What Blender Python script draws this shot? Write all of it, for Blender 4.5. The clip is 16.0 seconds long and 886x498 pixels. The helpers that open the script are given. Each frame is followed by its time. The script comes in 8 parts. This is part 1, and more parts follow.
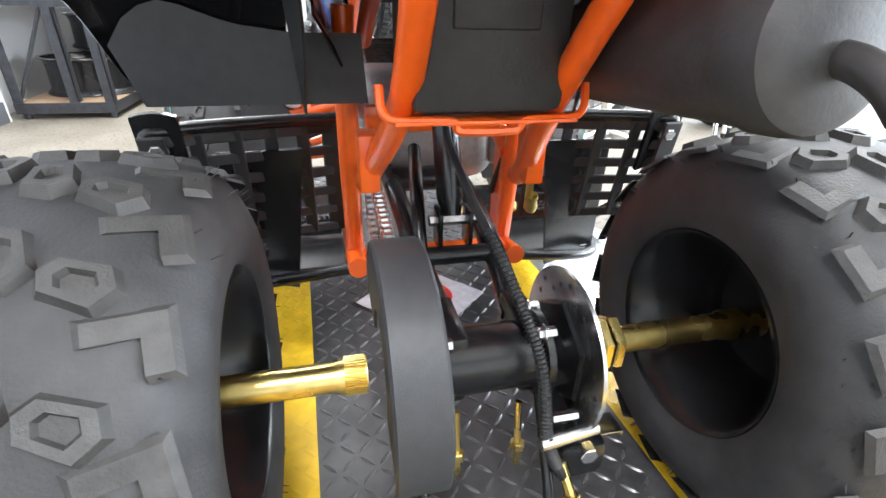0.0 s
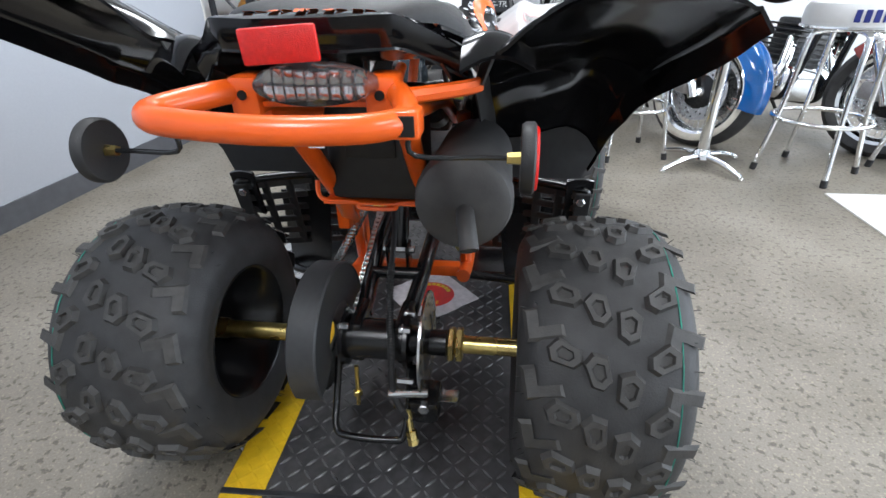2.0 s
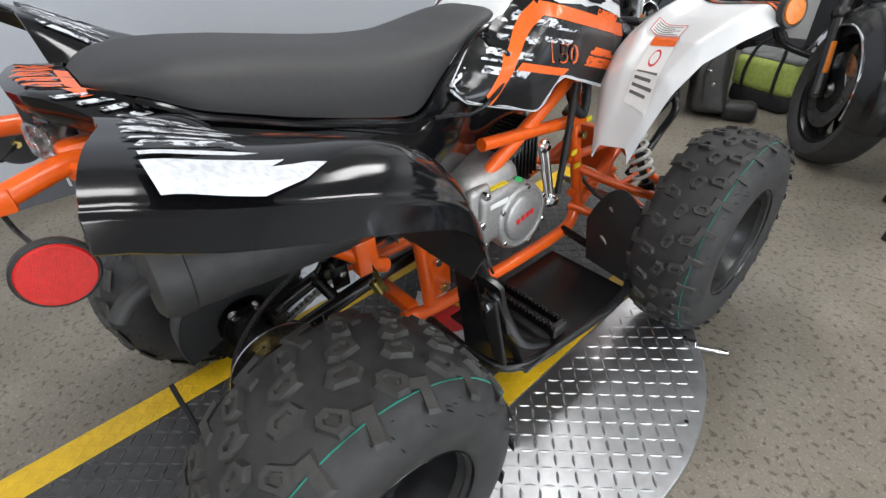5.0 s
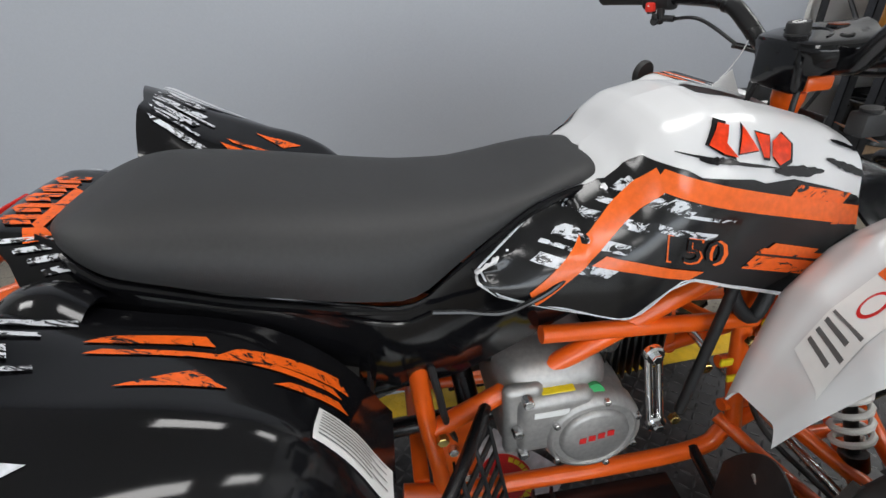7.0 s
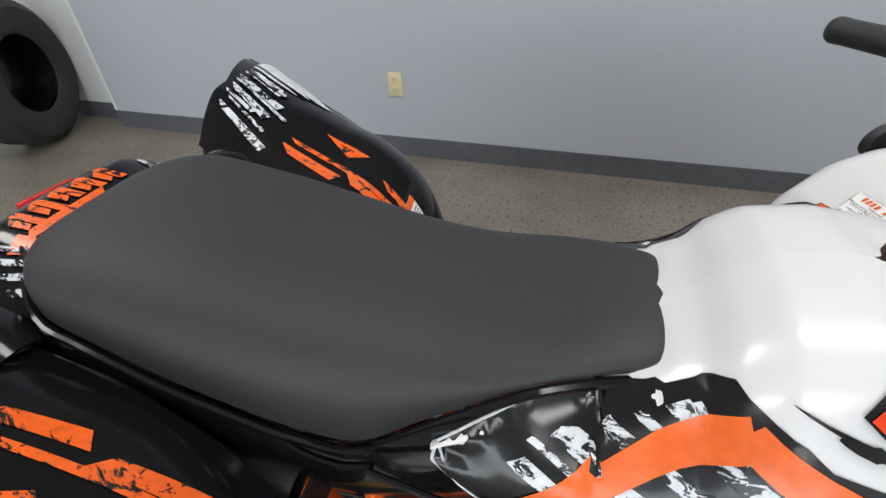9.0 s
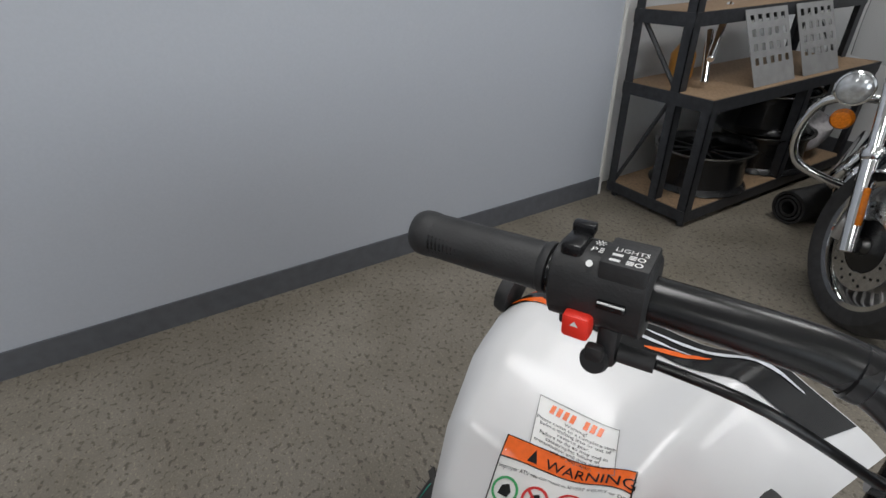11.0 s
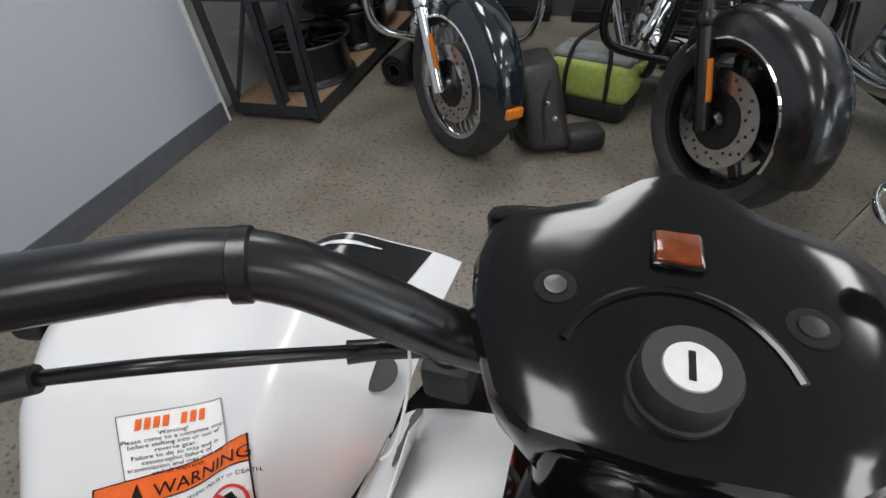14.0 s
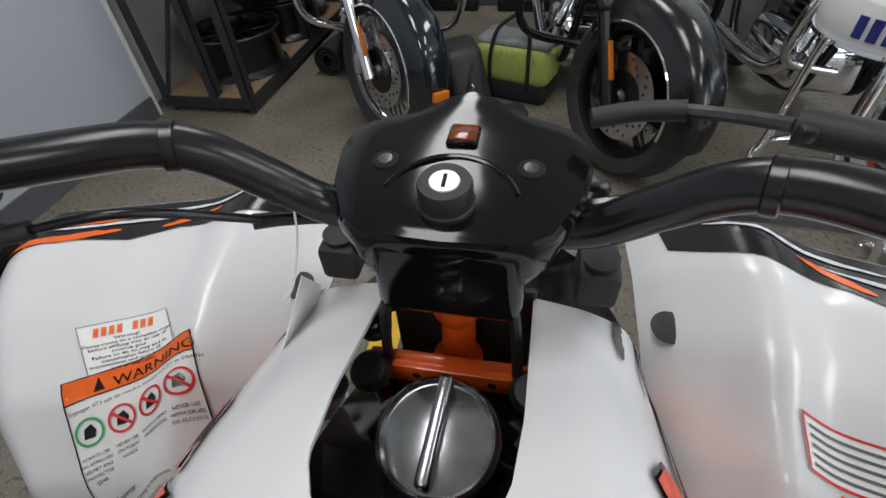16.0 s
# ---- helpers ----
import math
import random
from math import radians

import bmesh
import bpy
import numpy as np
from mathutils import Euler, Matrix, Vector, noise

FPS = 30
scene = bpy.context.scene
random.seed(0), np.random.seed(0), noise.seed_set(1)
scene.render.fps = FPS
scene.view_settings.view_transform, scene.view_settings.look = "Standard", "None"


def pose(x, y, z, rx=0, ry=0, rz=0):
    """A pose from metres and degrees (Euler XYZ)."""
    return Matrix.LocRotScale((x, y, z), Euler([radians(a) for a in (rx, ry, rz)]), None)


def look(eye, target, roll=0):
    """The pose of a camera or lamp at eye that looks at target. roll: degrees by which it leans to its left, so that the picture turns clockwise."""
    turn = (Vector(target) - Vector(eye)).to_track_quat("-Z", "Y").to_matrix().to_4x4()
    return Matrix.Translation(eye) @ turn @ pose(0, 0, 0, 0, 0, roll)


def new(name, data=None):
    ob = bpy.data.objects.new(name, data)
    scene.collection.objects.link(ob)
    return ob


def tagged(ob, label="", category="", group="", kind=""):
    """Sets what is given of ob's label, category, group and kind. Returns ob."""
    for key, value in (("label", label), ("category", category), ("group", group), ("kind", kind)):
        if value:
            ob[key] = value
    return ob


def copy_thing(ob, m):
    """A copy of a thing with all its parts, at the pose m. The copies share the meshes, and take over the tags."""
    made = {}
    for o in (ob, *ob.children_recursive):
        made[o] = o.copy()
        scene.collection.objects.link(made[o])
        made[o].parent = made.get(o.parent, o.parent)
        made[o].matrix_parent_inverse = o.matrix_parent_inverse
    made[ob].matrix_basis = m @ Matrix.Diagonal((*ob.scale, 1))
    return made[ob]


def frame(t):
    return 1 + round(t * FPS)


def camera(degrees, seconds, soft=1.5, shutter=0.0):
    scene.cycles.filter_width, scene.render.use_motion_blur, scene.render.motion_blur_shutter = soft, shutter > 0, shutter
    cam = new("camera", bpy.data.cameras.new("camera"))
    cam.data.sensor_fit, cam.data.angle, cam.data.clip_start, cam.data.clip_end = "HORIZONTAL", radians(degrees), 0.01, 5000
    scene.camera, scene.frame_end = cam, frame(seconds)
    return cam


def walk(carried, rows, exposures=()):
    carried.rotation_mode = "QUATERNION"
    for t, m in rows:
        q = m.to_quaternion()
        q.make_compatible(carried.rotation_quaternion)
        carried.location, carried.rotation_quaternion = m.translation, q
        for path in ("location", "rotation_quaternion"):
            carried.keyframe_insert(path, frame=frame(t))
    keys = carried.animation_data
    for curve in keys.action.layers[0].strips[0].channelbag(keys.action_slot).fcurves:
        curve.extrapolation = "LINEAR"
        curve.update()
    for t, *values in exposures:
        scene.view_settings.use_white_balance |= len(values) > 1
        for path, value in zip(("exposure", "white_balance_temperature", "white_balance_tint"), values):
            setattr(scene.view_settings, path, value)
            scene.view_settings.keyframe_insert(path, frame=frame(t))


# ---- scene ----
cam = camera(85.9, 16.0)
PATH = [
    (0, (-0.155, -0.279, 0.607), (0.263, 1.445, -0.317), 1.6),
    (0.5, (-0.072, -0.356, 0.653), (0.216, 1.376, -0.306), 1.2),
    (1, (0.02, -0.465, 0.719), (0.145, 1.264, -0.279), 0.9),
    (1.5, (0.113, -0.561, 0.787), (0.065, 1.186, -0.185), -0.4),
    (2, (0.222, -0.556, 0.834), (-0.032, 1.169, -0.146), -1.6),
    (2.5, (0.322, -0.507, 0.874), (-0.184, 1.161, -0.106), -2.4),
    (3, (0.436, -0.458, 0.901), (-0.284, 1.118, -0.097), -3.7),
    (3.2, (0.497, -0.429, 0.904), (-0.303, 1.098, -0.108), -4.1),
    (5.3, (0.793, 0.063, 0.949), (-0.548, 1.009, -0.194), -3.4),
    (5.5, (0.803, 0.126, 0.953), (-0.59, 1.008, -0.179), -3.6),
    (6, (0.845, 0.298, 0.976), (-0.707, 0.905, -0.13), -4.7),
    (6.5, (0.767, 0.395, 1.006), (-0.874, 0.806, -0.06), -4.9),
    (7, (0.637, 0.431, 1.041), (-1.058, 0.608, -0.005), -4.4),
    (7.5, (0.567, 0.412, 1.065), (-1.14, 0.318, 0.027), -3.6),
    (8, (0.51, 0.446, 1.067), (-1.135, 0.047, 0.001), -4.8),
    (8.5, (0.456, 0.526, 1.101), (-1.098, 0.017, -0.05), -2.6),
    (9, (0.376, 0.61, 1.107), (-1.143, 0.123, -0.099), -2.4),
    (9.5, (0.243, 0.667, 1.111), (-1.311, 0.361, -0.111), -2.3),
    (10, (0.087, 0.701, 1.147), (-1.522, 0.753, -0.04), -2.4),
    (10.2, (0.037, 0.712, 1.15), (-1.579, 0.944, -0.006), -2.0),
    (12.3, (-0.185, 0.845, 1.036), (-1.281, 2.203, 0.059), -3.3),
    (12.5, (-0.18, 0.85, 1.039), (-1.199, 2.262, 0.056), -3.4),
    (13, (-0.124, 0.869, 1.046), (-0.961, 2.354, 0.001), -5.3),
    (13.5, (-0.072, 0.895, 1.052), (-0.742, 2.353, -0.142), -5.9),
    (14, (-0.038, 0.913, 1.061), (-0.569, 2.275, -0.303), -6.0),
    (14.5, (-0.018, 0.911, 1.065), (-0.436, 2.155, -0.444), -5.6),
    (15, (-0.005, 0.882, 1.076), (-0.367, 2.072, -0.49), -5.3),
    (15.5, (0.009, 0.838, 1.077), (-0.33, 2.079, -0.454), -4.2),
    (16, (0.044, 0.812, 1.08), (-0.293, 2.206, -0.315), -4.1),
]
EXPOSURES = [(0, 2.05, 6200, 10), (0.5, 1.95, 6200, 10), (1, 1.4, 6200, 10), (1.5, 0.85, 6150, 10), (2, 0.45, 6050, 10), (3, 0.0, 6150, 10), (5.3, -0.05, 6450, 10), (7, -0.5, 6500, 10), (7.5, -0.55, 6500, 10), (8.5, -0.40, 6500, 10), (9, -0.40, 6500, 10), (10, -0.85, 6500, 10), (12.5, -0.45, 6400, 10), (13, -0.48, 6400, 10), (14, -0.42, 6400, 10), (16, -0.7, 6400, 10)]
walk(cam, [(t, look(eye, target, roll)) for t, eye, target, roll in PATH], EXPOSURES)

# ---- world and lamps ----
world = bpy.data.worlds.new("world")
scene.world = world
world.use_nodes = True
sky = world.node_tree.nodes.new("ShaderNodeTexSky")
sky.sky_type, sky.sun_disc = "NISHITA", False
sky.sun_elevation, sky.sun_rotation = radians(40), radians(100)
backdrop = world.node_tree.nodes["Background"]
world.node_tree.links.new(sky.outputs[0], backdrop.inputs[0])
backdrop.inputs[1].default_value = 0.12


def area(name, at, target, sx, sy, watts, color):
    la = bpy.data.lights.new(name, "AREA")
    la.shape, la.size, la.size_y, la.energy, la.color = "RECTANGLE", sx, sy, watts, color
    ob = new(name, la)
    ob.matrix_basis = look(at, target)
    return ob


# daylight through the shop window, and the ceiling panels
area("window_light", (7.4, -0.1, 1.45), (0, -0.1, 0.9), 8.0, 2.0, 330, (0.84, 0.92, 1.0))
for x, y in ((-0.45, -1.6), (-0.45, 1.0), (2.2, -1.6), (2.2, 1.0), (2.2, 3.2), (4.8, 1.0), (-0.45, 3.2)):
    area("panel_light", (x, y, 2.86), (x, y, 0), 0.56, 1.15, 34, (0.99, 0.985, 0.97))

# ---- helpers ----
def part(name, bm, material, parent=None, label="", smooth=40, recalc=True):
    """Links a bmesh as one mesh object under a thing or a part."""
    if recalc:
        bmesh.ops.recalc_face_normals(bm, faces=bm.faces)
    me = bpy.data.meshes.new(name)
    bm.to_mesh(me)
    bm.free()
    me.materials.append(material)
    if smooth:
        me.shade_smooth()
        me.set_sharp_from_angle(angle=radians(smooth))
    ob = new(name, me)
    if parent is not None:
        ob.parent = parent
    if label:
        ob["label"] = label
    return ob


def part_each(name, bm, material, parent=None, label="", smooth=40):
    """Links every loose piece of a bmesh as a part of its own."""
    bmesh.ops.recalc_face_normals(bm, faces=bm.faces)
    bm.verts.ensure_lookup_table()
    bm.verts.index_update()
    bm.faces.index_update()
    seen, made = set(), []
    for v in bm.verts:
        if v.index in seen:
            continue
        todo, isle = [v], []
        seen.add(v.index)
        while todo:
            w = todo.pop()
            isle.append(w)
            for e in w.link_edges:
                o = e.other_vert(w)
                if o.index not in seen:
                    seen.add(o.index)
                    todo.append(o)
        one = bmesh.new()
        new_v = {w.index: one.verts.new(w.co) for w in isle}
        for fc in {fc.index: fc for w in isle for fc in w.link_faces}.values():
            one.faces.new([new_v[w.index] for w in fc.verts])
        made.append(part(name, one, material, parent, label, smooth, recalc=False))
    bm.free()
    return made[0]


def thing(name, label, category, at=(0, 0, 0), rz=0, group="", kind=""):
    ob = new(name)
    ob.empty_display_size = 0.05
    ob.matrix_basis = pose(*at, 0, 0, rz)
    return tagged(ob, label, category, group, kind)


def lerp(table, x):
    """Linear look-up in pairs (x, value)."""
    xs, vs = [p[0] for p in table], [p[1] for p in table]
    return float(np.interp(x, xs, vs))


def smoothed(pts, per=6, closed=False):
    """Catmull-Rom through the points."""
    p = [Vector(q) for q in pts]
    n = len(p)
    if n < 3:
        return p
    out = []
    for i in range(n if closed else n - 1):
        a, b, c, d = (p[(i + k) % n] if closed else p[min(max(i + k, 0), n - 1)] for k in (-1, 0, 1, 2))
        for s in range(per):
            t = s / per
            out.append(0.5 * (2 * b + (c - a) * t + (2 * a - 5 * b + 4 * c - d) * t * t + (3 * b - a - 3 * c + d) * t ** 3))
    if not closed:
        out.append(p[-1])
    return out


def tube(bm, pts, r, seg=10, per=6, closed=False, cap=True):
    """A round tube along a smoothed line; r may be one number or one for each end."""
    line = smoothed(pts, per, closed)
    n = len(line)
    rings, prev = [], None
    for i, p in enumerate(line):
        a = line[(i - 1) % n] if (closed or i > 0) else p
        b = line[(i + 1) % n] if (closed or i < n - 1) else p
        way = (b - a).normalized()
        if prev is None:
            side = way.orthogonal().normalized()
        else:
            side = (prev - way * prev.dot(way))
            side = side.normalized() if side.length > 1e-6 else way.orthogonal().normalized()
        prev = side
        up = way.cross(side)
        rad = r if isinstance(r, (int, float)) else r[0] + (r[1] - r[0]) * i / (n - 1)
        rings.append([bm.verts.new(p + rad * (math.cos(k * math.tau / seg) * side + math.sin(k * math.tau / seg) * up)) for k in range(seg)])
    m = n if closed else n - 1
    for i in range(m):
        a, b = rings[i], rings[(i + 1) % n]
        for k in range(seg):
            bm.faces.new((a[k], a[(k + 1) % seg], b[(k + 1) % seg], b[k]))
    if cap and not closed:
        bm.faces.new(rings[0][::-1])
        bm.faces.new(rings[-1])
    return bm


def axis(a, b):
    """The pose at a whose z points to b."""
    a, b = Vector(a), Vector(b)
    return Matrix.Translation(a) @ (b - a).to_track_quat("Z", "Y").to_matrix().to_4x4()


def lathe(bm, prof, m=None, seg=32, arc=None):
    """Turns a profile of (radius, height) round the z of the pose m."""
    m = m or Matrix()
    rings = []
    lo, hi = arc or (0, math.tau)
    count = seg if arc is None else seg + 1
    for r, h in prof:
        if r < 1e-6 and arc is None:
            rings.append([bm.verts.new(m @ Vector((0, 0, h)))])
        else:
            rings.append([bm.verts.new(m @ Vector((r * math.cos(lo + (hi - lo) * k / seg), r * math.sin(lo + (hi - lo) * k / seg), h))) for k in range(count)])
    for a, b in zip(rings, rings[1:]):
        for k in range(seg):
            j = (k + 1) % count
            va = [a[k % len(a)], a[j % len(a)]] if len(a) > 1 else [a[0]]
            vb = [b[j % len(b)], b[k % len(b)]] if len(b) > 1 else [b[0]]
            if len(va) + len(vb) > 2:
                bm.faces.new(va + vb)
    return bm


def rod(bm, a, b, r, seg=16, bev=0.0):
    """A round bar with chamfered ends."""
    length = (Vector(b) - Vector(a)).length
    bev = min(bev, r * 0.5, length * 0.4)
    prof = [(0, 0), (r - bev, 0), (r, bev), (r, length - bev), (r - bev, length), (0, length)] if bev else [(0, 0), (r, 0), (r, length), (0, length)]
    return lathe(bm, prof, axis(a, b), seg)


def rbox(bm, lo, hi, bev=0.0, seg=2, m=None):
    """A box with rounded edges, between two corners, by the pose m."""
    made = bmesh.ops.create_cube(bm, size=1)["verts"]
    for v in made:
        v.co = Vector([l + (h - l) * (c + 0.5) for l, h, c in zip(lo, hi, v.co)])
    if bev:
        edges = list({e for v in made for e in v.link_edges})
        res = bmesh.ops.bevel(bm, geom=edges, offset=bev, segments=seg, affect="EDGES", profile=0.5, clamp_overlap=True)
        made = list({v for f in res["faces"] for v in f.verts} | {v for v in made if v.is_valid})
    if m is not None:
        bmesh.ops.transform(bm, matrix=m, verts=made)
    return bm


def sheet(bm, f, nu, nv, thick=0.0, close_u=False):
    """A surface f(u, v) with u and v from 0 to 1, given a thickness."""
    grid = [[bm.verts.new(f(i / nu, j / nv)) for j in range(nv + 1)] for i in range(nu if close_u else nu + 1)]
    faces = []
    for i in range(nu):
        for j in range(nv):
            a, b = grid[i], grid[(i + 1) % len(grid)]
            q = [a[j], b[j], b[j + 1], a[j + 1]]
            if len({tuple(round(c, 6) for c in v.co) for v in q}) >= 3:
                faces.append(bm.faces.new(q))
    if thick:
        bmesh.ops.recalc_face_normals(bm, faces=faces)
        bmesh.ops.solidify(bm, geom=faces, thickness=thick)
    return bm


def mirror_x(bm):
    """Adds the mirror image of all that is in bm, over x = 0."""
    made = bmesh.ops.duplicate(bm, geom=bm.verts[:] + bm.edges[:] + bm.faces[:])["geom"]
    bmesh.ops.scale(bm, vec=(-1, 1, 1), verts=[v for v in made if isinstance(v, bmesh.types.BMVert)])
    bmesh.ops.reverse_faces(bm, faces=[v for v in made if isinstance(v, bmesh.types.BMFace)])
    return bm


def polygon(bm, pts, f, fine=0.012):
    """A flat outline, cut fine, laid onto a surface by f(a, b)."""
    flat = bmesh.new()
    vs = [flat.verts.new((a, b, 0)) for a, b in pts]
    es = [flat.edges.new((vs[i], vs[(i + 1) % len(vs)])) for i in range(len(vs))]
    bmesh.ops.triangle_fill(flat, edges=es, use_beauty=True)
    for _ in range(5):
        long = [e for e in flat.edges if e.calc_length() > fine]
        if not long:
            break
        bmesh.ops.subdivide_edges(flat, edges=long, cuts=1)
        bmesh.ops.triangulate(flat, faces=[fc for fc in flat.faces if len(fc.verts) > 3])
    flat.verts.index_update()
    made = [bm.verts.new(f(v.co.x, v.co.y)) for v in flat.verts]
    for fc in flat.faces:
        bm.faces.new([made[v.index] for v in fc.verts])
    flat.free()
    return bm


def lettering(bm, text, size, f, align="LEFT"):
    """Words of the built-in font, laid onto a surface by f(a, b), a along the line and b up."""
    cu = bpy.data.curves.new("words", "FONT")
    cu.body, cu.size, cu.align_x, cu.resolution_u = text, size, align, 2
    ob = bpy.data.objects.new("words", cu)
    scene.collection.objects.link(ob)
    me = bpy.data.meshes.new_from_object(ob.evaluated_get(bpy.context.evaluated_depsgraph_get()))
    bpy.data.objects.remove(ob)
    bpy.data.curves.remove(cu)
    vs = [bm.verts.new(f(v.co.x, v.co.y)) for v in me.vertices]
    for p in me.polygons:
        try:
            bm.faces.new([vs[i] for i in p.vertices])
        except ValueError:
            pass
    bpy.data.meshes.remove(me)
    return bm


def plane_map(origin, across, up, lift=0.0):
    """f(a, b) for polygon and lettering on a plane."""
    o, a, u = Vector(origin), Vector(across).normalized(), Vector(up)
    u = (u - a * u.dot(a)).normalized()
    n = a.cross(u)
    return lambda s, t: o + a * s + u * t + n * lift


# ---- materials ----
def material(name, color, rough=0.5, metal=0.0, vary=0.15, scale=20.0, bump=0.0, bump_scale=200.0, coat=0.0, rough_vary=0.1, spec=0.5, second=None, second_scale=3.0):
    m = bpy.data.materials.new(name)
    m.use_nodes = True
    nt = m.node_tree
    b = nt.nodes["Principled BSDF"]
    co = nt.nodes.new("ShaderNodeTexCoord")

    def noise_node(s, detail=4):
        n = nt.nodes.new("ShaderNodeTexNoise")
        n.inputs["Scale"].default_value, n.inputs["Detail"].default_value = s, detail
        nt.links.new(co.outputs["Object"], n.inputs["Vector"])
        return n

    fine, wide = noise_node(scale), noise_node(second_scale, 3)
    ramp = nt.nodes.new("ShaderNodeValToRGB")
    ramp.color_ramp.elements[0].position, ramp.color_ramp.elements[1].position = 0.3, 0.7
    ramp.color_ramp.elements[0].color = (*[c * (1 - vary) for c in color], 1)
    ramp.color_ramp.elements[1].color = (*[min(1, c * (1 + vary)) for c in color], 1)
    nt.links.new(fine.outputs["Fac"], ramp.inputs["Fac"])
    mix = nt.nodes.new("ShaderNodeMix")
    mix.data_type = "RGBA"
    nt.links.new(wide.outputs["Fac"], mix.inputs["Factor"])
    nt.links.new(ramp.outputs["Color"], mix.inputs["A"])
    dark = nt.nodes.new("ShaderNodeMix")
    dark.data_type, dark.blend_type = "RGBA", "MULTIPLY"
    dark.inputs["Factor"].default_value = 1.0
    tone = second or tuple(1 - vary * 0.6 for _ in range(3))
    dark.inputs["B"].default_value = (*tone, 1)
    nt.links.new(ramp.outputs["Color"], dark.inputs["A"])
    nt.links.new(dark.outputs["Result"], mix.inputs["B"])
    nt.links.new(mix.outputs["Result"], b.inputs["Base Color"])
    mr = nt.nodes.new("ShaderNodeMapRange")
    mr.inputs["To Min"].default_value, mr.inputs["To Max"].default_value = max(0.02, rough - rough_vary), min(1, rough + rough_vary)
    nt.links.new(wide.outputs["Fac"], mr.inputs["Value"])
    nt.links.new(mr.outputs["Result"], b.inputs["Roughness"])
    b.inputs["Metallic"].default_value = metal
    b.inputs["Specular IOR Level"].default_value = spec
    if coat:
        b.inputs["Coat Weight"].default_value, b.inputs["Coat Roughness"].default_value = coat, 0.06
    if bump:
        n = noise_node(bump_scale, 3)
        bp = nt.nodes.new("ShaderNodeBump")
        bp.inputs["Strength"].default_value, bp.inputs["Distance"].default_value = bump, 0.002
        nt.links.new(n.outputs["Fac"], bp.inputs["Height"])
        nt.links.new(bp.outputs["Normal"], b.inputs["Normal"])
    return m


RUBBER = material("rubber", (0.022, 0.022, 0.023), 0.62, vary=0.3, scale=30, bump=0.25, bump_scale=350, second=(1.5, 1.45, 1.4), second_scale=7, rough_vary=0.12)
RUBBER_FACE = material("rubber_knob", (0.034, 0.033, 0.032), 0.6, vary=0.25, scale=60, bump=0.3, bump_scale=400, second=(1.4, 1.35, 1.3), second_scale=9)
GLOSS_BLACK = material("gloss_black_plastic", (0.005, 0.005, 0.006), 0.11, vary=0.2, scale=6, spec=0.38, rough_vary=0.05, bump=0.02, bump_scale=40)
BLACK_PAINT = material("black_paint", (0.008, 0.008, 0.009), 0.25, vary=0.3, scale=40, rough_vary=0.08, bump=0.03, bump_scale=120)
MATT_BLACK = material("matt_black_plastic", (0.018, 0.018, 0.019), 0.55, vary=0.25, scale=50, bump=0.15, bump_scale=500, rough_vary=0.08)
COVER_GREY = material("charcoal_plastic", (0.032, 0.033, 0.035), 0.5, vary=0.12, scale=90, bump=0.12, bump_scale=700)
EXHAUST = material("exhaust_black", (0.03, 0.03, 0.031), 0.6, vary=0.25, scale=35, bump=0.15, bump_scale=250, second=(1.3, 1.2, 1.1))
SEAT = material("seat_vinyl", (0.020, 0.020, 0.021), 0.55, vary=0.12, scale=150, bump=0.22, bump_scale=900, rough_vary=0.05)
ORANGE = material("orange_powder_coat", (0.82, 0.115, 0.008), 0.3, vary=0.06, scale=25, coat=0.25, rough_vary=0.06, bump=0.03, bump_scale=160)
ORANGE_INK = material("orange_print", (0.80, 0.13, 0.015), 0.25, vary=0.1, scale=120, rough_vary=0.05)
WHITE = material("white_plastic", (0.66, 0.66, 0.67), 0.24, vary=0.03, scale=8, coat=0.2, rough_vary=0.05, bump=0.015, bump_scale=60)
WHITE_INK = material("white_print", (0.62, 0.64, 0.68), 0.3, vary=0.2, scale=160, rough_vary=0.05)
BLACK_INK = material("black_print", (0.007, 0.007, 0.008), 0.18, vary=0.2, scale=90, rough_vary=0.05)


def torn_print(name, color, under, scale, stretch, amount):
    """Ink that has been printed as if scratched: the colour broken by streaks and specks of the ground."""
    m = material(name, color, 0.25, vary=0.1, scale=120, rough_vary=0.05)
    nt = m.node_tree
    b = nt.nodes["Principled BSDF"]
    src = b.inputs["Base Color"].links[0].from_socket
    co = nt.nodes.new("ShaderNodeTexCoord")
    mp = nt.nodes.new("ShaderNodeMapping")
    mp.inputs["Scale"].default_value = stretch
    mp.inputs["Rotation"].default_value = (radians(14), 0, 0)
    nt.links.new(co.outputs["Object"], mp.inputs["Vector"])
    n = nt.nodes.new("ShaderNodeTexNoise")
    n.inputs["Scale"].default_value, n.inputs["Detail"].default_value, n.inputs["Roughness"].default_value = scale, 6, 0.72
    n.inputs["Distortion"].default_value = 0.8
    nt.links.new(mp.outputs["Vector"], n.inputs["Vector"])
    r = nt.nodes.new("ShaderNodeValToRGB")
    r.color_ramp.elements[0].position, r.color_ramp.elements[1].position = amount, amount + 0.025
    nt.links.new(n.outputs["Fac"], r.inputs["Fac"])
    x = nt.nodes.new("ShaderNodeMix")
    x.data_type = "RGBA"
    x.inputs["A"].default_value = (*under, 1)
    nt.links.new(r.outputs["Color"], x.inputs["Factor"])
    nt.links.new(src, x.inputs["B"])
    nt.links.new(x.outputs["Result"], b.inputs["Base Color"])
    return m


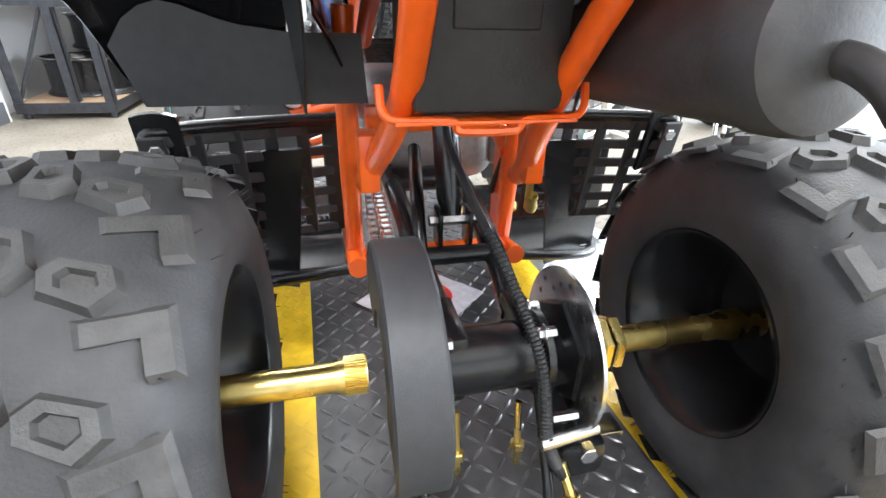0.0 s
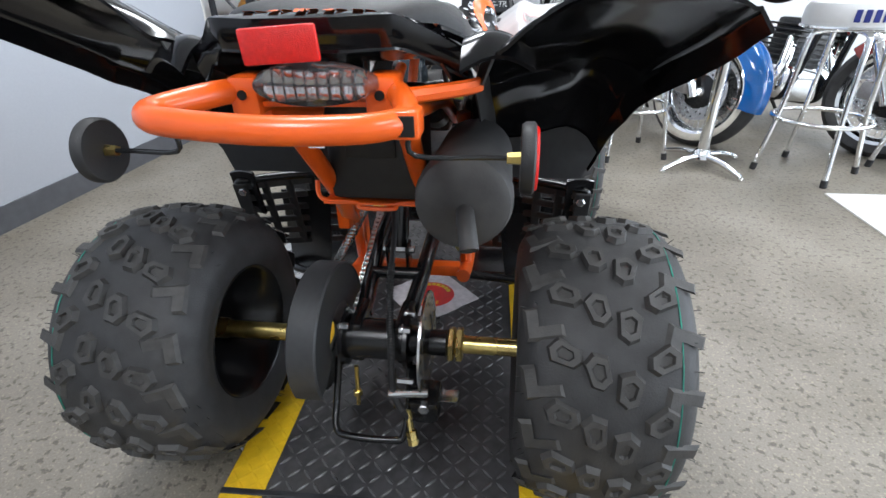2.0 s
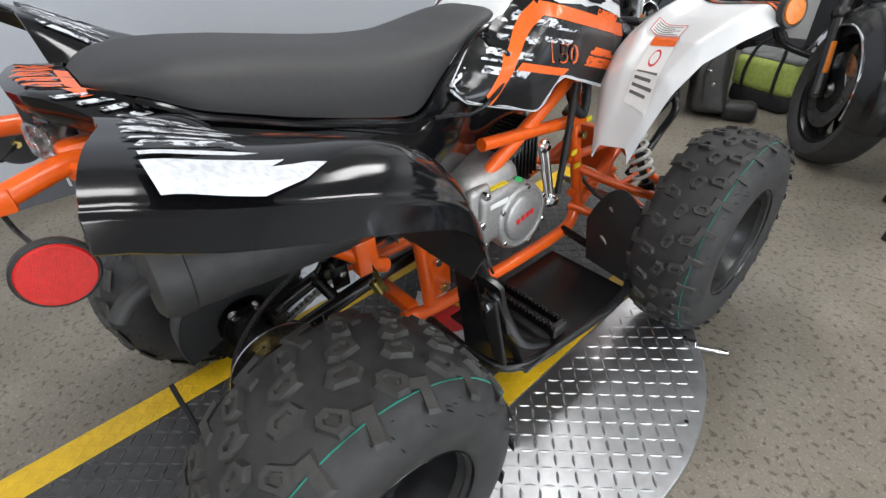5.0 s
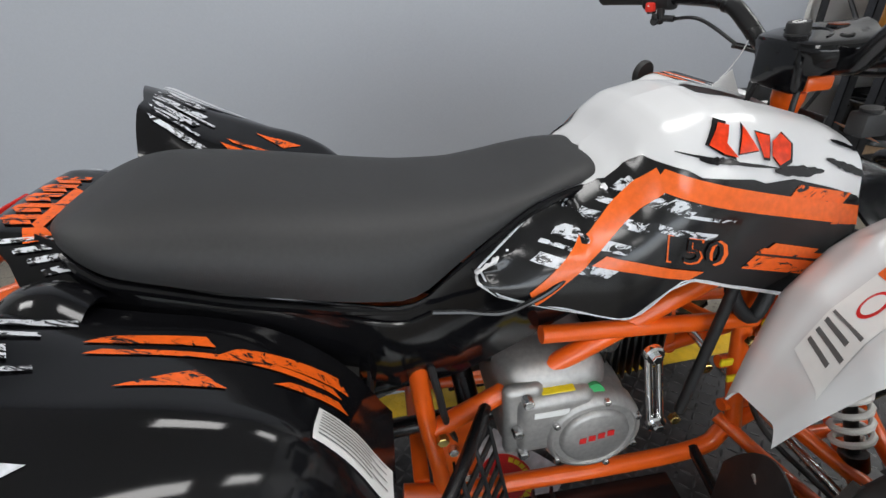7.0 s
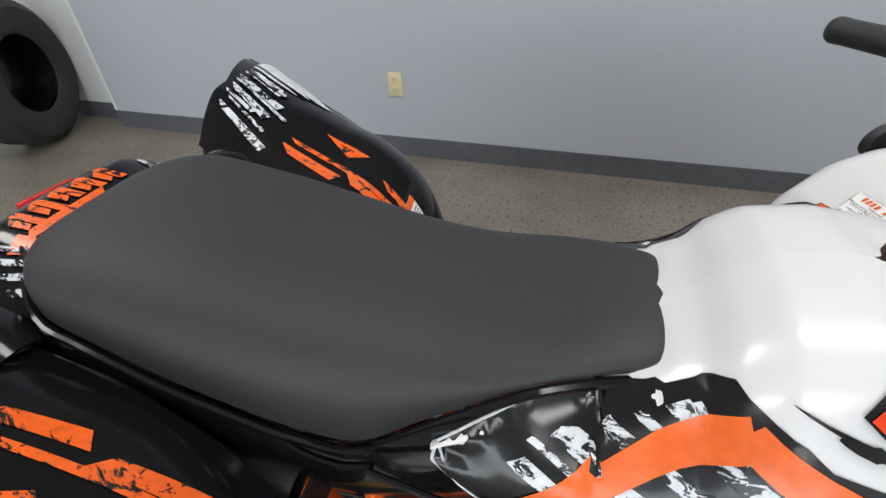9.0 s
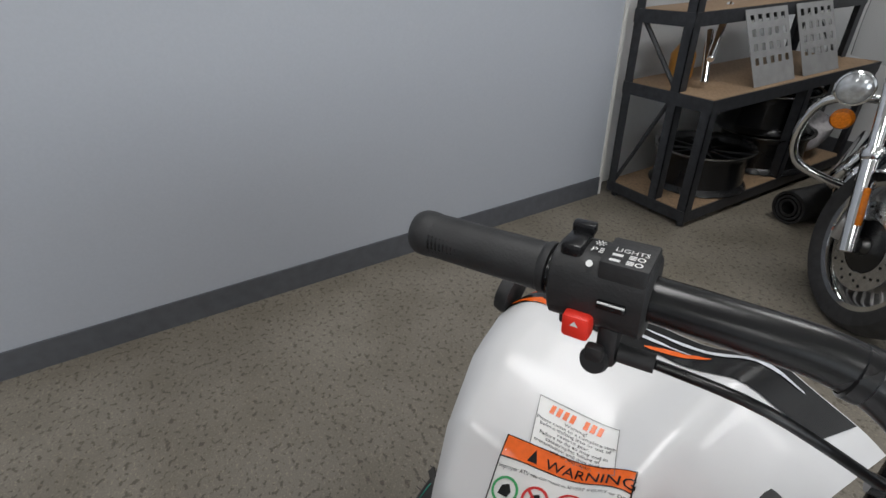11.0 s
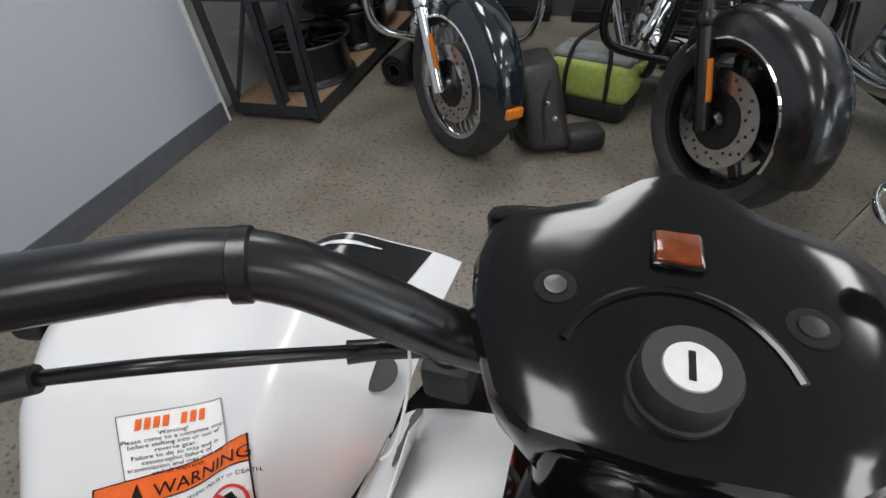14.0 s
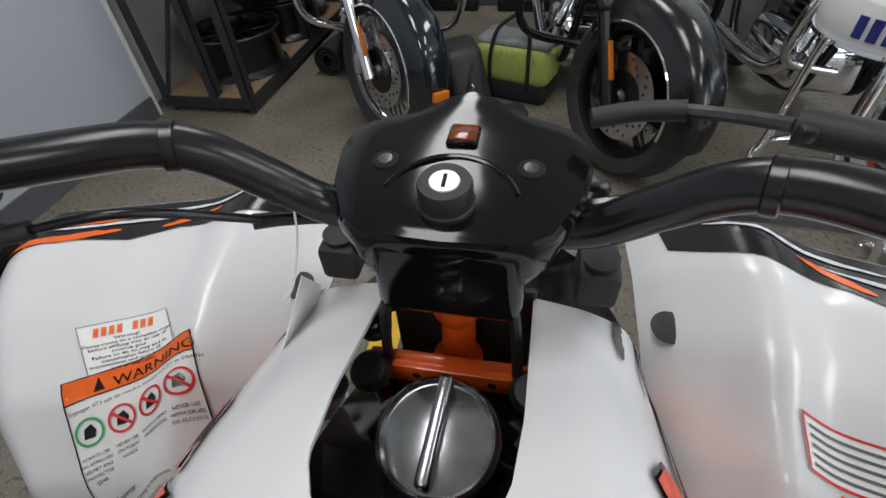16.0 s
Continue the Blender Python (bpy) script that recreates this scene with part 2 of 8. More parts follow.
TORN_WHITE = torn_print("torn_white_print", (0.62, 0.64, 0.68), (0.007, 0.007, 0.008), 55, (1.6, 0.8, 1.6), 0.475)
TORN_ORANGE = torn_print("torn_orange_print", (0.82, 0.12, 0.010), (0.012, 0.008, 0.007), 45, (1.6, 0.7, 1.6), 0.425)
GREY_INK = material("grey_print", (0.12, 0.12, 0.12), 0.4, vary=0.1, scale=100)
RED_INK = material("red_print", (0.62, 0.02, 0.02), 0.35, vary=0.1, scale=100)
GREEN_INK = material("green_print", (0.03, 0.33, 0.10), 0.35, vary=0.1, scale=100)
YELLOW_INK = material("yellow_print", (0.82, 0.62, 0.02), 0.35, vary=0.1, scale=100)
PAPER = material("label_paper", (0.78, 0.78, 0.77), 0.35, vary=0.03, scale=60)
ZINC = material("yellow_zinc", (0.72, 0.52, 0.22), 0.28, metal=1.0, vary=0.25, scale=35, rough_vary=0.1, second=(0.85, 1.0, 0.75), second_scale=12)
STEEL = material("bright_steel", (0.62, 0.62, 0.62), 0.25, metal=1.0, vary=0.12, scale=60, rough_vary=0.1)
CHROME = material("chrome", (0.86, 0.87, 0.88), 0.06, metal=1.0, vary=0.03, scale=20, rough_vary=0.03)
BRUSHED = material("brushed_cap", (0.46, 0.465, 0.47), 0.20, metal=1.0, vary=0.15, scale=60, rough_vary=0.1, second=(0.6, 0.6, 0.62), second_scale=22)
DARK_STEEL = material("dark_steel", (0.10, 0.10, 0.10), 0.35, metal=1.0, vary=0.3, scale=80, rough_vary=0.12)
CAST = material("cast_aluminium", (0.42, 0.41, 0.40), 0.42, metal=0.7, vary=0.1, scale=120, bump=0.2, bump_scale=600, rough_vary=0.08)
LENS_RED = material("red_lens", (0.62, 0.012, 0.008), 0.15, vary=0.1, scale=200, bump=0.5, bump_scale=900)
LENS_AMBER = material("amber_lens", (0.72, 0.20, 0.01), 0.12, vary=0.2, scale=150, bump=0.3, bump_scale=500)
LENS_SMOKE = material("smoked_lens", (0.55, 0.53, 0.54), 0.05, vary=0.05, scale=40, rough_vary=0.02)
LENS_SMOKE.node_tree.nodes["Principled BSDF"].inputs["Transmission Weight"].default_value = 0.92
RED_PLASTIC = material("red_plastic", (0.80, 0.035, 0.02), 0.4, vary=0.06, scale=80)
SPRING_WHITE = material("white_spring", (0.66, 0.65, 0.63), 0.35, vary=0.08, scale=50)
# near-black colour that stands for the shade inside holes, slots and screw wells
HOLE_SHADE = material("hole_shade", (0.004, 0.004, 0.004), 0.9, vary=0.2)

# ---- the showroom ----
def wall_box(name, lo, hi, mat_, label=""):
    bm = bmesh.new()
    rbox(bm, lo, hi)
    ob = part(name, bm, mat_, None, label, smooth=0)
    return tagged(ob, kind="structure")


def floor_material():
    m = bpy.data.materials.new("mottled_floor")
    m.use_nodes = True
    nt = m.node_tree
    b = nt.nodes["Principled BSDF"]
    co = nt.nodes.new("ShaderNodeTexCoord")

    def noise_node(scale, detail, stretch=None):
        n = nt.nodes.new("ShaderNodeTexNoise")
        n.inputs["Scale"].default_value, n.inputs["Detail"].default_value = scale, detail
        nt.links.new(co.outputs["Object"], n.inputs["Vector"])
        return n

    def ramp(src, p0, c0, p1, c1):
        r = nt.nodes.new("ShaderNodeValToRGB")
        r.color_ramp.elements[0].position, r.color_ramp.elements[1].position = p0, p1
        r.color_ramp.elements[0].color, r.color_ramp.elements[1].color = (*c0, 1), (*c1, 1)
        nt.links.new(src, r.inputs["Fac"])
        return r.outputs["Color"]

    def mixed(a, c, kind="MULTIPLY", fac=1.0):
        x = nt.nodes.new("ShaderNodeMix")
        x.data_type, x.blend_type = "RGBA", kind
        x.inputs["Factor"].default_value = fac
        nt.links.new(a, x.inputs["A"])
        nt.links.new(c, x.inputs["B"])
        return x.outputs["Result"]

    wide = ramp(noise_node(1.6, 5).outputs["Fac"], 0.3, (0.172, 0.153, 0.124), 0.7, (0.232, 0.208, 0.172))
    flecks = ramp(noise_node(62, 3).outputs["Fac"], 0.36, (0.52, 0.50, 0.47), 0.44, (1.04, 1.04, 1.04))
    pale = ramp(noise_node(120, 2).outputs["Fac"], 0.57, (1, 1, 1), 0.66, (1.30, 1.28, 1.22))
    grit = ramp(noise_node(240, 2).outputs["Fac"], 0.3, (0.85, 0.85, 0.85), 0.7, (1.1, 1.1, 1.1))
    stain = ramp(noise_node(4.5, 6).outputs["Fac"], 0.35, (0.80, 0.79, 0.76), 0.6, (1, 1, 1))
    nt.links.new(mixed(mixed(mixed(mixed(wide, flecks), pale), grit), stain), b.inputs["Base Color"])
    rr = nt.nodes.new("ShaderNodeMapRange")
    rr.inputs["To Min"].default_value, rr.inputs["To Max"].default_value = 0.30, 0.62
    nt.links.new(noise_node(9, 4).outputs["Fac"], rr.inputs["Value"])
    nt.links.new(rr.outputs["Result"], b.inputs["Roughness"])
    bp = nt.nodes.new("ShaderNodeBump")
    bp.inputs["Strength"].default_value, bp.inputs["Distance"].default_value = 0.25, 0.003
    nt.links.new(noise_node(70, 4).outputs["Fac"], bp.inputs["Height"])
    nt.links.new(bp.outputs["Normal"], b.inputs["Normal"])
    return m


FLOOR = floor_material()
WALL_GREY = material("grey_wall_paint", (0.400, 0.420, 0.462), 0.55, vary=0.02, scale=120, bump=0.10, bump_scale=260, second=(0.96, 0.96, 0.965), second_scale=1.2, rough_vary=0.05)
WALL_WHITE = material("white_wall_paint", (0.66, 0.665, 0.67), 0.6, vary=0.02, scale=120, bump=0.10, bump_scale=260, second=(0.96, 0.96, 0.96), second_scale=1.5)
BASEBOARD = material("vinyl_baseboard", (0.075, 0.078, 0.088), 0.45, vary=0.12, scale=25, rough_vary=0.1, second=(1.3, 1.3, 1.28))
CEILING = material("ceiling_tile", (0.72, 0.72, 0.70), 0.9, vary=0.06, scale=160)
WOOD = material("particle_board", (0.30, 0.20, 0.12), 0.6, vary=0.3, scale=90, bump=0.1, bump_scale=200)
IRON = material("dark_angle_iron", (0.022, 0.023, 0.026), 0.45, metal=0.2, vary=0.3, scale=40, rough_vary=0.12, second=(1.6, 1.6, 1.6))
BANNER_BLACK = material("banner_cloth", (0.022, 0.025, 0.030), 0.55, vary=0.1, scale=40)
MAT_WHITE = material("white_floor_mat", (0.66, 0.65, 0.62), 0.5, vary=0.05, scale=60)
PLATE_STEEL = material("tread_plate", (0.60, 0.61, 0.62), 0.40, metal=1.0, vary=0.14, scale=25, rough_vary=0.12, second=(0.75, 0.75, 0.76), second_scale=6)
PLATE_BLACK = material("black_tread_plate", (0.032, 0.032, 0.034), 0.36, vary=0.35, scale=45, rough_vary=0.12, second=(1.9, 1.85, 1.8), second_scale=14)
PLATE_LUG = material("worn_black_lug", (0.050, 0.050, 0.052), 0.30, vary=0.4, scale=70, rough_vary=0.1, second=(1.8, 1.75, 1.7), second_scale=18)
PLATE_YELLOW = material("yellow_tread_plate", (0.80, 0.52, 0.015), 0.42, vary=0.10, scale=40, rough_vary=0.1, second=(0.72, 0.66, 0.6), second_scale=25)

W, BACK, RIGHT, FRONT, HIGH = -1.762, 4.25, 7.5, -4.5, 2.9
wall_box("floor", (-2.6, FRONT, -0.10), (RIGHT, BACK + 0.3, 0.0), FLOOR)
wall_box("wall_west", (W - 0.12, -2.11, 0), (W, 2.62, HIGH), WALL_GREY)
wall_box("wall_west_back", (W - 0.22, FRONT, 0), (W - 0.10, -2.11, HIGH), WALL_WHITE)
wall_box("wall_west_front", (W - 0.22, 2.62, 0), (W - 0.10, BACK, HIGH), WALL_WHITE)
wall_box("wall_north", (W - 0.22, BACK, 0), (RIGHT, BACK + 0.12, HIGH), WALL_WHITE)
wall_box("wall_south", (W - 0.22, FRONT - 0.12, 0), (RIGHT, FRONT, HIGH), WALL_WHITE)
# east wall with a large shop window
wall_box("wall_east_low", (RIGHT, FRONT, 0), (RIGHT + 0.12, BACK, 0.35), WALL_WHITE)
wall_box("wall_east_high", (RIGHT, FRONT, 2.5), (RIGHT + 0.12, BACK, HIGH), WALL_WHITE)
for k in range(5):
    y = FRONT + (BACK - FRONT) * k / 4
    wall_box("wall_east_pier", (RIGHT, y - 0.10, 0.35), (RIGHT + 0.12, y + 0.10, 2.5), WALL_WHITE)
wall_box("ceiling", (W - 0.22, FRONT - 0.12, HIGH), (RIGHT + 0.12, BACK + 0.12, HIGH + 0.1), CEILING)
wall_box("baseboard_west", (W, -2.11, 0), (W + 0.008, 2.62, 0.100), BASEBOARD)
wall_box("baseboard_west_back", (W - 0.10, FRONT, 0), (W - 0.092, -2.11, 0.100), BASEBOARD)
wall_box("baseboard_north", (W - 0.09, BACK - 0.008, 0), (RIGHT, BACK, 0.100), BASEBOARD)
wall_box("trim_corner", (W - 0.125, 2.620, 0.0), (W + 0.006, 2.640, HIGH), MAT_WHITE)
wall_box("trim_corner_back", (W - 0.125, -2.126, 0.102), (W + 0.004, -2.110, HIGH), MAT_WHITE)
wall_box("white_mat", (1.57, 0.31, 0.0), (2.75, 1.53, 0.006), MAT_WHITE)


def outlet():
    ob = thing("wall_outlet", "cream plastic wall outlet with two sockets", "outlet")
    cream = material("cream_plastic", (0.62, 0.55, 0.33), 0.4, vary=0.05)
    bm = bmesh.new()
    rbox(bm, (W, -0.315, 0.308), (W + 0.006, -0.245, 0.422), 0.003, 3)
    plate = part("cover_plate", bm, cream, ob)
    for z in (0.340, 0.390):
        bm = bmesh.new()
        rbox(bm, (W + 0.005, -0.297, z - 0.016), (W + 0.0085, -0.263, z + 0.016), 0.002, 2)
        sock = part("socket", bm, cream, plate)
        bm = bmesh.new()
        for dy in (-0.007, 0.007):
            rbox(bm, (W + 0.008, -0.281 + dy, z - 0.002), (W + 0.0088, -0.279 + dy, z + 0.008))
        part("slot", bm, HOLE_SHADE, plate)


outlet()

# ---- turntable with its tread-plate channel ----
def lug_field(bm, inside, x0, x1, y0, y1, z, cell=0.0265, tall=0.0024):
    """Raised lozenges in alternating directions wherever inside(x, y) holds."""
    verts, faces = [], []
    nx, ny = int((x1 - x0) / cell), int((y1 - y0) / cell)
    for i in range(nx + 1):
        for j in range(ny + 1):
            x, y = x0 + i * cell, y0 + j * cell
            if not inside(x, y):
                continue
            a = radians(45 if (i + j) % 2 else -45)
            c, s = math.cos(a), math.sin(a)
            base = len(verts)
            for lx, ly, lz in ((-0.0150, 0, 0), (-0.006, -0.0036, 0), (0.006, -0.0036, 0), (0.0150, 0, 0), (0.006, 0.0036, 0), (-0.006, 0.0036, 0), (-0.0085, 0, tall), (0.0085, 0, tall)):
                verts.append((x + lx * c - ly * s, y + lx * s + ly * c, z + lz))
            for q in ((0, 1, 6), (1, 2, 7, 6), (2, 3, 7), (3, 4, 7), (4, 5, 6, 7), (5, 0, 6)):
                faces.append([base + k for k in q])
    me = bpy.data.meshes.new("lugs")
    me.from_pydata(verts, [], faces)
    bm.from_mesh(me)
    bpy.data.meshes.remove(me)
    return bm


table = thing("turntable", "round silver tread-plate turntable with a black and yellow channel", "turntable")
DC, DR = (0.02, 0.60), 0.650
bm = bmesh.new()
lathe(bm, [(0, 0.0), (DR - 0.004, 0.0), (DR, 0.003), (DR, 0.009), (DR - 0.002, 0.011), (0, 0.011)], Matrix.Translation((*DC, 0)), 128)
deck = part("round_plate", bm, PLATE_STEEL, table, "round silver tread plate", smooth=30)
bm = bmesh.new()
lug_field(bm, lambda x, y: math.hypot(x - DC[0], y - DC[1]) < DR - 0.018 and abs(x - 0.033 + 0.041 * y) > 0.335, DC[0] - DR, DC[0] + DR, DC[1] - DR, DC[1] + DR, 0.0108)
tagged(part("raised_lug", bm, PLATE_STEEL, deck, smooth=60), kind="stuff")
Y0, Y1 = -0.045, 1.62
bm = bmesh.new()
rbox(bm, (-0.318, Y0 - 0.67, 0.0112), (0.318, Y1, 0.0145), 0.001, 1)
lane = part("channel_plate", bm, PLATE_BLACK, table, "black tread plate lane", smooth=20)
bm = bmesh.new()
lug_field(bm, lambda x, y: abs(x) < 0.222, -0.22, 0.22, Y0 - 0.65, Y1 - 0.02, 0.0143)
tagged(part("raised_lug", bm, PLATE_LUG, lane, smooth=60), kind="stuff")
for s in (-1, 1):
    bm = bmesh.new()
    rbox(bm, (s * 0.276 - 0.0405, Y0 - 0.67, 0.0146), (s * 0.276 + 0.0405, Y1, 0.0156), 0.0005, 1)
    edge = part("yellow_edge", bm, PLATE_YELLOW, table, "yellow painted plate edge", smooth=20)
    bm = bmesh.new()
    lug_field(bm, lambda x, y: True, s * 0.276 - 0.030, s * 0.276 + 0.031, Y0 - 0.65, Y1 - 0.02, 0.0155, cell=0.0265 * 0.75, tall=0.0013)
    tagged(part("raised_lug", bm, PLATE_YELLOW, edge, smooth=60), kind="stuff")
bm = bmesh.new()
rbox(bm, (-0.318, Y0 - 0.012, 0.0146), (0.318, Y0, 0.019), 0.0015, 1)
part("plate_lip", bm, IRON, table, smooth=20)
# the lane lies a little askew under the bike
LANE = Matrix.Translation((0.033, 0, 0)) @ Matrix.Rotation(radians(2.35), 4, "Z")
for ob in [ob for ob in bpy.data.objects if ob.type == "MESH" and (ob.parent is table or (ob.parent and ob.parent.parent is table)) and ob is not deck and ob.parent is not deck]:
    ob.data.transform(LANE)
bm = bmesh.new()
for a in (-60, -35, -10, 15, 40, 62):
    rod(bm, (DC[0] + (DR - 0.03) * math.cos(radians(a)), DC[1] + (DR - 0.03) * math.sin(radians(a)), 0.010), (DC[0] + (DR - 0.03) * math.cos(radians(a)), DC[1] + (DR - 0.03) * math.sin(radians(a)), 0.0118), 0.005, 12)
part_each("rivet", bm, DARK_STEEL, table)
bm = bmesh.new()
rod(bm, (0.515, 0.985, 0.006), (0.60, 1.00, 0.030), 0.007, 12, 0.001)
rod(bm, (0.50, 0.98, 0.012), (0.53, 0.985, 0.020), 0.011, 6, 0.001)
part("stop_bolt", bm, STEEL, table, smooth=25)

# the printed packet lying on the lane
packet = thing("parts_packet", "clear plastic packet with a red and yellow round card", "packet")
FOIL = material("clear_film", (0.62, 0.60, 0.62), 0.15, vary=0.15, scale=60, bump=0.5, bump_scale=30)
bm = bmesh.new()
rng = random.Random(4)
bumps = [rng.uniform(0, 0.003) for _ in range(200)]
sheet(bm, lambda u, v: pose(0.012, 0.60, 0.0175, 0, 0, 43) @ Vector(((u - 0.5) * 0.205, (v - 0.5) * 0.205, bumps[int(u * 10) * 11 + int(v * 10)])), 10, 10)
part("film_bag", bm, FOIL, packet, smooth=60)
bm = bmesh.new()
lathe(bm, [(0, 0), (0.066, 0), (0.066, 0.001), (0, 0.0012)], Matrix.Translation((0.012, 0.60, 0.0208)) @ Matrix.Diagonal((1.05, 0.95, 1, 1)), 40)
card = part("round_card", bm, RED_INK, packet)
bm = bmesh.new()
ring = material("card_yellow", (0.75, 0.52, 0.02), 0.4)
for k in range(9):
    a = radians(25 + 16 * k)
    rbox(bm, (-0.006, -0.005, 0), (0.006, 0.007, 0.0006), 0, 1, Matrix.Translation((0.012 + 0.053 * math.cos(a), 0.60 + 0.050 * math.sin(a), 0.0221)) @ pose(0, 0, 0, 0, 0, math.degrees(a) - 90))
part("maker_letters", bm, ring, card, smooth=0)
bm = bmesh.new()
lettering(bm, "CYCLE", 0.020, lambda a, b: Vector((0.012 + a, 0.60 - 0.052 + b + 6.0 * a * a, 0.0226)), "CENTER")
part("card_words", bm, ring, card, "yellow word on the card", smooth=0, recalc=False)
bm = bmesh.new()
rbox(bm, (-0.030, 0.462, 0.0221), (0.054, 0.490, 0.0226), 0.004, 1)
part("card_picture", bm, BLACK_INK, card)

# ---- the quad bike: wheels ----
quad = thing("quad_bike", "black, white and orange youth sport quad bike on a turntable", "quad bike")
REAR_Z, FRONT_Y, FRONT_Z = 0.25, 1.11, 0.262


def tyre_profile(radius, half, bead, crown):
    """Outline of a low-pressure tyre, from the inner bead over the tread to the outer bead."""
    side = [(bead, -half * 0.70), (bead + 0.004, -half * 0.86), (bead + 0.016, -half * 0.95), (bead + (radius - bead) * 0.45, -half)]
    side += [(tread_height(radius, half, crown, s * half), -half * s) for s in (0.985, 0.95, 0.90, 0.84, 0.75, 0.62, 0.45, 0.25, 0.10)]
    return side + [(r, -h) for r, h in side[::-1]]


def tread_height(radius, half, crown, h):
    s = abs(h) / half
    return radius - crown * 0.5 * s ** 2.2 - 0.036 * max(0, (s - 0.72) / 0.28) ** 2.4


def knob(bm, m, outline, height, hole=None):
    """A block of tread with sloped sides and, for ring blocks, a sunken middle."""
    base = [bm.verts.new(m @ Vector((x * 1.24, y * 1.24, -0.003))) for x, y in outline]
    top = [bm.verts.new(m @ Vector((x, y, height))) for x, y in outline]
    n = len(outline)
    for i in range(n):
        bm.faces.new((base[i], base[(i + 1) % n], top[(i + 1) % n], top[i]))
    if hole:
        rim = [bm.verts.new(m @ Vector((x * hole, y * hole, height))) for x, y in outline]
        low = [bm.verts.new(m @ Vector((x * hole * 0.8, y * hole * 0.8, height * 0.35))) for x, y in outline]
        for i in range(n):
            bm.faces.new((top[i], top[(i + 1) % n], rim[(i + 1) % n], rim[i]))
            bm.faces.new((rim[i], rim[(i + 1) % n], low[(i + 1) % n], low[i]))
        bm.faces.new(low)
    else:
        bm.faces.new(top)


def on_tread(radius, half, crown, angle, h, spin=0.0):
    """A pose on the tread, its z outwards; the wheel turns round local z."""
    r = tread_height(radius, half, crown, h)
    dr = (tread_height(radius, half, crown, h + 0.002) - r) / 0.002
    c, s = math.cos(angle), math.sin(angle)
    out = (Vector((c, s, 0)) - Vector((0, 0, dr))).normalized()
    across = (Vector((0, 0, 1)) - out * out.z).normalized()
    along = out.cross(across) * -1
    m = Matrix((across, along.normalized(), out)).transposed().to_4x4()
    return Matrix.Translation((r * c, r * s, h)) @ m @ pose(0, 0, 0, 0, 0, spin)


PENTA = [(-0.013, -0.013), (0.001, -0.020), (0.013, -0.012), (0.011, 0.013), (0.001, 0.019), (-0.010, 0.013)]
SLAB = [(-0.020, -0.012), (0.018, -0.015), (0.020, 0.012), (-0.018, 0.015)]
ELL = [(-0.020, -0.017), (0.020, -0.017), (0.020, -0.004), (-0.006, -0.004), (-0.006, 0.017), (-0.020, 0.017)]


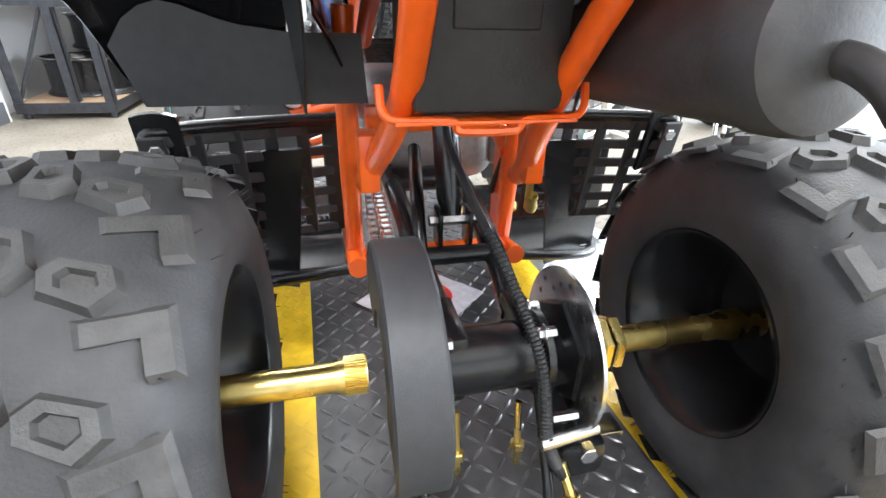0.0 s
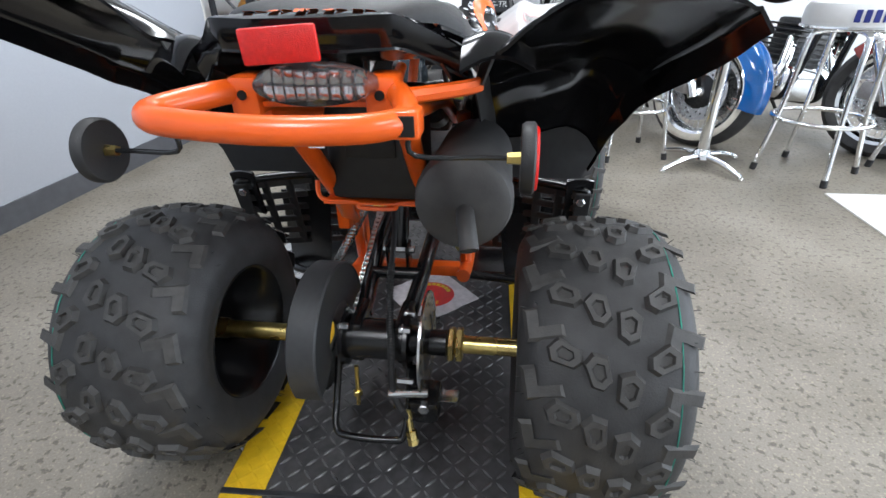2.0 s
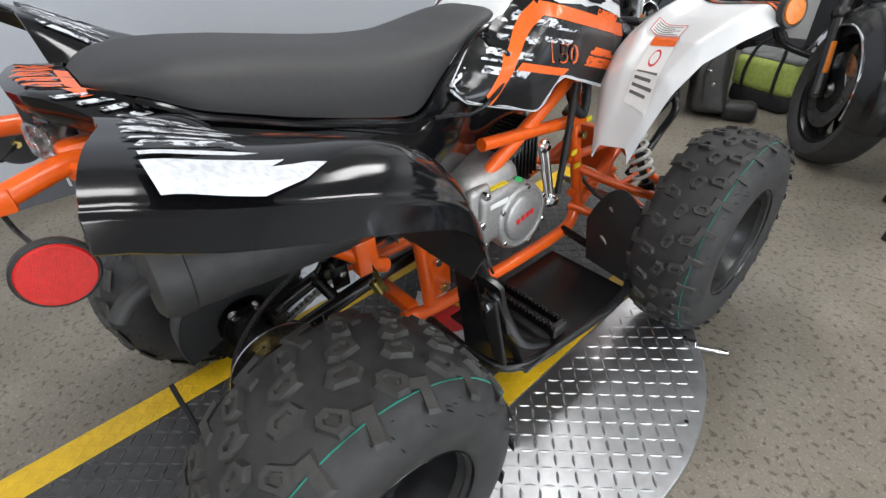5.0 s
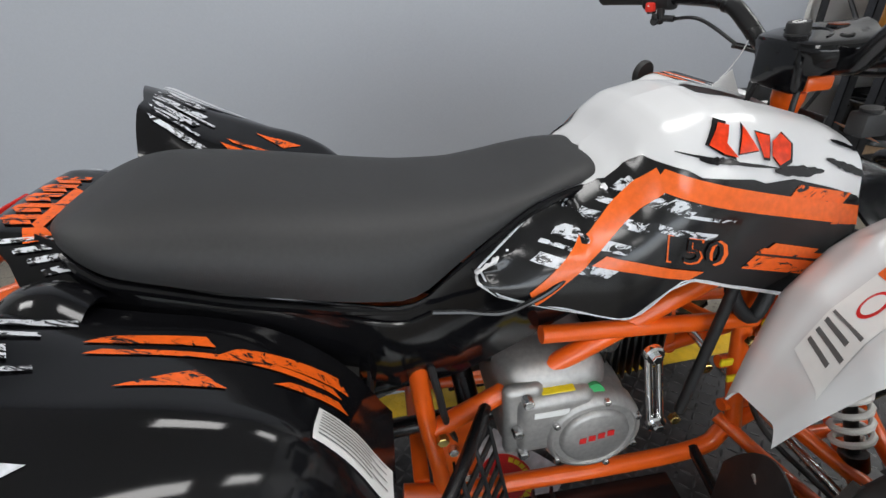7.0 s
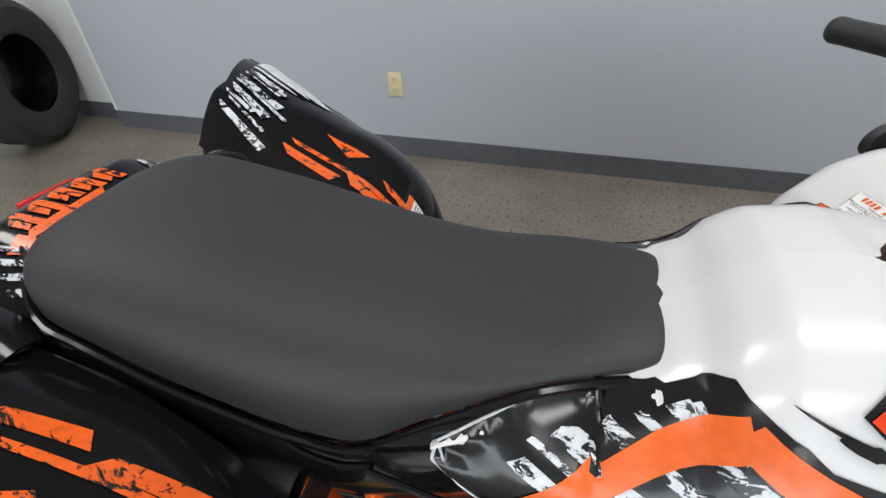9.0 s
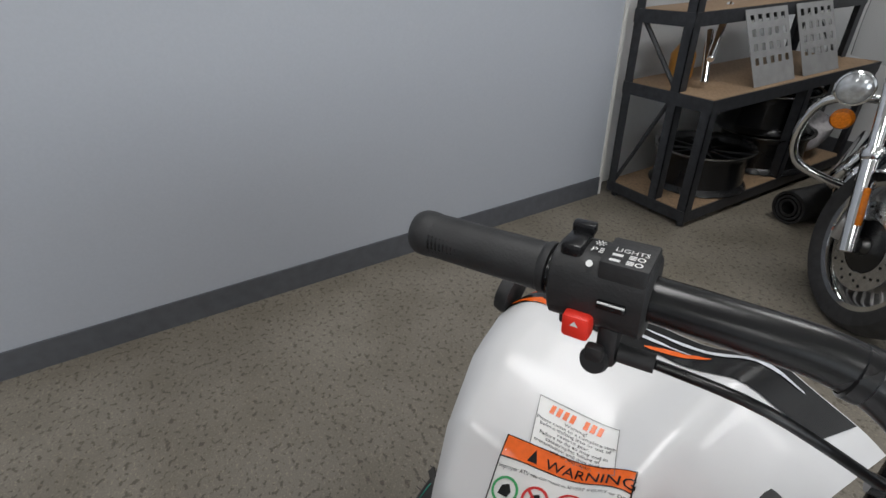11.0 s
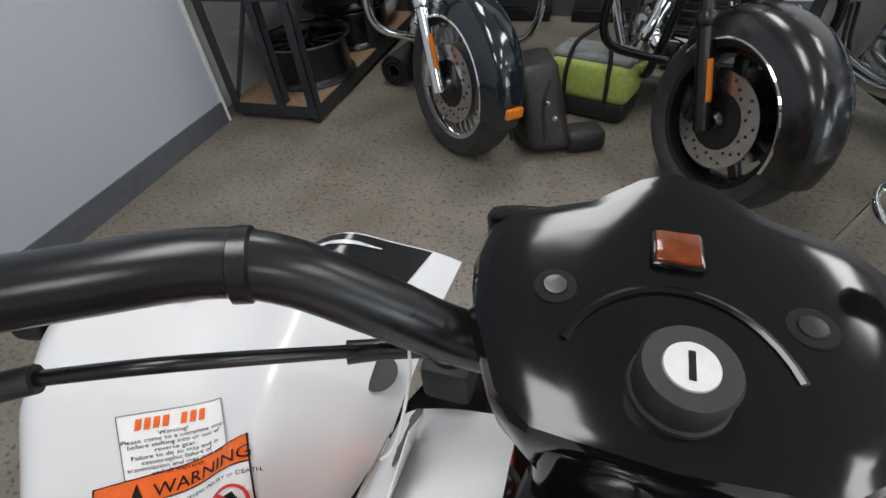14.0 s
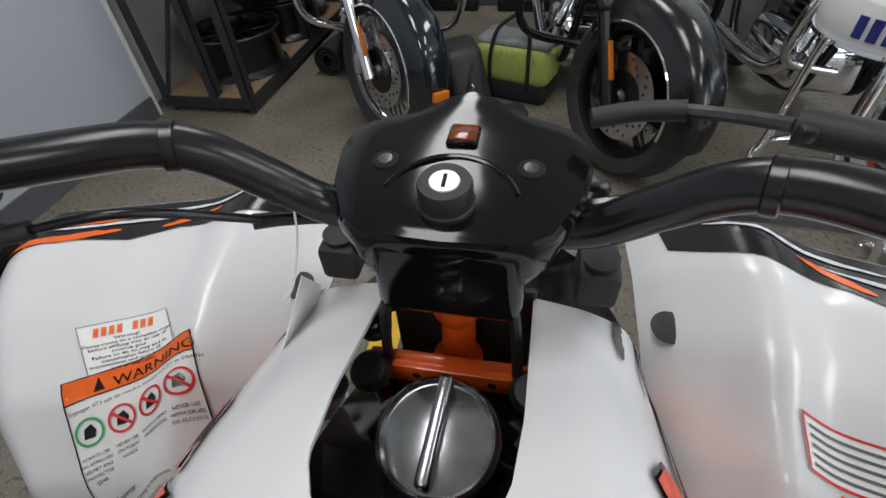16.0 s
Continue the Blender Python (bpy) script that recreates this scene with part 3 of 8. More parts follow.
def wheel(name, radius, half, rim_r, crown, rows, count, grow, at, sx):
    """A wheel whose axle is the x axis; sx says on which side of the quad it sits."""
    m = Matrix.Translation(at) @ Matrix.Rotation(radians(90) * sx, 4, "Y")
    rng = random.Random(int(at[1] * 10) + 5)
    bm = bmesh.new()
    h = half
    lathe(bm, [(rim_r + 0.004, -h * 0.80), (rim_r + 0.011, -h * 0.90), (rim_r + 0.009, -h * 0.93), (rim_r + 0.002, -h * 0.90), (rim_r - 0.003, -h * 0.72), (rim_r - 0.016, -h * 0.60), (rim_r - 0.018, -h * 0.40), (rim_r - 0.030, -h * 0.30), (rim_r - 0.030, h * 0.15), (rim_r - 0.014, h * 0.40), (rim_r + 0.002, h * 0.72), (rim_r + 0.009, h * 0.93), (rim_r + 0.011, h * 0.90), (rim_r + 0.002, h * 0.82)], m, 48)
    lathe(bm, [(rim_r - 0.030, h * 0.05), (rim_r * 0.72, h * 0.16), (rim_r * 0.52, h * 0.20), (0.030, h * 0.12), (0.0, h * 0.12)], m, 48)
    lathe(bm, [(rim_r - 0.030, h * 0.01), (rim_r * 0.72, h * 0.12), (rim_r * 0.52, h * 0.15), (0.030, h * 0.07), (0.0, h * 0.07)], m, 48)
    rim = part(name, bm, BLACK_PAINT, quad, "black pressed steel wheel with a knobbly tyre", smooth=50)
    bm = bmesh.new()
    lathe(bm, tyre_profile(radius, half, rim_r, crown), m, 72)
    part("tyre", bm, RUBBER, rim, "black rubber tyre with moulding whiskers")
    bm = bmesh.new()
    for row, (hh, shape, hole, step, height, spin) in enumerate(rows):
        for k in range(count):
            if k % step:
                continue
            a = (k + (0.5 if row % 2 else 0) + 0.25 * (row % 3)) * math.tau / count
            o = [(x * grow, y * grow * (1 if hh >= 0 else -1)) for x, y in shape]
            if hh < 0:
                o = o[::-1]
            knob(bm, m @ on_tread(radius, half, crown, a, hh * half, spin * (1 if hh >= 0 else -1) + rng.uniform(-4, 4)), o, height, hole)
    part_each("tread_block", bm, RUBBER_FACE, rim, smooth=25)
    bm = bmesh.new()
    for k in range(4):
        a = k * math.tau / 4 + 0.4
        c = Vector((0.055 * math.cos(a), 0.055 * math.sin(a), 0))
        lathe(bm, [(0, half * 0.12), (0.009, half * 0.12), (0.009, half * 0.12 + 0.016), (0.006, half * 0.12 + 0.020), (0, half * 0.12 + 0.020)], m @ Matrix.Translation(c), 6)
    lathe(bm, [(0.040, half * 0.10), (0.036, half * 0.30), (0.026, half * 0.36), (0, half * 0.36)], m, 24)
    part("hub", bm, BLACK_PAINT, rim)
    bm = bmesh.new()
    for k in range(120):
        a = rng.uniform(0, math.tau)
        hh = rng.choice((-1, 1)) * rng.uniform(0.80, 0.97) * half
        q = m @ on_tread(radius, half, crown, a, hh)
        knob(bm, q, [(-0.0005, -0.0004), (0.0005, -0.0004), (0, 0.0006)], rng.uniform(0.006, 0.013))
    tagged(part("whisker", bm, RUBBER, rim, smooth=0), kind="stuff")
    bm = bmesh.new()
    ring = [m @ Vector((tread_height(radius, half, crown, 0.70 * half) * math.cos(a) * 1.002, tread_height(radius, half, crown, 0.70 * half) * math.sin(a) * 1.002, 0.70 * half)) for a in np.linspace(0, math.tau, 49)[:-1]]
    tube(bm, ring, 0.0012, 4, 1, closed=True)
    part("paint_line", bm, GREEN_LINE, rim, "thin green factory line round the tread")
    return rim


GREEN_LINE = material("green_line", (0.02, 0.22, 0.16), 0.6, vary=0.5, scale=30)
REAR_ROWS = [(0.15, PENTA, 0.58, 1, 0.0075, 10), (-0.16, PENTA, 0.58, 1, 0.0075, 195), (0.50, PENTA, 0.58, 1, 0.0075, 60), (-0.50, PENTA, 0.58, 1, 0.0075, 250), (0.73, ELL, None, 1, 0.0018, 12), (-0.73, ELL, None, 1, 0.0018, 12)]
FRONT_ROWS = [(0.0, PENTA, 0.55, 1, 0.007, 20), (0.40, PENTA, 0.55, 1, 0.007, 80), (-0.40, PENTA, 0.55, 1, 0.007, 260), (0.72, ELL, None, 1, 0.0018, 10), (-0.72, ELL, None, 1, 0.0018, 10)]
for sx in (1, -1):
    wheel("rear_wheel", 0.236, 0.125, 0.118, 0.042, REAR_ROWS, 18, 1.12, (sx * 0.372, 0, REAR_Z), sx)
    wheel("front_wheel", 0.250, 0.088, 0.128, 0.034, FRONT_ROWS, 23, 0.86, (sx * 0.435, FRONT_Y, FRONT_Z), sx)

# ---- rear axle, brake and chain ----
bm = bmesh.new()
for s in (-1, 1):
    lathe(bm, [(0, 0.145), (0.0165, 0.145), (0.0165, 0.30), (0.020, 0.31), (0.020, 0.36), (0, 0.36)], Matrix.Translation((0, 0, REAR_Z)) @ Matrix.Rotation(radians(90) * s, 4, "Y"), 24)
axle = part_each("rear_axle", bm, ZINC, quad, "yellow zinc-plated rear axle")
bm = bmesh.new()
lathe(bm, [(0.0165, 0.138), (0.019, 0.138), (0.019, 0.168), (0.0165, 0.168)], Matrix.Translation((0, 0, REAR_Z)) @ Matrix.Rotation(radians(-90), 4, "Y"), 36)
for k in range(36):
    a = k * math.tau / 36
    rbox(bm, (-0.162, math.cos(a) * 0.0195 - 0.001, REAR_Z + math.sin(a) * 0.0195 - 0.001), (-0.140, math.cos(a) * 0.0195 + 0.001, REAR_Z + math.sin(a) * 0.0195 + 0.001))
tagged(part("spline", bm, ZINC, axle), kind="stuff")
bm = bmesh.new()
for x in (0.128, 0.143):
    lathe(bm, [(0.016, x), (0.031, x), (0.033, x + 0.002), (0.033, x + 0.010), (0.031, x + 0.012), (0.016, x + 0.012)], Matrix.Translation((0, 0, REAR_Z)) @ Matrix.Rotation(radians(90), 4, "Y"), 6)
part_each("axle_nut", bm, ZINC, axle, "large brassy lock nut", smooth=20)
bm = bmesh.new()
mx = Matrix.Translation((0, 0, REAR_Z)) @ Matrix.Rotation(radians(90), 4, "Y")
lathe(bm, [(0, -0.068), (0.052, -0.068), (0.052, -0.060), (0.038, -0.058), (0.038, 0.046), (0.052, 0.050), (0.052, 0.058), (0.030, 0.060), (0.024, 0.075), (0.024, 0.125), (0, 0.125)], mx, 40)
part("axle_housing", bm, BLACK_PAINT, quad, "gloss black axle bearing carrier")
bm = bmesh.new()
for x, a in ((-0.063, 60), (0.052, 60), (-0.063, 120), (0.052, 120), (-0.063, 250), (0.052, 250)):
    y, z = 0.047 * -math.cos(radians(a)), REAR_Z + 0.050 * math.sin(radians(a))
    rod(bm, (x - 0.010, y, z), (x + 0.012, y, z), 0.007, 6, 0.001)
    rod(bm, (x - 0.004, y, z), (x - 0.002, y, z), 0.011, 16)
part_each("bolt", bm, STEEL, quad, smooth=25)


def ring_plate(bm, r_out, r_in, x, thick, teeth=0, holes=0, hole_at=0.8):
    """A flat disc across the axle with drilled holes or teeth at its edge."""
    n = max(72, teeth * 4)
    def rad(k):
        return r_out * (1 + (0.05 if teeth and (k % 4) in (1, 2) else 0))
    vs = {}
    for i, xx in enumerate((x - thick / 2, x + thick / 2)):
        for j, base in enumerate((r_in, r_out)):
            for k in range(n):
                r = rad(k) if j else base
                vs[i, j, k] = bm.verts.new((xx, r * math.cos(k * math.tau / n), REAR_Z + r * math.sin(k * math.tau / n)))
    for k in range(n):
        l = (k + 1) % n
        bm.faces.new((vs[0, 0, k], vs[0, 1, k], vs[0, 1, l], vs[0, 0, l]))
        bm.faces.new((vs[1, 0, k], vs[1, 0, l], vs[1, 1, l], vs[1, 1, k]))
        bm.faces.new((vs[0, 1, k], vs[1, 1, k], vs[1, 1, l], vs[0, 1, l]))
        bm.faces.new((vs[0, 0, k], vs[0, 0, l], vs[1, 0, l], vs[1, 0, k]))


bm = bmesh.new()
ring_plate(bm, 0.096, 0.052, 0.088, 0.004)
disc = part("brake_disc", bm, STEEL, quad, "drilled steel brake disc")
# the holes aren't cut: dark plugs give the shade inside them
bm = bmesh.new()
for k in range(24):
    a, r = k * math.tau / 24, (0.084, 0.070, 0.077)[k % 3]
    rod(bm, (0.0855, r * math.cos(a), REAR_Z + r * math.sin(a)), (0.0905, r * math.cos(a), REAR_Z + r * math.sin(a)), 0.0032, 8)
part_each("hole", bm, HOLE_SHADE, disc, smooth=0)
bm = bmesh.new()
lathe(bm, [(0.02, 0.080), (0.060, 0.080), (0.064, 0.083), (0.060, 0.087), (0.02, 0.096)], mx, 6)
part("disc_carrier", bm, BLACK_PAINT, disc, smooth=25)
bm = bmesh.new()
rbox(bm, (0.060, -0.085, 0.128), (0.118, -0.018, 0.178), 0.010)
rbox(bm, (0.055, -0.060, 0.172), (0.082, -0.010, 0.205), 0.008)
rbox(bm, (0.068, -0.070, 0.110), (0.108, -0.040, 0.135), 0.006)
cal = part("brake_caliper", bm, BLACK_PAINT, quad, "black brake caliper")
bm = bmesh.new()
rod(bm, (0.030, -0.088, 0.200), (0.100, -0.078, 0.200), 0.0075, 14, 0.001)
rod(bm, (0.092, -0.090, 0.168), (0.092, -0.075, 0.168), 0.011, 6, 0.001)
rod(bm, (0.045, -0.075, 0.222), (0.075, -0.075, 0.222), 0.006, 6, 0.001)
part_each("slide_pin", bm, STEEL, cal, smooth=25)
bm = bmesh.new()
rod(bm, (0.062, -0.082, 0.158), (0.072, -0.105, 0.120), 0.006, 8)
rod(bm, (0.070, -0.102, 0.128), (0.076, -0.112, 0.104), 0.010, 6, 0.001)
part("banjo_bolt", bm, ZINC, cal, smooth=25)
bm = bmesh.new()
rbox(bm, (0.108, -0.06, 0.160), (0.152, -0.03, 0.163), 0.001)
rbox(bm, (0.148, -0.06, 0.150), (0.152, -0.03, 0.163), 0.001)
part("stop_plate", bm, STEEL, cal)
bm = bmesh.new()
line = [(0.065, -0.090, 0.142), (0.040, -0.085, 0.200), (0.034, -0.055, 0.285), (0.020, 0.02, 0.345), (0.005, 0.14, 0.40), (-0.005, 0.22, 0.46), (0.04, 0.26, 0.50), (0.09, 0.28, 0.49)]
tube(bm, line, 0.0055, 8, 8)
hose = part("brake_hose", bm, MATT_BLACK, quad, "black rubber brake hose in a spiral sleeve")
bm = bmesh.new()
pts = smoothed(line, 40)
for p, q in list(zip(pts, pts[1:]))[20:140:2]:
    lathe(bm, [(0.0058, 0), (0.0075, 0.0010), (0.0058, 0.0022)], axis(p, q), 8)
tagged(part("sleeve", bm, MATT_BLACK, hose), kind="stuff")

# chain, sprocket and its cover
bm = bmesh.new()
ring_plate(bm, 0.098, 0.030, -0.100, 0.005, teeth=37)
part("sprocket", bm, DARK_STEEL, quad, smooth=25)
bm = bmesh.new()
cov = [(0.132, -0.026), (0.135, -0.023), (0.135, 0.023), (0.132, 0.026), (0.128, 0.023), (0.128, -0.023)]
mc = Matrix.Translation((-0.100, 0, 0.259)) @ Matrix.Rotation(radians(90), 4, "Y")
lathe(bm, cov + cov[:1], mc, 40, arc=(radians(95), radians(290)))
for side in (-0.024, 0.021):
    lathe(bm, [(0.060, side), (0.131, side), (0.131, side + 0.003), (0.060, side + 0.003), (0.060, side)], mc, 40, arc=(radians(95), radians(290)))
part("chain_guard", bm, COVER_GREY, quad, "smooth charcoal plastic sprocket cover")


def chain_link(bm, p, q, wide):
    way = (q - p).normalized()
    up = way.cross(Vector((1, 0, 0))).normalized()
    for s in (-1, 1):
        o = Vector((s * wide, 0, 0))
        corners = [p - way * 0.003 + up * 0.0055, q + way * 0.003 + up * 0.0055, q + way * 0.003 - up * 0.0055, p - way * 0.003 - up * 0.0055]
        a = [bm.verts.new(c + o) for c in corners]
        b = [bm.verts.new(c + o + Vector((0.0015 * s, 0, 0))) for c in corners]
        bm.faces.new(a)
        bm.faces.new(b[::-1])
        for i in range(4):
            bm.faces.new((a[i], b[i], b[(i + 1) % 4], a[(i + 1) % 4]))
    rod(bm, p - Vector((0.008, 0, 0)), p + Vector((0.008, 0, 0)), 0.0042, 8)


for z0, z1 in ((REAR_Z + 0.100, 0.395), (REAR_Z - 0.098, 0.325)):
    bm = bmesh.new()
    n = 34
    pts = [Vector((-0.100, 0.0 + 0.44 * k / n, z0 + (z1 - z0) * k / n)) for k in range(n + 1)]
    for k, (p, q) in enumerate(zip(pts, pts[1:])):
        chain_link(bm, p, q, 0.0062 if k % 2 else 0.0040)
    part("chain", bm, STEEL, quad, "oily steel drive chain", smooth=20)

# swing arm and shock
bm = bmesh.new()
for s in (-1, 1):
    tube(bm, [(s * 0.044, 0.045, REAR_Z + 0.02), (s * 0.052, 0.13, 0.290), (s * 0.058, 0.28, 0.318), (s * 0.062, 0.45, 0.330)], 0.0165, 12)
    rbox(bm, (s * 0.044 - 0.014, -0.02, REAR_Z - 0.045), (s * 0.044 + 0.014, 0.07, REAR_Z + 0.045), 0.008)
tube(bm, [(-0.052, 0.155, 0.300), (0.052, 0.155, 0.300)], 0.013, 12)
tube(bm, [(-0.058, 0.40, 0.326), (0.058, 0.40, 0.326)], 0.022, 14)
tube(bm, [(-0.05, 0.16, 0.30), (-0.045, 0.22, 0.36), (-0.03, 0.33, 0.40)], 0.010, 10)
part("swing_arm", bm, BLACK_PAINT, quad, "gloss black welded swing arm")
bm = bmesh.new()
lathe(bm, [(0, 0), (0.013, 0), (0.016, 0.02), (0.019, 0.03), (0.019, 0.135), (0.034, 0.142), (0.036, 0.155), (0.030, 0.165), (0.0, 0.165)], axis((0.0, 0.195, 0.335), (0.0, 0.275, 0.52)), 28)
shock = part("rear_shock", bm, BLACK_PAINT, quad, "black rear shock absorber")
bm = bmesh.new()
for s in (-1, 1):
    rbox(bm, (s * 0.021 - 0.003, 0.165, 0.300), (s * 0.021 + 0.003, 0.205, 0.355), 0.002)
part_each("clevis", bm, BLACK_PAINT, shock)
bm = bmesh.new()
rod(bm, (-0.034, 0.188, 0.338), (0.034, 0.188, 0.338), 0.008, 6, 0.001)
part("shock_bolt", bm, STEEL, shock, smooth=25)
bm = bmesh.new()
tube(bm, [(-0.085, -0.01, 0.205), (-0.088, -0.045, 0.130), (-0.080, -0.085, 0.096), (-0.05, -0.098, 0.092), (0.03, -0.098, 0.092), (0.052, -0.09, 0.098), (0.058, -0.05, 0.150), (0.055, -0.02, 0.215)], 0.0068, 12)
part("disc_guard", bm, BLACK_PAINT, quad, "black bent-tube axle guard")
bm = bmesh.new()
for x in (-0.045, 0.028):
    rod(bm, (x, -0.03, 0.205), (x, -0.045, 0.120), 0.004, 10)
    rod(bm, (x, -0.040, 0.152), (x, -0.042, 0.142), 0.009, 6, 0.001)
part_each("chain_adjuster", bm, ZINC, quad, smooth=25)

# ---- orange frame ----
bm = bmesh.new()
for s in (-1, 1):
    tube(bm, [(s * 0.13, 0.449, 0.390), (s * 0.105, 0.92, 0.615)], 0.0165, 14)
    tube(bm, [(s * 0.125, 0.62, 0.555), (s * 0.115, 0.98, 0.512)], 0.0140, 14)
    tube(bm, [(s * 0.13, 0.38, 0.232), (s * 0.132, 0.52, 0.212), (s * 0.128, 0.92, 0.205), (s * 0.11, 1.02, 0.245), (s * 0.075, 1.26, 0.34)], 0.0160, 14)
    tube(bm, [(s * 0.128, 0.43, 0.60), (s * 0.132, 0.437, 0.42), (s * 0.13, 0.455, 0.23)], 0.0150, 14)
    tube(bm, [(s * 0.115, 1.02, 0.225), (s * 0.105, 0.985, 0.42), (s * 0.078, 0.985, 0.62), (s * 0.056, 1.010, 0.745)], 0.0150, 14)
    tube(bm, [(s * 0.095, 0.96, 0.40), (s * 0.09, 1.22, 0.38)], 0.012, 12)
    tube(bm, [(s * 0.11, 0.98, 0.30), (s * 0.09, 1.22, 0.28)], 0.012, 12)
    tube(bm, [(s * 0.09, 0.60, 0.545), (s * 0.085, 0.45, 0.615), (s * 0.083, 0.20, 0.66), (s * 0.080, 0.0, 0.695)], 0.0140, 14)
    tube(bm, [(s * 0.112, 0.365, 0.378), (s * 0.110, 0.335, 0.40), (s * 0.082, 0.205, 0.52), (s * 0.084, 0.06, 0.685)], 0.0155, 14)
    rbox(bm, (s * 0.130 - 0.004, 0.435, 0.24), (s * 0.130 + 0.004, 0.515, 0.40), 0.006)
    rbox(bm, (s * 0.112 - 0.013, 0.30, 0.385), (s * 0.112 + 0.013, 0.345, 0.46), 0.004)
tube(bm, [(0, 1.005, 0.62), (0, 1.020, 0.755)], 0.020, 18)
rbox(bm, (-0.105, 0.43, 0.43), (0.105, 0.45, 0.47), 0.005)
rbox(bm, (-0.064, 0.990, 0.756), (0.064, 0.997, 0.776), 0.002)
rbox(bm, (-0.064, 0.994, 0.770), (0.064, 1.006, 0.7755), 0.002)
rbox(bm, (-0.12, 0.40, 0.215), (0.12, 0.43, 0.245), 0.005)
rbox(bm, (-0.085, 1.20, 0.27), (0.085, 1.23, 0.40), 0.005)
frame_tubes = part("frame", bm, ORANGE, quad, "orange powder-coated tubular frame")
for x in (-0.026, 0.030):
    bm = bmesh.new()
    rod(bm, (x, 0.993, 0.767), (x, 0.9895, 0.767), 0.0032, 12)
    part("bolt_hole", bm, HOLE_SHADE, frame_tubes)
bm = bmesh.new()
pts = [(-0.084, 0.055), (-0.084, 0.085), (0.084, 0.085), (0.084, 0.055)]
tube(bm, [(-0.108, 0.075, 0.535), (-0.100, 0.065, 0.505), (-0.040, 0.060, 0.502), (-0.028, 0.060, 0.492), (0.028, 0.060, 0.492), (0.040, 0.060, 0.502), (0.100, 0.065, 0.505), (0.108, 0.075, 0.535)], 0.0045, 6)
rbox(bm, (-0.095, 0.055, 0.499), (0.095, 0.095, 0.503), 0.001)
part("battery_tray", bm, ORANGE, quad)
bm = bmesh.new()
rbox(bm, (-0.078, 0.055, 0.508), (0.078, 0.20, 0.68), 0.012)
box_part = part("airbox", bm, MATT_BLACK, quad, "matt black plastic air box")
bm = bmesh.new()
rbox(bm, (-0.042, 0.050, 0.585), (0.042, 0.060, 0.672), 0.003)
part("box_lid", bm, MATT_BLACK, box_part)
bm = bmesh.new()
rbox(bm, (-0.010, -0.16, 0.668), (0.010, -0.157, 0.695), 0.001)
part("tag", bm, PAPER, quad)

# rear grab bar with its brackets
bm = bmesh.new()
tube(bm, [(-0.075, -0.10, 0.715), (-0.105, -0.16, 0.718), (-0.135, -0.222, 0.715), (-0.125, -0.252, 0.713), (-0.085, -0.262, 0.710), (0.0, -0.266, 0.706), (0.085, -0.250, 0.704), (0.122, -0.224, 0.705)], 0.0142, 16)
rbox(bm, (0.110, -0.240, 0.690), (0.138, -0.208, 0.718), 0.004)
tube(bm, [(0.125, -0.220, 0.705), (0.105, -0.16, 0.715), (0.075, -0.10, 0.715)], 0.0135, 14)
rbox(bm, (-0.085, -0.145, 0.700), (0.085, -0.115, 0.706), 0.001)
tube(bm, [(0.10, -0.15, 0.712), (0.165, -0.10, 0.712), (0.185, -0.085, 0.714)], 0.009, 8)
for s in (-1, 1):
    rbox(bm, (s * 0.080 - 0.018, -0.155, 0.690), (s * 0.080 + 0.018, -0.105, 0.735), 0.006)
bar = part_each("grab_bar", bm, ORANGE, quad, "orange tubular rear grab bar")
bm = bmesh.new()
rbox(bm, (0.114, -0.2415, 0.694), (0.134, -0.2395, 0.714), 0.001)
for s in (-1, 1):
    rod(bm, (s * 0.080, -0.157, 0.715), (s * 0.080, -0.154, 0.715), 0.0055, 14)
part_each("hole", bm, HOLE_SHADE, bar, smooth=0)
bm = bmesh.new()
rbox(bm, (-0.010, -0.17, 0.742), (0.010, -0.14, 0.775), 0.003)
part("light_bracket", bm, MATT_BLACK, quad)
bm = bmesh.new()
lathe(bm, [(0, -0.03), (0.5, -0.028), (0.85, -0.018), (1.0, 0.0), (0.9, 0.016), (0.6, 0.024), (0, 0.026)], Matrix.Translation((0.008, -0.152, 0.727)) @ Matrix.Rotation(radians(90), 4, "X") @ Matrix.Diagonal((0.074, 0.024, 1, 1)), 40)
tail = part("tail_light", bm, LENS_SMOKE, quad, "clear smoked tail light with small reflectors")
bm = bmesh.new()
for k in range(9):
    for j in range(2):
        x, z = -0.042 + 0.0125 * k, 0.721 + 0.012 * j
        rbox(bm, (x - 0.0055, -0.163 + abs(k - 4) * 0.002, z - 0.0055), (x + 0.0055, -0.158 + abs(k - 4) * 0.002, z + 0.0055), 0.002)
part("reflector_cell", bm, CHROME, tail)
bm = bmesh.new()
rbox(bm, (-0.008, -0.197, 0.753), (0.074, -0.190, 0.788), 0.003, m=pose(0, 0, 0, 0, -3, 0))
part("rear_reflector", bm, LENS_RED, quad, "red plastic rear reflector")


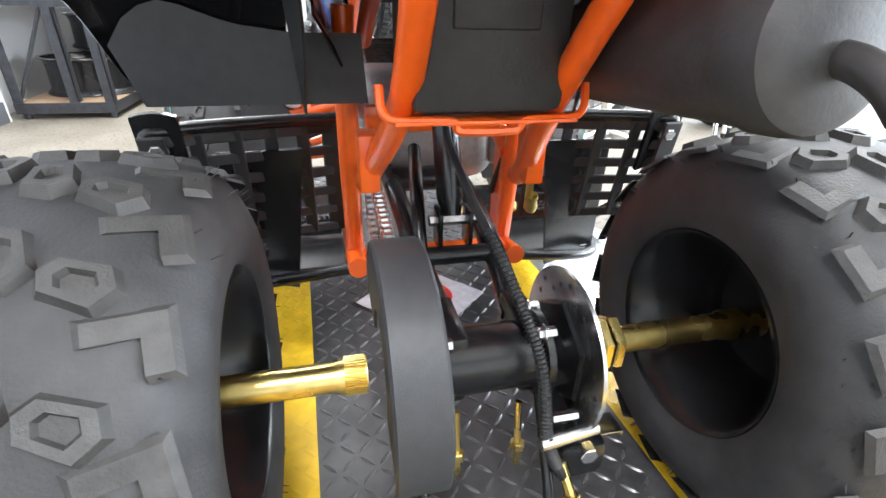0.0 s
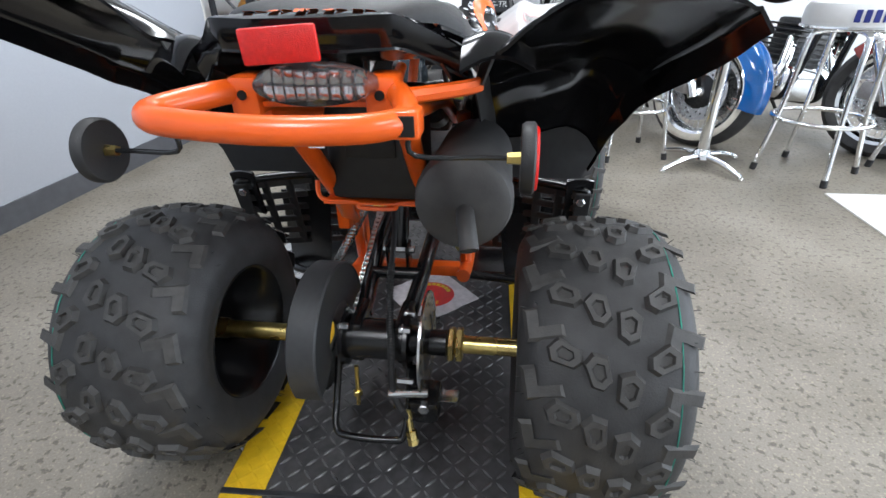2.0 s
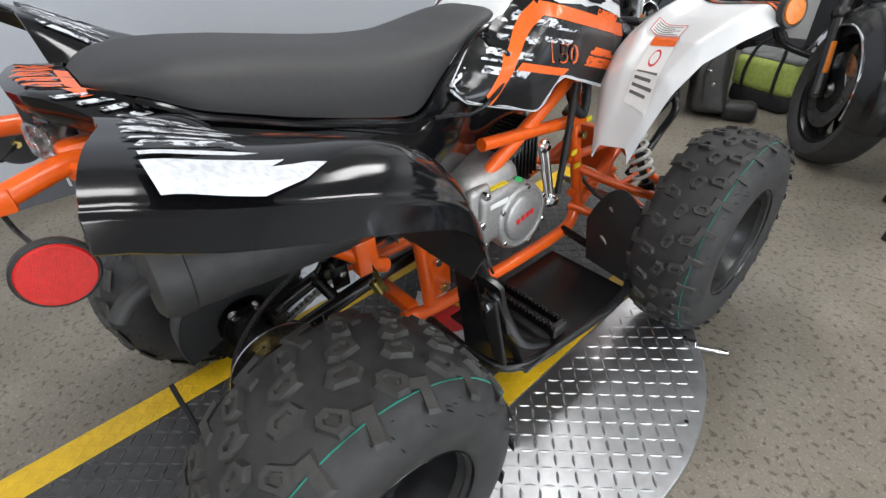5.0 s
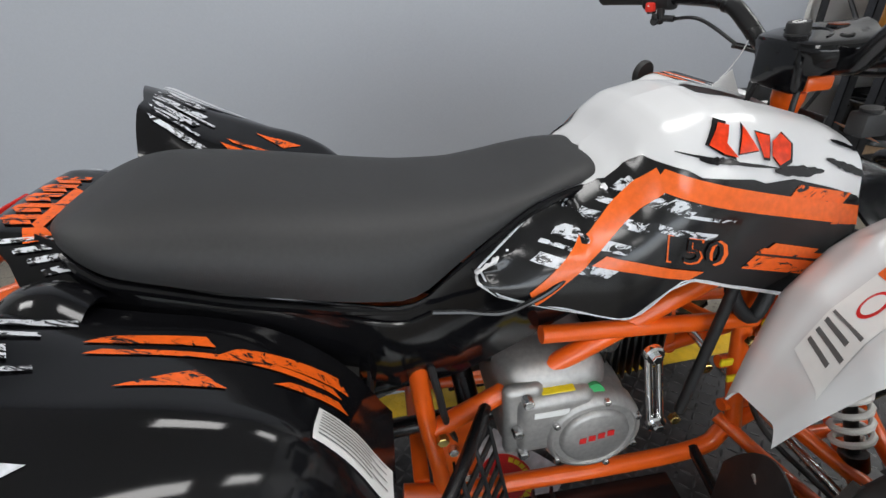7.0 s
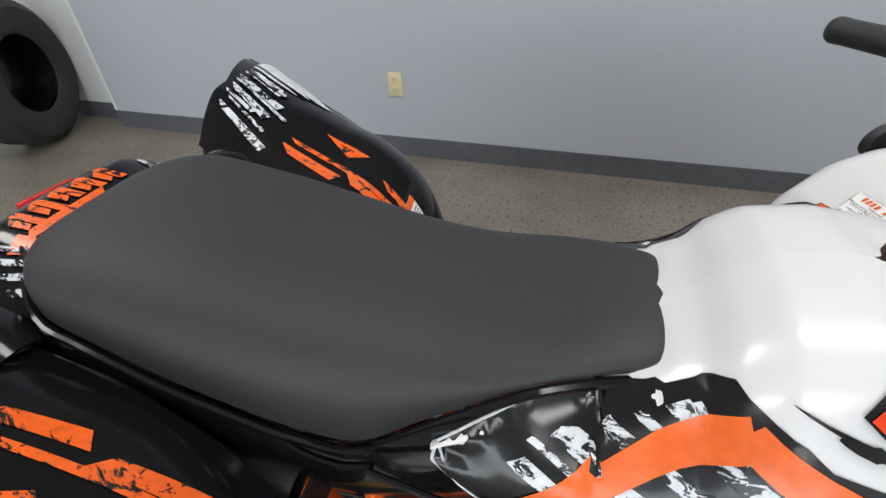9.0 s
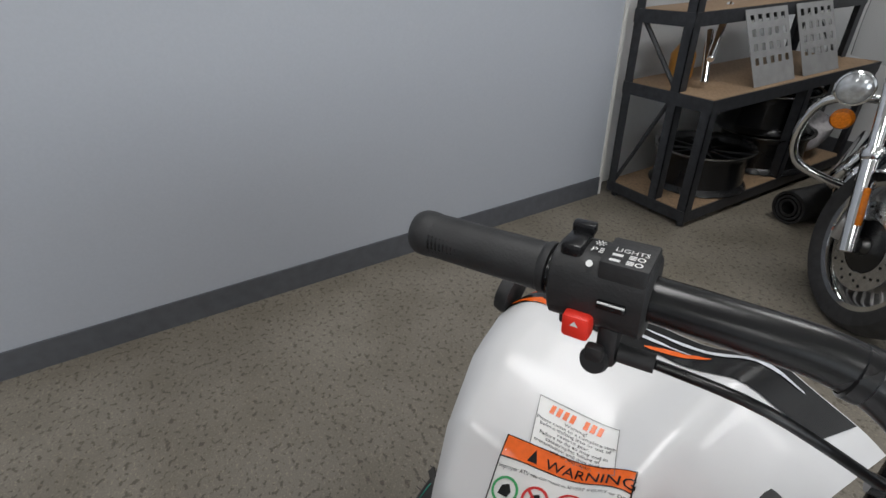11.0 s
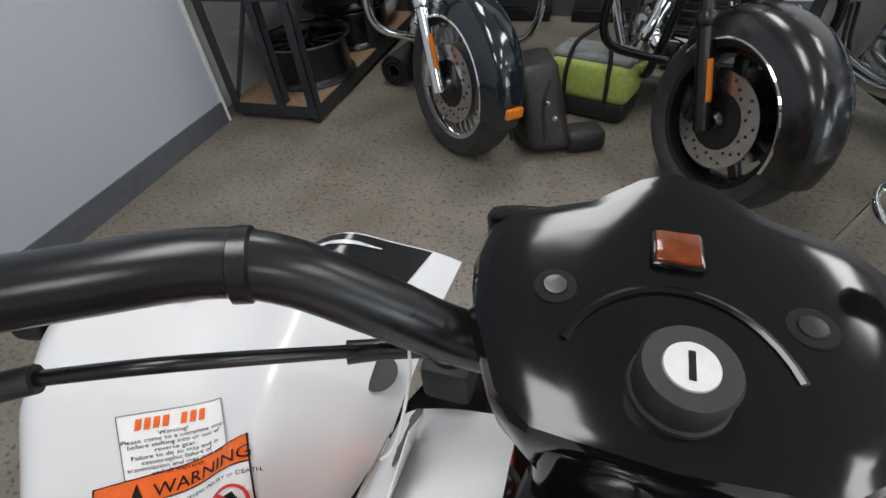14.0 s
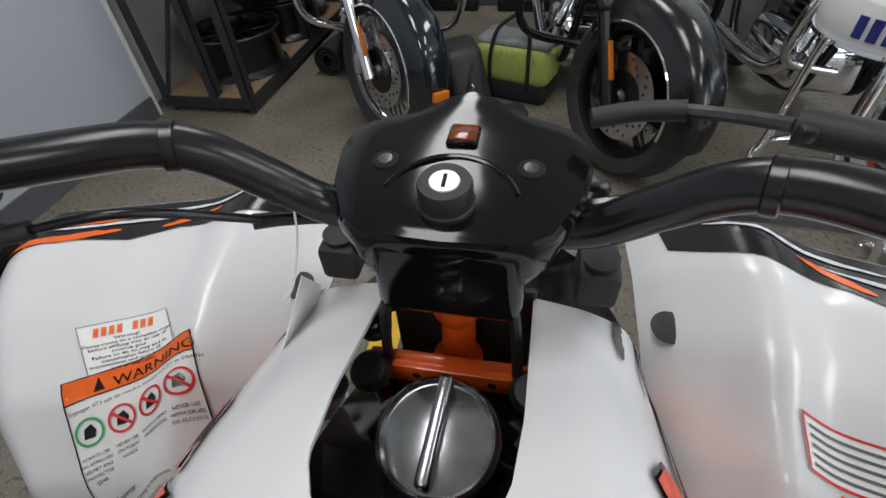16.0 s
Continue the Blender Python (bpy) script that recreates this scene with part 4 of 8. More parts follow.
def side_reflector(s):
    bm = bmesh.new()
    tube(bm, [(s * 0.125, -0.225, 0.705), (s * 0.130, -0.222, 0.682), (s * 0.20, -0.205, 0.676), (s * 0.238, -0.200, 0.674)], 0.0028, 8, 4)
    arm = part("reflector_arm", bm, BLACK_PAINT, quad)
    bm = bmesh.new()
    m = Matrix.Translation((s * 0.243, -0.20, 0.674)) @ Matrix.Rotation(radians(90) * s, 4, "Y")
    lathe(bm, [(0, -0.008), (0.034, -0.008), (0.037, -0.004), (0.037, 0.004), (0.035, 0.006), (0, 0.006)], m, 36)
    part("reflector_body", bm, MATT_BLACK, arm)
    bm = bmesh.new()
    lathe(bm, [(0.034, 0.005), (0.032, 0.009), (0, 0.010)], m, 36)
    part("reflector_lens", bm, LENS_RED, arm, "round red side reflector")
    bm = bmesh.new()
    lathe(bm, [(0, -0.022), (0.006, -0.022), (0.007, -0.008), (0, -0.008)], m, 6)
    part("reflector_bolt", bm, ZINC, arm, smooth=20)


side_reflector(1)
side_reflector(-1)

# exhaust
bm = bmesh.new()
lathe(bm, [(0, 0), (0.050, 0.0), (0.060, 0.006), (0.064, 0.020), (0.0645, 0.040), (0.062, 0.042), (0.0625, 0.27), (0.052, 0.31), (0.030, 0.34), (0.020, 0.37)], axis((0.168, -0.135, 0.590), (0.166, 0.40, 0.545)), 48)
muff = part("exhaust_silencer", bm, EXHAUST, quad, "matt black exhaust silencer can")
bm = bmesh.new()
tube(bm, [(0.170, -0.115, 0.582), (0.173, -0.145, 0.578), (0.177, -0.166, 0.568), (0.181, -0.182, 0.552)], 0.0120, 16, cap=False)
tube(bm, [(0.181, -0.1815, 0.5522), (0.177, -0.166, 0.568)], 0.0095, 16)
part("tail_pipe", bm, EXHAUST, muff)
bm = bmesh.new()
tube(bm, [(0.155, 0.33, 0.555), (0.07, 0.42, 0.50), (0.05, 0.75, 0.42), (0.03, 0.88, 0.36)], 0.014, 12)
part("exhaust_pipe", bm, DARK_STEEL, quad)

# the rear axle stands 0.12 m ahead of the plan's zero: all that hangs on it moves with it
REAR = {"rear_wheel", "rear_axle", "axle_nut", "axle_housing", "bolt", "brake_disc", "brake_caliper", "brake_hose", "sprocket", "chain_guard", "chain", "swing_arm", "rear_shock", "disc_guard", "chain_adjuster", "battery_tray", "airbox", "tag", "grab_bar", "light_bracket", "tail_light", "rear_reflector", "reflector_arm", "exhaust_silencer"}


def move_ahead(names, d):
    for ob in list(bpy.data.objects):
        top = ob
        while top.parent is not None and top.parent is not quad and top.name.split(".")[0] not in names:
            top = top.parent
        if ob.type == "MESH" and top.name.split(".")[0] in names:
            ob.data.transform(Matrix.Translation((0, d, 0)))


move_ahead(REAR, 0.12)

# ---- the quad bike: seat ----
SEAT_TOP = [(0.020, 0.790), (0.035, 0.801), (0.06, 0.808), (0.10, 0.811), (0.15, 0.808), (0.222, 0.799), (0.366, 0.774), (0.443, 0.764), (0.52, 0.759), (0.60, 0.766), (0.66, 0.779), (0.70, 0.783), (0.720, 0.778), (0.728, 0.768)]
SEAT_LOW = [(0.020, 0.786), (0.040, 0.780), (0.066, 0.776), (0.116, 0.750), (0.226, 0.712), (0.351, 0.676), (0.430, 0.656), (0.455, 0.662), (0.492, 0.688), (0.564, 0.730), (0.605, 0.752), (0.66, 0.762), (0.724, 0.760)]
SEAT_HALF = [(0.020, 0.060), (0.030, 0.090), (0.050, 0.120), (0.080, 0.148), (0.11, 0.162), (0.25, 0.168), (0.36, 0.166), (0.45, 0.156), (0.52, 0.134), (0.60, 0.112), (0.66, 0.094), (0.70, 0.080), (0.720, 0.062), (0.728, 0.044)]


def seat_at(u, v):
    y = 0.020 + 0.708 * (0.5 - 0.5 * math.cos(math.pi * u))
    top, low, half = lerp(SEAT_TOP, y), lerp(SEAT_LOW, y), lerp(SEAT_HALF, y)
    a = math.pi * v
    c, s = math.cos(a), math.sin(a)
    x = half * math.copysign(abs(c) ** 0.55, c)
    return Vector((x, y, low + (top - low) * abs(s) ** 0.62))


bm = bmesh.new()
sheet(bm, seat_at, 64, 36)
bmesh.ops.remove_doubles(bm, verts=bm.verts, dist=0.0005)
for _ in range(2):
    bmesh.ops.smooth_vert(bm, verts=bm.verts, factor=0.5, use_axis_x=True, use_axis_y=True, use_axis_z=True)
part("seat", bm, SEAT, quad, "long black vinyl seat", smooth=70)
bm = bmesh.new()
edge = [Vector((lerp(SEAT_HALF, y) + 0.004, y, lerp(SEAT_LOW, y) - 0.004)) for y in np.linspace(0.06, 0.70, 26)]
tube(bm, edge, 0.0055, 8, 2)
mirror_x(bm)
part_each("seat_trim", bm, GLOSS_BLACK, quad)

# ---- side panels under the seat ----
def side_at(u, v):
    y = 0.02 + 0.80 * u
    top = lerp(SEAT_LOW, y) + 0.004 if y < 0.47 else lerp([(0.47, 0.678), (0.53, 0.712), (0.60, 0.730), (0.66, 0.690), (0.72, 0.605), (0.82, 0.640)], y)
    low = lerp([(0.02, 0.71), (0.20, 0.66), (0.34, 0.545), (0.41, 0.462), (0.50, 0.470), (0.60, 0.520), (0.68, 0.562), (0.75, 0.592), (0.82, 0.630)], y)
    xt = lerp([(0.02, 0.10), (0.12, 0.150), (0.40, 0.168), (0.47, 0.160), (0.55, 0.138), (0.60, 0.108), (0.66, 0.125), (0.72, 0.150), (0.82, 0.150)], y)
    z = top + (low - top) * v
    bulge = 0.014 * math.sin(math.pi * v)
    deep = lerp([(0.02, 0.16), (0.30, 0.165), (0.43, 0.105), (0.82, 0.105)], y)
    return Vector((xt + (deep - xt) * v ** 1.5 + bulge, y, z))


bm = bmesh.new()
sheet(bm, side_at, 40, 12, 0.003)
mirror_x(bm)
part_each("side_panel", bm, GLOSS_BLACK, quad, "gloss black plastic side panel", smooth=60)
bm = bmesh.new()
tube(bm, [(0.176, 0.46, 0.655), (0.178, 0.50, 0.650), (0.178, 0.55, 0.640), (0.180, 0.60, 0.66), (0.170, 0.64, 0.68)], 0.004, 8)
tube(bm, [side_at(u, 0.12) + Vector((0.002, 0, 0)) for u in np.linspace(0.05, 0.55, 14)], 0.0035, 6, 2)
mirror_x(bm)
part_each("panel_rib", bm, GLOSS_BLACK, quad)

# ---- tank cover ----
T_LOW = [(0.52, 0.676), (0.545, 0.655), (0.718, 0.600), (0.745, 0.615), (0.770, 0.640), (0.800, 0.650), (0.895, 0.615), (1.01, 0.572), (1.05, 0.60), (1.09, 0.66)]
T_TOP = [(0.52, 0.692), (0.60, 0.740), (0.667, 0.766), (0.70, 0.777), (0.73, 0.796), (0.75, 0.820), (0.778, 0.840), (0.831, 0.850), (0.887, 0.845), (0.95, 0.828), (1.01, 0.808), (1.05, 0.79), (1.09, 0.76)]
T_IN = [(0.52, 0.138), (0.58, 0.118), (0.64, 0.092), (0.665, 0.072), (0.685, 0.050), (0.698, 0.025), (0.706, 0.0), (0.850, 0.0), (0.858, 0.020), (0.870, 0.038), (0.89, 0.048), (0.93, 0.052), (1.05, 0.054)]
T_OUT = [(0.52, 0.160), (0.60, 0.176), (0.70, 0.184), (0.85, 0.182), (1.0, 0.170), (1.09, 0.150)]


def tank_section(y):
    low, top, inn, out = lerp(T_LOW, y), lerp(T_TOP, y), lerp(T_IN, y), lerp(T_OUT, y)
    tall = top - low
    mid = max(inn + 0.012, 0.128 if y > 0.66 else inn + 0.02)
    pts = [(out, low), (out - 0.002, low + 0.30 * tall), (out - 0.016, low + 0.58 * tall), (mid, low + 0.84 * tall), (max(inn + 0.006, 0.098 if y > 0.66 else inn + 0.01), top - 0.010 * min(1, tall / 0.1)), (max(inn + 0.003, 0.062 if y > 0.70 else inn + 0.004), top - 0.001), (inn, top + (0.004 if inn < 0.02 else 0.0))]
    return [(p.x, p.y) for p in smoothed([(a, b, 0) for a, b in pts], 5)]


def tank_at(u, v):
    y = 0.52 + 0.525 * u
    sec = tank_section(y)
    k = v * (len(sec) - 1)
    i = min(int(k), len(sec) - 2)
    (xa, za), (xb, zb) = sec[i], sec[i + 1]
    f = k - i
    return Vector((xa + (xb - xa) * f, y, za + (zb - za) * f))


def tank_side(y, z, lift=0.0012):
    """The place on the right flank of the tank cover at y and height z."""
    y = min(max(y, 0.521), 1.044)
    sec = tank_section(y)
    for (xa, za), (xb, zb) in zip(sec, sec[1:]):
        if za <= z <= zb and zb > za:
            x = xa + (xb - xa) * (z - za) / (zb - za)
            n = Vector((zb - za, 0, xa - xb)).normalized()
            return Vector((x, y, z)) + n * lift
    x, zz = sec[0] if z < sec[0][1] else sec[-1]
    return Vector((x + lift, y, zz if z > zz else z))


bm = bmesh.new()
sheet(bm, tank_at, 76, 30, 0.0035)
mirror_x(bm)
bmesh.ops.remove_doubles(bm, verts=[v for v in bm.verts if abs(v.co.x) < 0.0008], dist=0.0012)
tank = part("tank_cover", bm, WHITE, quad, "white plastic tank cover with printed stripes", smooth=60)


def jagged(y0, z0, y1, z1, thick, seed, ends=0.35, n=14):
    """A torn stripe from one point to another, for the printed graphics."""
    rng = random.Random(seed)
    a, b = Vector((y0, z0)), Vector((y1, z1))
    way = b - a
    nrm = Vector((-way.y, way.x)).normalized()
    up, low = [], []
    for k in range(n + 1):
        t = k / n
        taper = min(1, (t + 0.02) / ends, (1 - t + 0.02) / ends) ** 0.5
        up.append(a + way * t + nrm * thick * 0.5 * taper * rng.uniform(0.65, 1.15))
        low.append(a + way * (t + rng.uniform(-0.01, 0.01)) - nrm * thick * 0.5 * taper * rng.uniform(0.65, 1.15))
    return [(p.x, p.y) for p in up + low[::-1]]


def band(y0, z0, y1, z1, thick, slant=0.0):
    """A straight stripe with parallel, slanted ends."""
    a, b = Vector((y0, z0)), Vector((y1, z1))
    way = (b - a).normalized()
    nrm = Vector((-way.y, way.x)) * thick * 0.5
    return [tuple(a + nrm + way * slant), tuple(b + nrm + way * slant), tuple(b - nrm - way * slant), tuple(a - nrm - way * slant)]


def decal(name, shapes, mat_, f, parent, mirrored=False, fine=0.012, label=""):
    """Printed shapes laid on a surface, each one a part of its own."""
    for s in shapes:
        for side in ((1, -1) if mirrored else (1,)):
            bm = bmesh.new()
            polygon(bm, s, f if side > 0 else (lambda a, b: Vector((-1, 1, 1)) * f(a, b)), fine)
            ob = part(name, bm, mat_, parent, label, smooth=80, recalc=False)
    return ob


def lifted(f, lift):
    return lambda a, b: f(a, b, lift)


def side_decals():
    s1, s2, s3, s4 = (lifted(tank_side, l) for l in (0.0014, 0.0022, 0.0029, 0.0036))
    black = [(0.524, 0.692), (0.60, 0.738), (0.662, 0.757), (0.690, 0.765), (0.704, 0.770), (0.722, 0.782), (0.745, 0.800), (0.752, 0.798), (0.785, 0.790), (0.800, 0.782), (0.835, 0.777), (0.868, 0.772), (0.885, 0.765), (0.93, 0.762), (0.99, 0.742), (1.04, 0.722), (1.075, 0.70), (1.055, 0.628), (1.012, 0.578), (0.895, 0.621), (0.800, 0.655), (0.770, 0.645), (0.718, 0.603), (0.545, 0.657), (0.523, 0.679)]
    decal("decal_field", [black], BLACK_INK, s1, tank, True, label="black printed decal field")
    orange = [band(0.752, 0.780, 1.065, 0.690, 0.024, 0.006), band(0.588, 0.652, 0.757, 0.780, 0.021, 0.003), band(0.672, 0.694, 0.800, 0.660, 0.014, 0.008), band(0.90, 0.684, 0.975, 0.660, 0.012, 0.006)]
    torn = [band(0.872, 0.668, 1.005, 0.628, 0.020, 0.006), band(0.885, 0.682, 1.0, 0.648, 0.008, 0.004), band(0.93, 0.748, 1.02, 0.722, 0.016, 0.006), band(1.0, 0.70, 1.04, 0.69, 0.012, 0.004)]
    decal("torn_stripe", torn, TORN_ORANGE, s2, tank, True, label="torn orange printed stripes")
    decal("orange_stripe", orange, ORANGE_INK, s3, tank, True, label="bright orange printed stripes")
    white = [band(0.722, 0.773, 0.757, 0.764, 0.009, 0.004), band(0.686, 0.754, 0.712, 0.748, 0.006, 0.003), band(0.652, 0.744, 0.725, 0.728, 0.010, 0.005), band(0.735, 0.732, 0.815, 0.712, 0.009, 0.004), band(0.712, 0.768, 0.79, 0.748, 0.014, 0.006), band(0.66, 0.742, 0.735, 0.724, 0.009, 0.004), band(0.628, 0.724, 0.712, 0.702, 0.012, 0.005), band(0.596, 0.702, 0.690, 0.676, 0.012, 0.006), band(0.605, 0.716, 0.655, 0.703, 0.004, 0.002), band(0.74, 0.752, 0.84, 0.728, 0.004, 0.002)]
    decal("white_stripe", white, TORN_WHITE, s2, tank, True, label="torn white printed streaks")
    dark = [jagged(0.775, 0.808, 0.905, 0.778, 0.004, 31), jagged(0.80, 0.800, 0.85, 0.792, 0.008, 32), jagged(0.90, 0.776, 0.98, 0.762, 0.012, 33), jagged(0.985, 0.775, 1.06, 0.742, 0.010, 34), jagged(1.00, 0.792, 1.05, 0.772, 0.005, 35)]
    decal("dark_streak", dark, BLACK_INK, s2, tank, True)
    # brand plate as plain shapes
    logo = [[(0.815, 0.812), (0.834, 0.832), (0.848, 0.828), (0.838, 0.812), (0.850, 0.796), (0.832, 0.802)], [(0.852, 0.800), (0.866, 0.826), (0.880, 0.800)], [(0.880, 0.818), (0.900, 0.812), (0.893, 0.790), (0.885, 0.792)], [(0.902, 0.806), (0.918, 0.812), (0.930, 0.800), (0.925, 0.784), (0.908, 0.780), (0.898, 0.792)]]
    decal("maker_mark_edge", [[(a * 1.0 + (a - 0.872) * 0.07, b + (b - 0.806) * 0.18) for a, b in s] for s in logo], BLACK_INK, lifted(tank_side, 0.0024), tank, True)
    decal("maker_mark", logo, RED_ORANGE, s4, tank, True, label="red and orange maker's mark as plain shapes")
    for s in (1, -1):
        bm = bmesh.new()
        f = (lambda a, b: tank_side(0.742 + a * 1.25, 0.690 + b - a * 0.28 + b * 0.0, 0.0030)) if s > 0 else (lambda a, b: Vector((-1, 1, 1)) * tank_side(0.862 - a * 0.95, 0.642 + b + a * 0.22, 0.0030))
        lettering(bm, "150", 0.052, f)
        part("model_number", bm, ORANGE_INK, tank, "orange figures 150", smooth=0, recalc=False)
        bm = bmesh.new()
        g = (lambda a, b: tank_side(0.745 + a * 1.25, 0.692 + b - a * 0.28, 0.0036)) if s > 0 else (lambda a, b: Vector((-1, 1, 1)) * tank_side(0.860 - a * 0.95, 0.644 + b + a * 0.22, 0.0036))
        lettering(bm, "150", 0.0465, g)
        part("model_number_core", bm, BLACK_INK, tank, smooth=0, recalc=False)
    bm = bmesh.new()
    for y in np.linspace(0, 1, 1):
        tube(bm, [tank_side(a, b, 0.001) for a, b in ((0.527, 0.690), (0.548, 0.659), (0.63, 0.633), (0.718, 0.605), (0.770, 0.643), (0.800, 0.653), (0.895, 0.620), (1.010, 0.578))], 0.0014, 6, 4)
        tube(bm, [tank_side(a, b, 0.001) for a, b in ((0.524, 0.692), (0.60, 0.739), (0.665, 0.770))], 0.0016, 6, 4)
    mirror_x(bm)
    part("edge_line", bm, WHITE_INK, tank)


RED_ORANGE = material("red_orange_print", (0.75, 0.045, 0.008), 0.25, vary=0.25, scale=90, rough_vary=0.05)
side_decals()

# black tank in the opening, its cap and the cover screws
bm = bmesh.new()
sheet(bm, lambda u, v: Vector(((v - 0.5) * 0.17, 0.83 + 0.20 * u, 0.822 - 0.10 * u ** 1.5 - 0.5 * abs(v - 0.5) ** 2 * 0.2 - 0.04 * max(0, 0.2 - u))), 20, 16, 0.004)
part("fuel_tank", bm, GLOSS_BLACK, quad, "gloss black fuel tank top", smooth=60)
bm = bmesh.new()
mcap = axis((0.006, 0.930, 0.790), (0.004, 0.918, 0.86))
lathe(bm, [(0.034, -0.02), (0.036, 0.010), (0.0365, 0.023), (0.0355, 0.027), (0.033, 0.029), (0.031, 0.0265), (0.012, 0.0315), (0, 0.032)], mcap, 48)
cap = part("fuel_cap", bm, BRUSHED, quad, "round chromed fuel cap with a raised grip")
bm = bmesh.new()
rbox(bm, (-0.004, -0.030, 0.026), (0.004, 0.032, 0.043), 0.003, 3, mcap @ pose(0, 0, 0, 0, 0, 6))
part("cap_grip", bm, BRUSHED, cap)
bm = bmesh.new()
lathe(bm, [(0.033, -0.045), (0.035, -0.02), (0.035, -0.015)], mcap, 40)
part("filler_neck", bm, MATT_BLACK, cap)
for s in (-1, 1):
    bm = bmesh.new()
    lathe(bm, [(0.0125, -0.004), (0.0125, 0.0005), (0.0095, 0.0015), (0.0090, 0.004), (0.0072, 0.0068), (0.0040, 0.0083), (0, 0.0088)], axis((s * 0.062 + 0.004, 1.006, 0.803), (s * 0.062 + 0.004, 1.0, 0.85)), 24)
    part("cover_screw", bm, DARK_STEEL, quad, smooth=60)
# added dark sheet: keeps the gap behind the stem black, hides the floor
bm = bmesh.new()
rbox(bm, (-0.056, 1.042, 0.60), (0.056, 1.046, 0.815), 0.0015, 1)
part("inner_shield", bm, MATT_BLACK, quad)
bm = bmesh.new()
for s in (-1, 1):
    lathe(bm, [(0.0, 0.0), (0.014, 0.0), (0.016, 0.004), (0.012, 0.012), (0, 0.014)], axis((s * 0.058, 0.985, 0.772), (s * 0.058, 0.97, 0.82)), 20)
part_each("rubber_grommet", bm, MATT_BLACK, quad)

# ---- rear fenders ----
# heights along the bike: valley by the seat, middle, crest, crease and lower lip
FEN_Y = (0.010, 0.03, 0.05, 0.08, 0.11, 0.15, 0.20, 0.24, 0.28, 0.32, 0.35, 0.375, 0.392)
FEN_Z = {
    "valley": (0.750, 0.745, 0.739, 0.732, 0.724, 0.712, 0.700, 0.686, 0.665, 0.632, 0.600, 0.555, 0.500),
    "middle": (0.811, 0.800, 0.789, 0.773, 0.755, 0.741, 0.726, 0.710, 0.688, 0.652, 0.614, 0.560, 0.500),
    "crest": (0.808, 0.800, 0.792, 0.780, 0.768, 0.757, 0.746, 0.734, 0.716, 0.686, 0.648, 0.585, 0.505),
    "crease": (0.788, 0.777, 0.767, 0.753, 0.741, 0.726, 0.708, 0.690, 0.668, 0.636, 0.600, 0.545, 0.485),
    "lip": (0.766, 0.752, 0.739, 0.724, 0.710, 0.692, 0.672, 0.655, 0.634, 0.600, 0.566, 0.515, 0.465),
}
FEN_IN = ((0.010, 0.205), (0.05, 0.186), (0.10, 0.178), (0.30, 0.186), (0.392, 0.200))
FEN_OUT = ((0.010, 0.462), (0.08, 0.458), (0.15, 0.450), (0.25, 0.440), (0.32, 0.425), (0.392, 0.385))


def smooth_table(xs, vs, x):
    """Soft look-up: a small average of the linear one."""
    return sum(float(np.interp(x + d, xs, vs)) for d in (-0.018, -0.009, 0.0, 0.009, 0.018)) / 5


def fender_plan(y, x, side=1, lift=0.0):
    """A place on the rear fender from plan coordinates; side is 1 for the right one."""
    y = min(max(y, FEN_Y[0]), FEN_Y[-1])
    inner, outer = lerp(FEN_IN, y), lerp(FEN_OUT, y)
    x = min(max(x, inner), outer)
    h = {k: smooth_table(FEN_Y, v, y) for k, v in FEN_Z.items()}
    b = (x - inner) / (outer - inner)
    knots = [(0.0, h["valley"]), (0.13, h["valley"] * 0.45 + h["middle"] * 0.55), (0.30, h["middle"]), (0.50, h["middle"] * 0.45 + h["crest"] * 0.55 ), (0.66, h["crest"]), (0.82, h["crest"] * 0.65 + h["crease"] * 0.35), (0.94, h["crease"]), (1.0, h["lip"])]
    z = sum(lerp(knots, min(max(b + d, 0), 1)) for d in (-0.05, -0.025, 0, 0.025, 0.05)) / 5 if b < 0.93 else lerp(knots, b)
    z += lerp(((0.02, 0.105), (0.10, 0.080), (0.20, 0.035)), y) * x if side < 0 else 0.0
    return Vector((side * x, y, z + lift))


def fender_at(u, v, side=1):
    y = FEN_Y[0] + (FEN_Y[-1] - FEN_Y[0]) * (u ** 0.8)
    inner, outer = lerp(FEN_IN, y), lerp(FEN_OUT, y)
    b = 1 - (1 - v) ** 1.35
    p = fender_plan(y, inner + (outer - inner) * b, side)
    back = 0.020 * max(0, 1 - u / 0.25) * (0.4 - 1.6 * (b - 0.5) ** 2)
    corner = 0.048 * max(0, 1 - u / 0.30) * max(0, (b - 0.45) / 0.55)
    return p - Vector((0, back + corner, -0.25 * corner))


def fender_pose(y, x, lift=0.0012, side=1):
    p = fender_plan(y, x, side)
    n = (fender_plan(y + 0.006, x, side) - fender_plan(y - 0.006, x, side)).cross(fender_plan(y, x - 0.006, side) - fender_plan(y, x + 0.006, side)).normalized()
    return p + n * (lift if n.z > 0 else -lift)


def streak(y0, x0, y1, x1, w, slant=0.5):
    """A long parallelogram whose ends are cut on a slant."""
    return [(y0, x0), (y1, x1), (y1 - w * slant * 2, x1 - w), (y0 + w * slant * 2.4, x0 - w)]


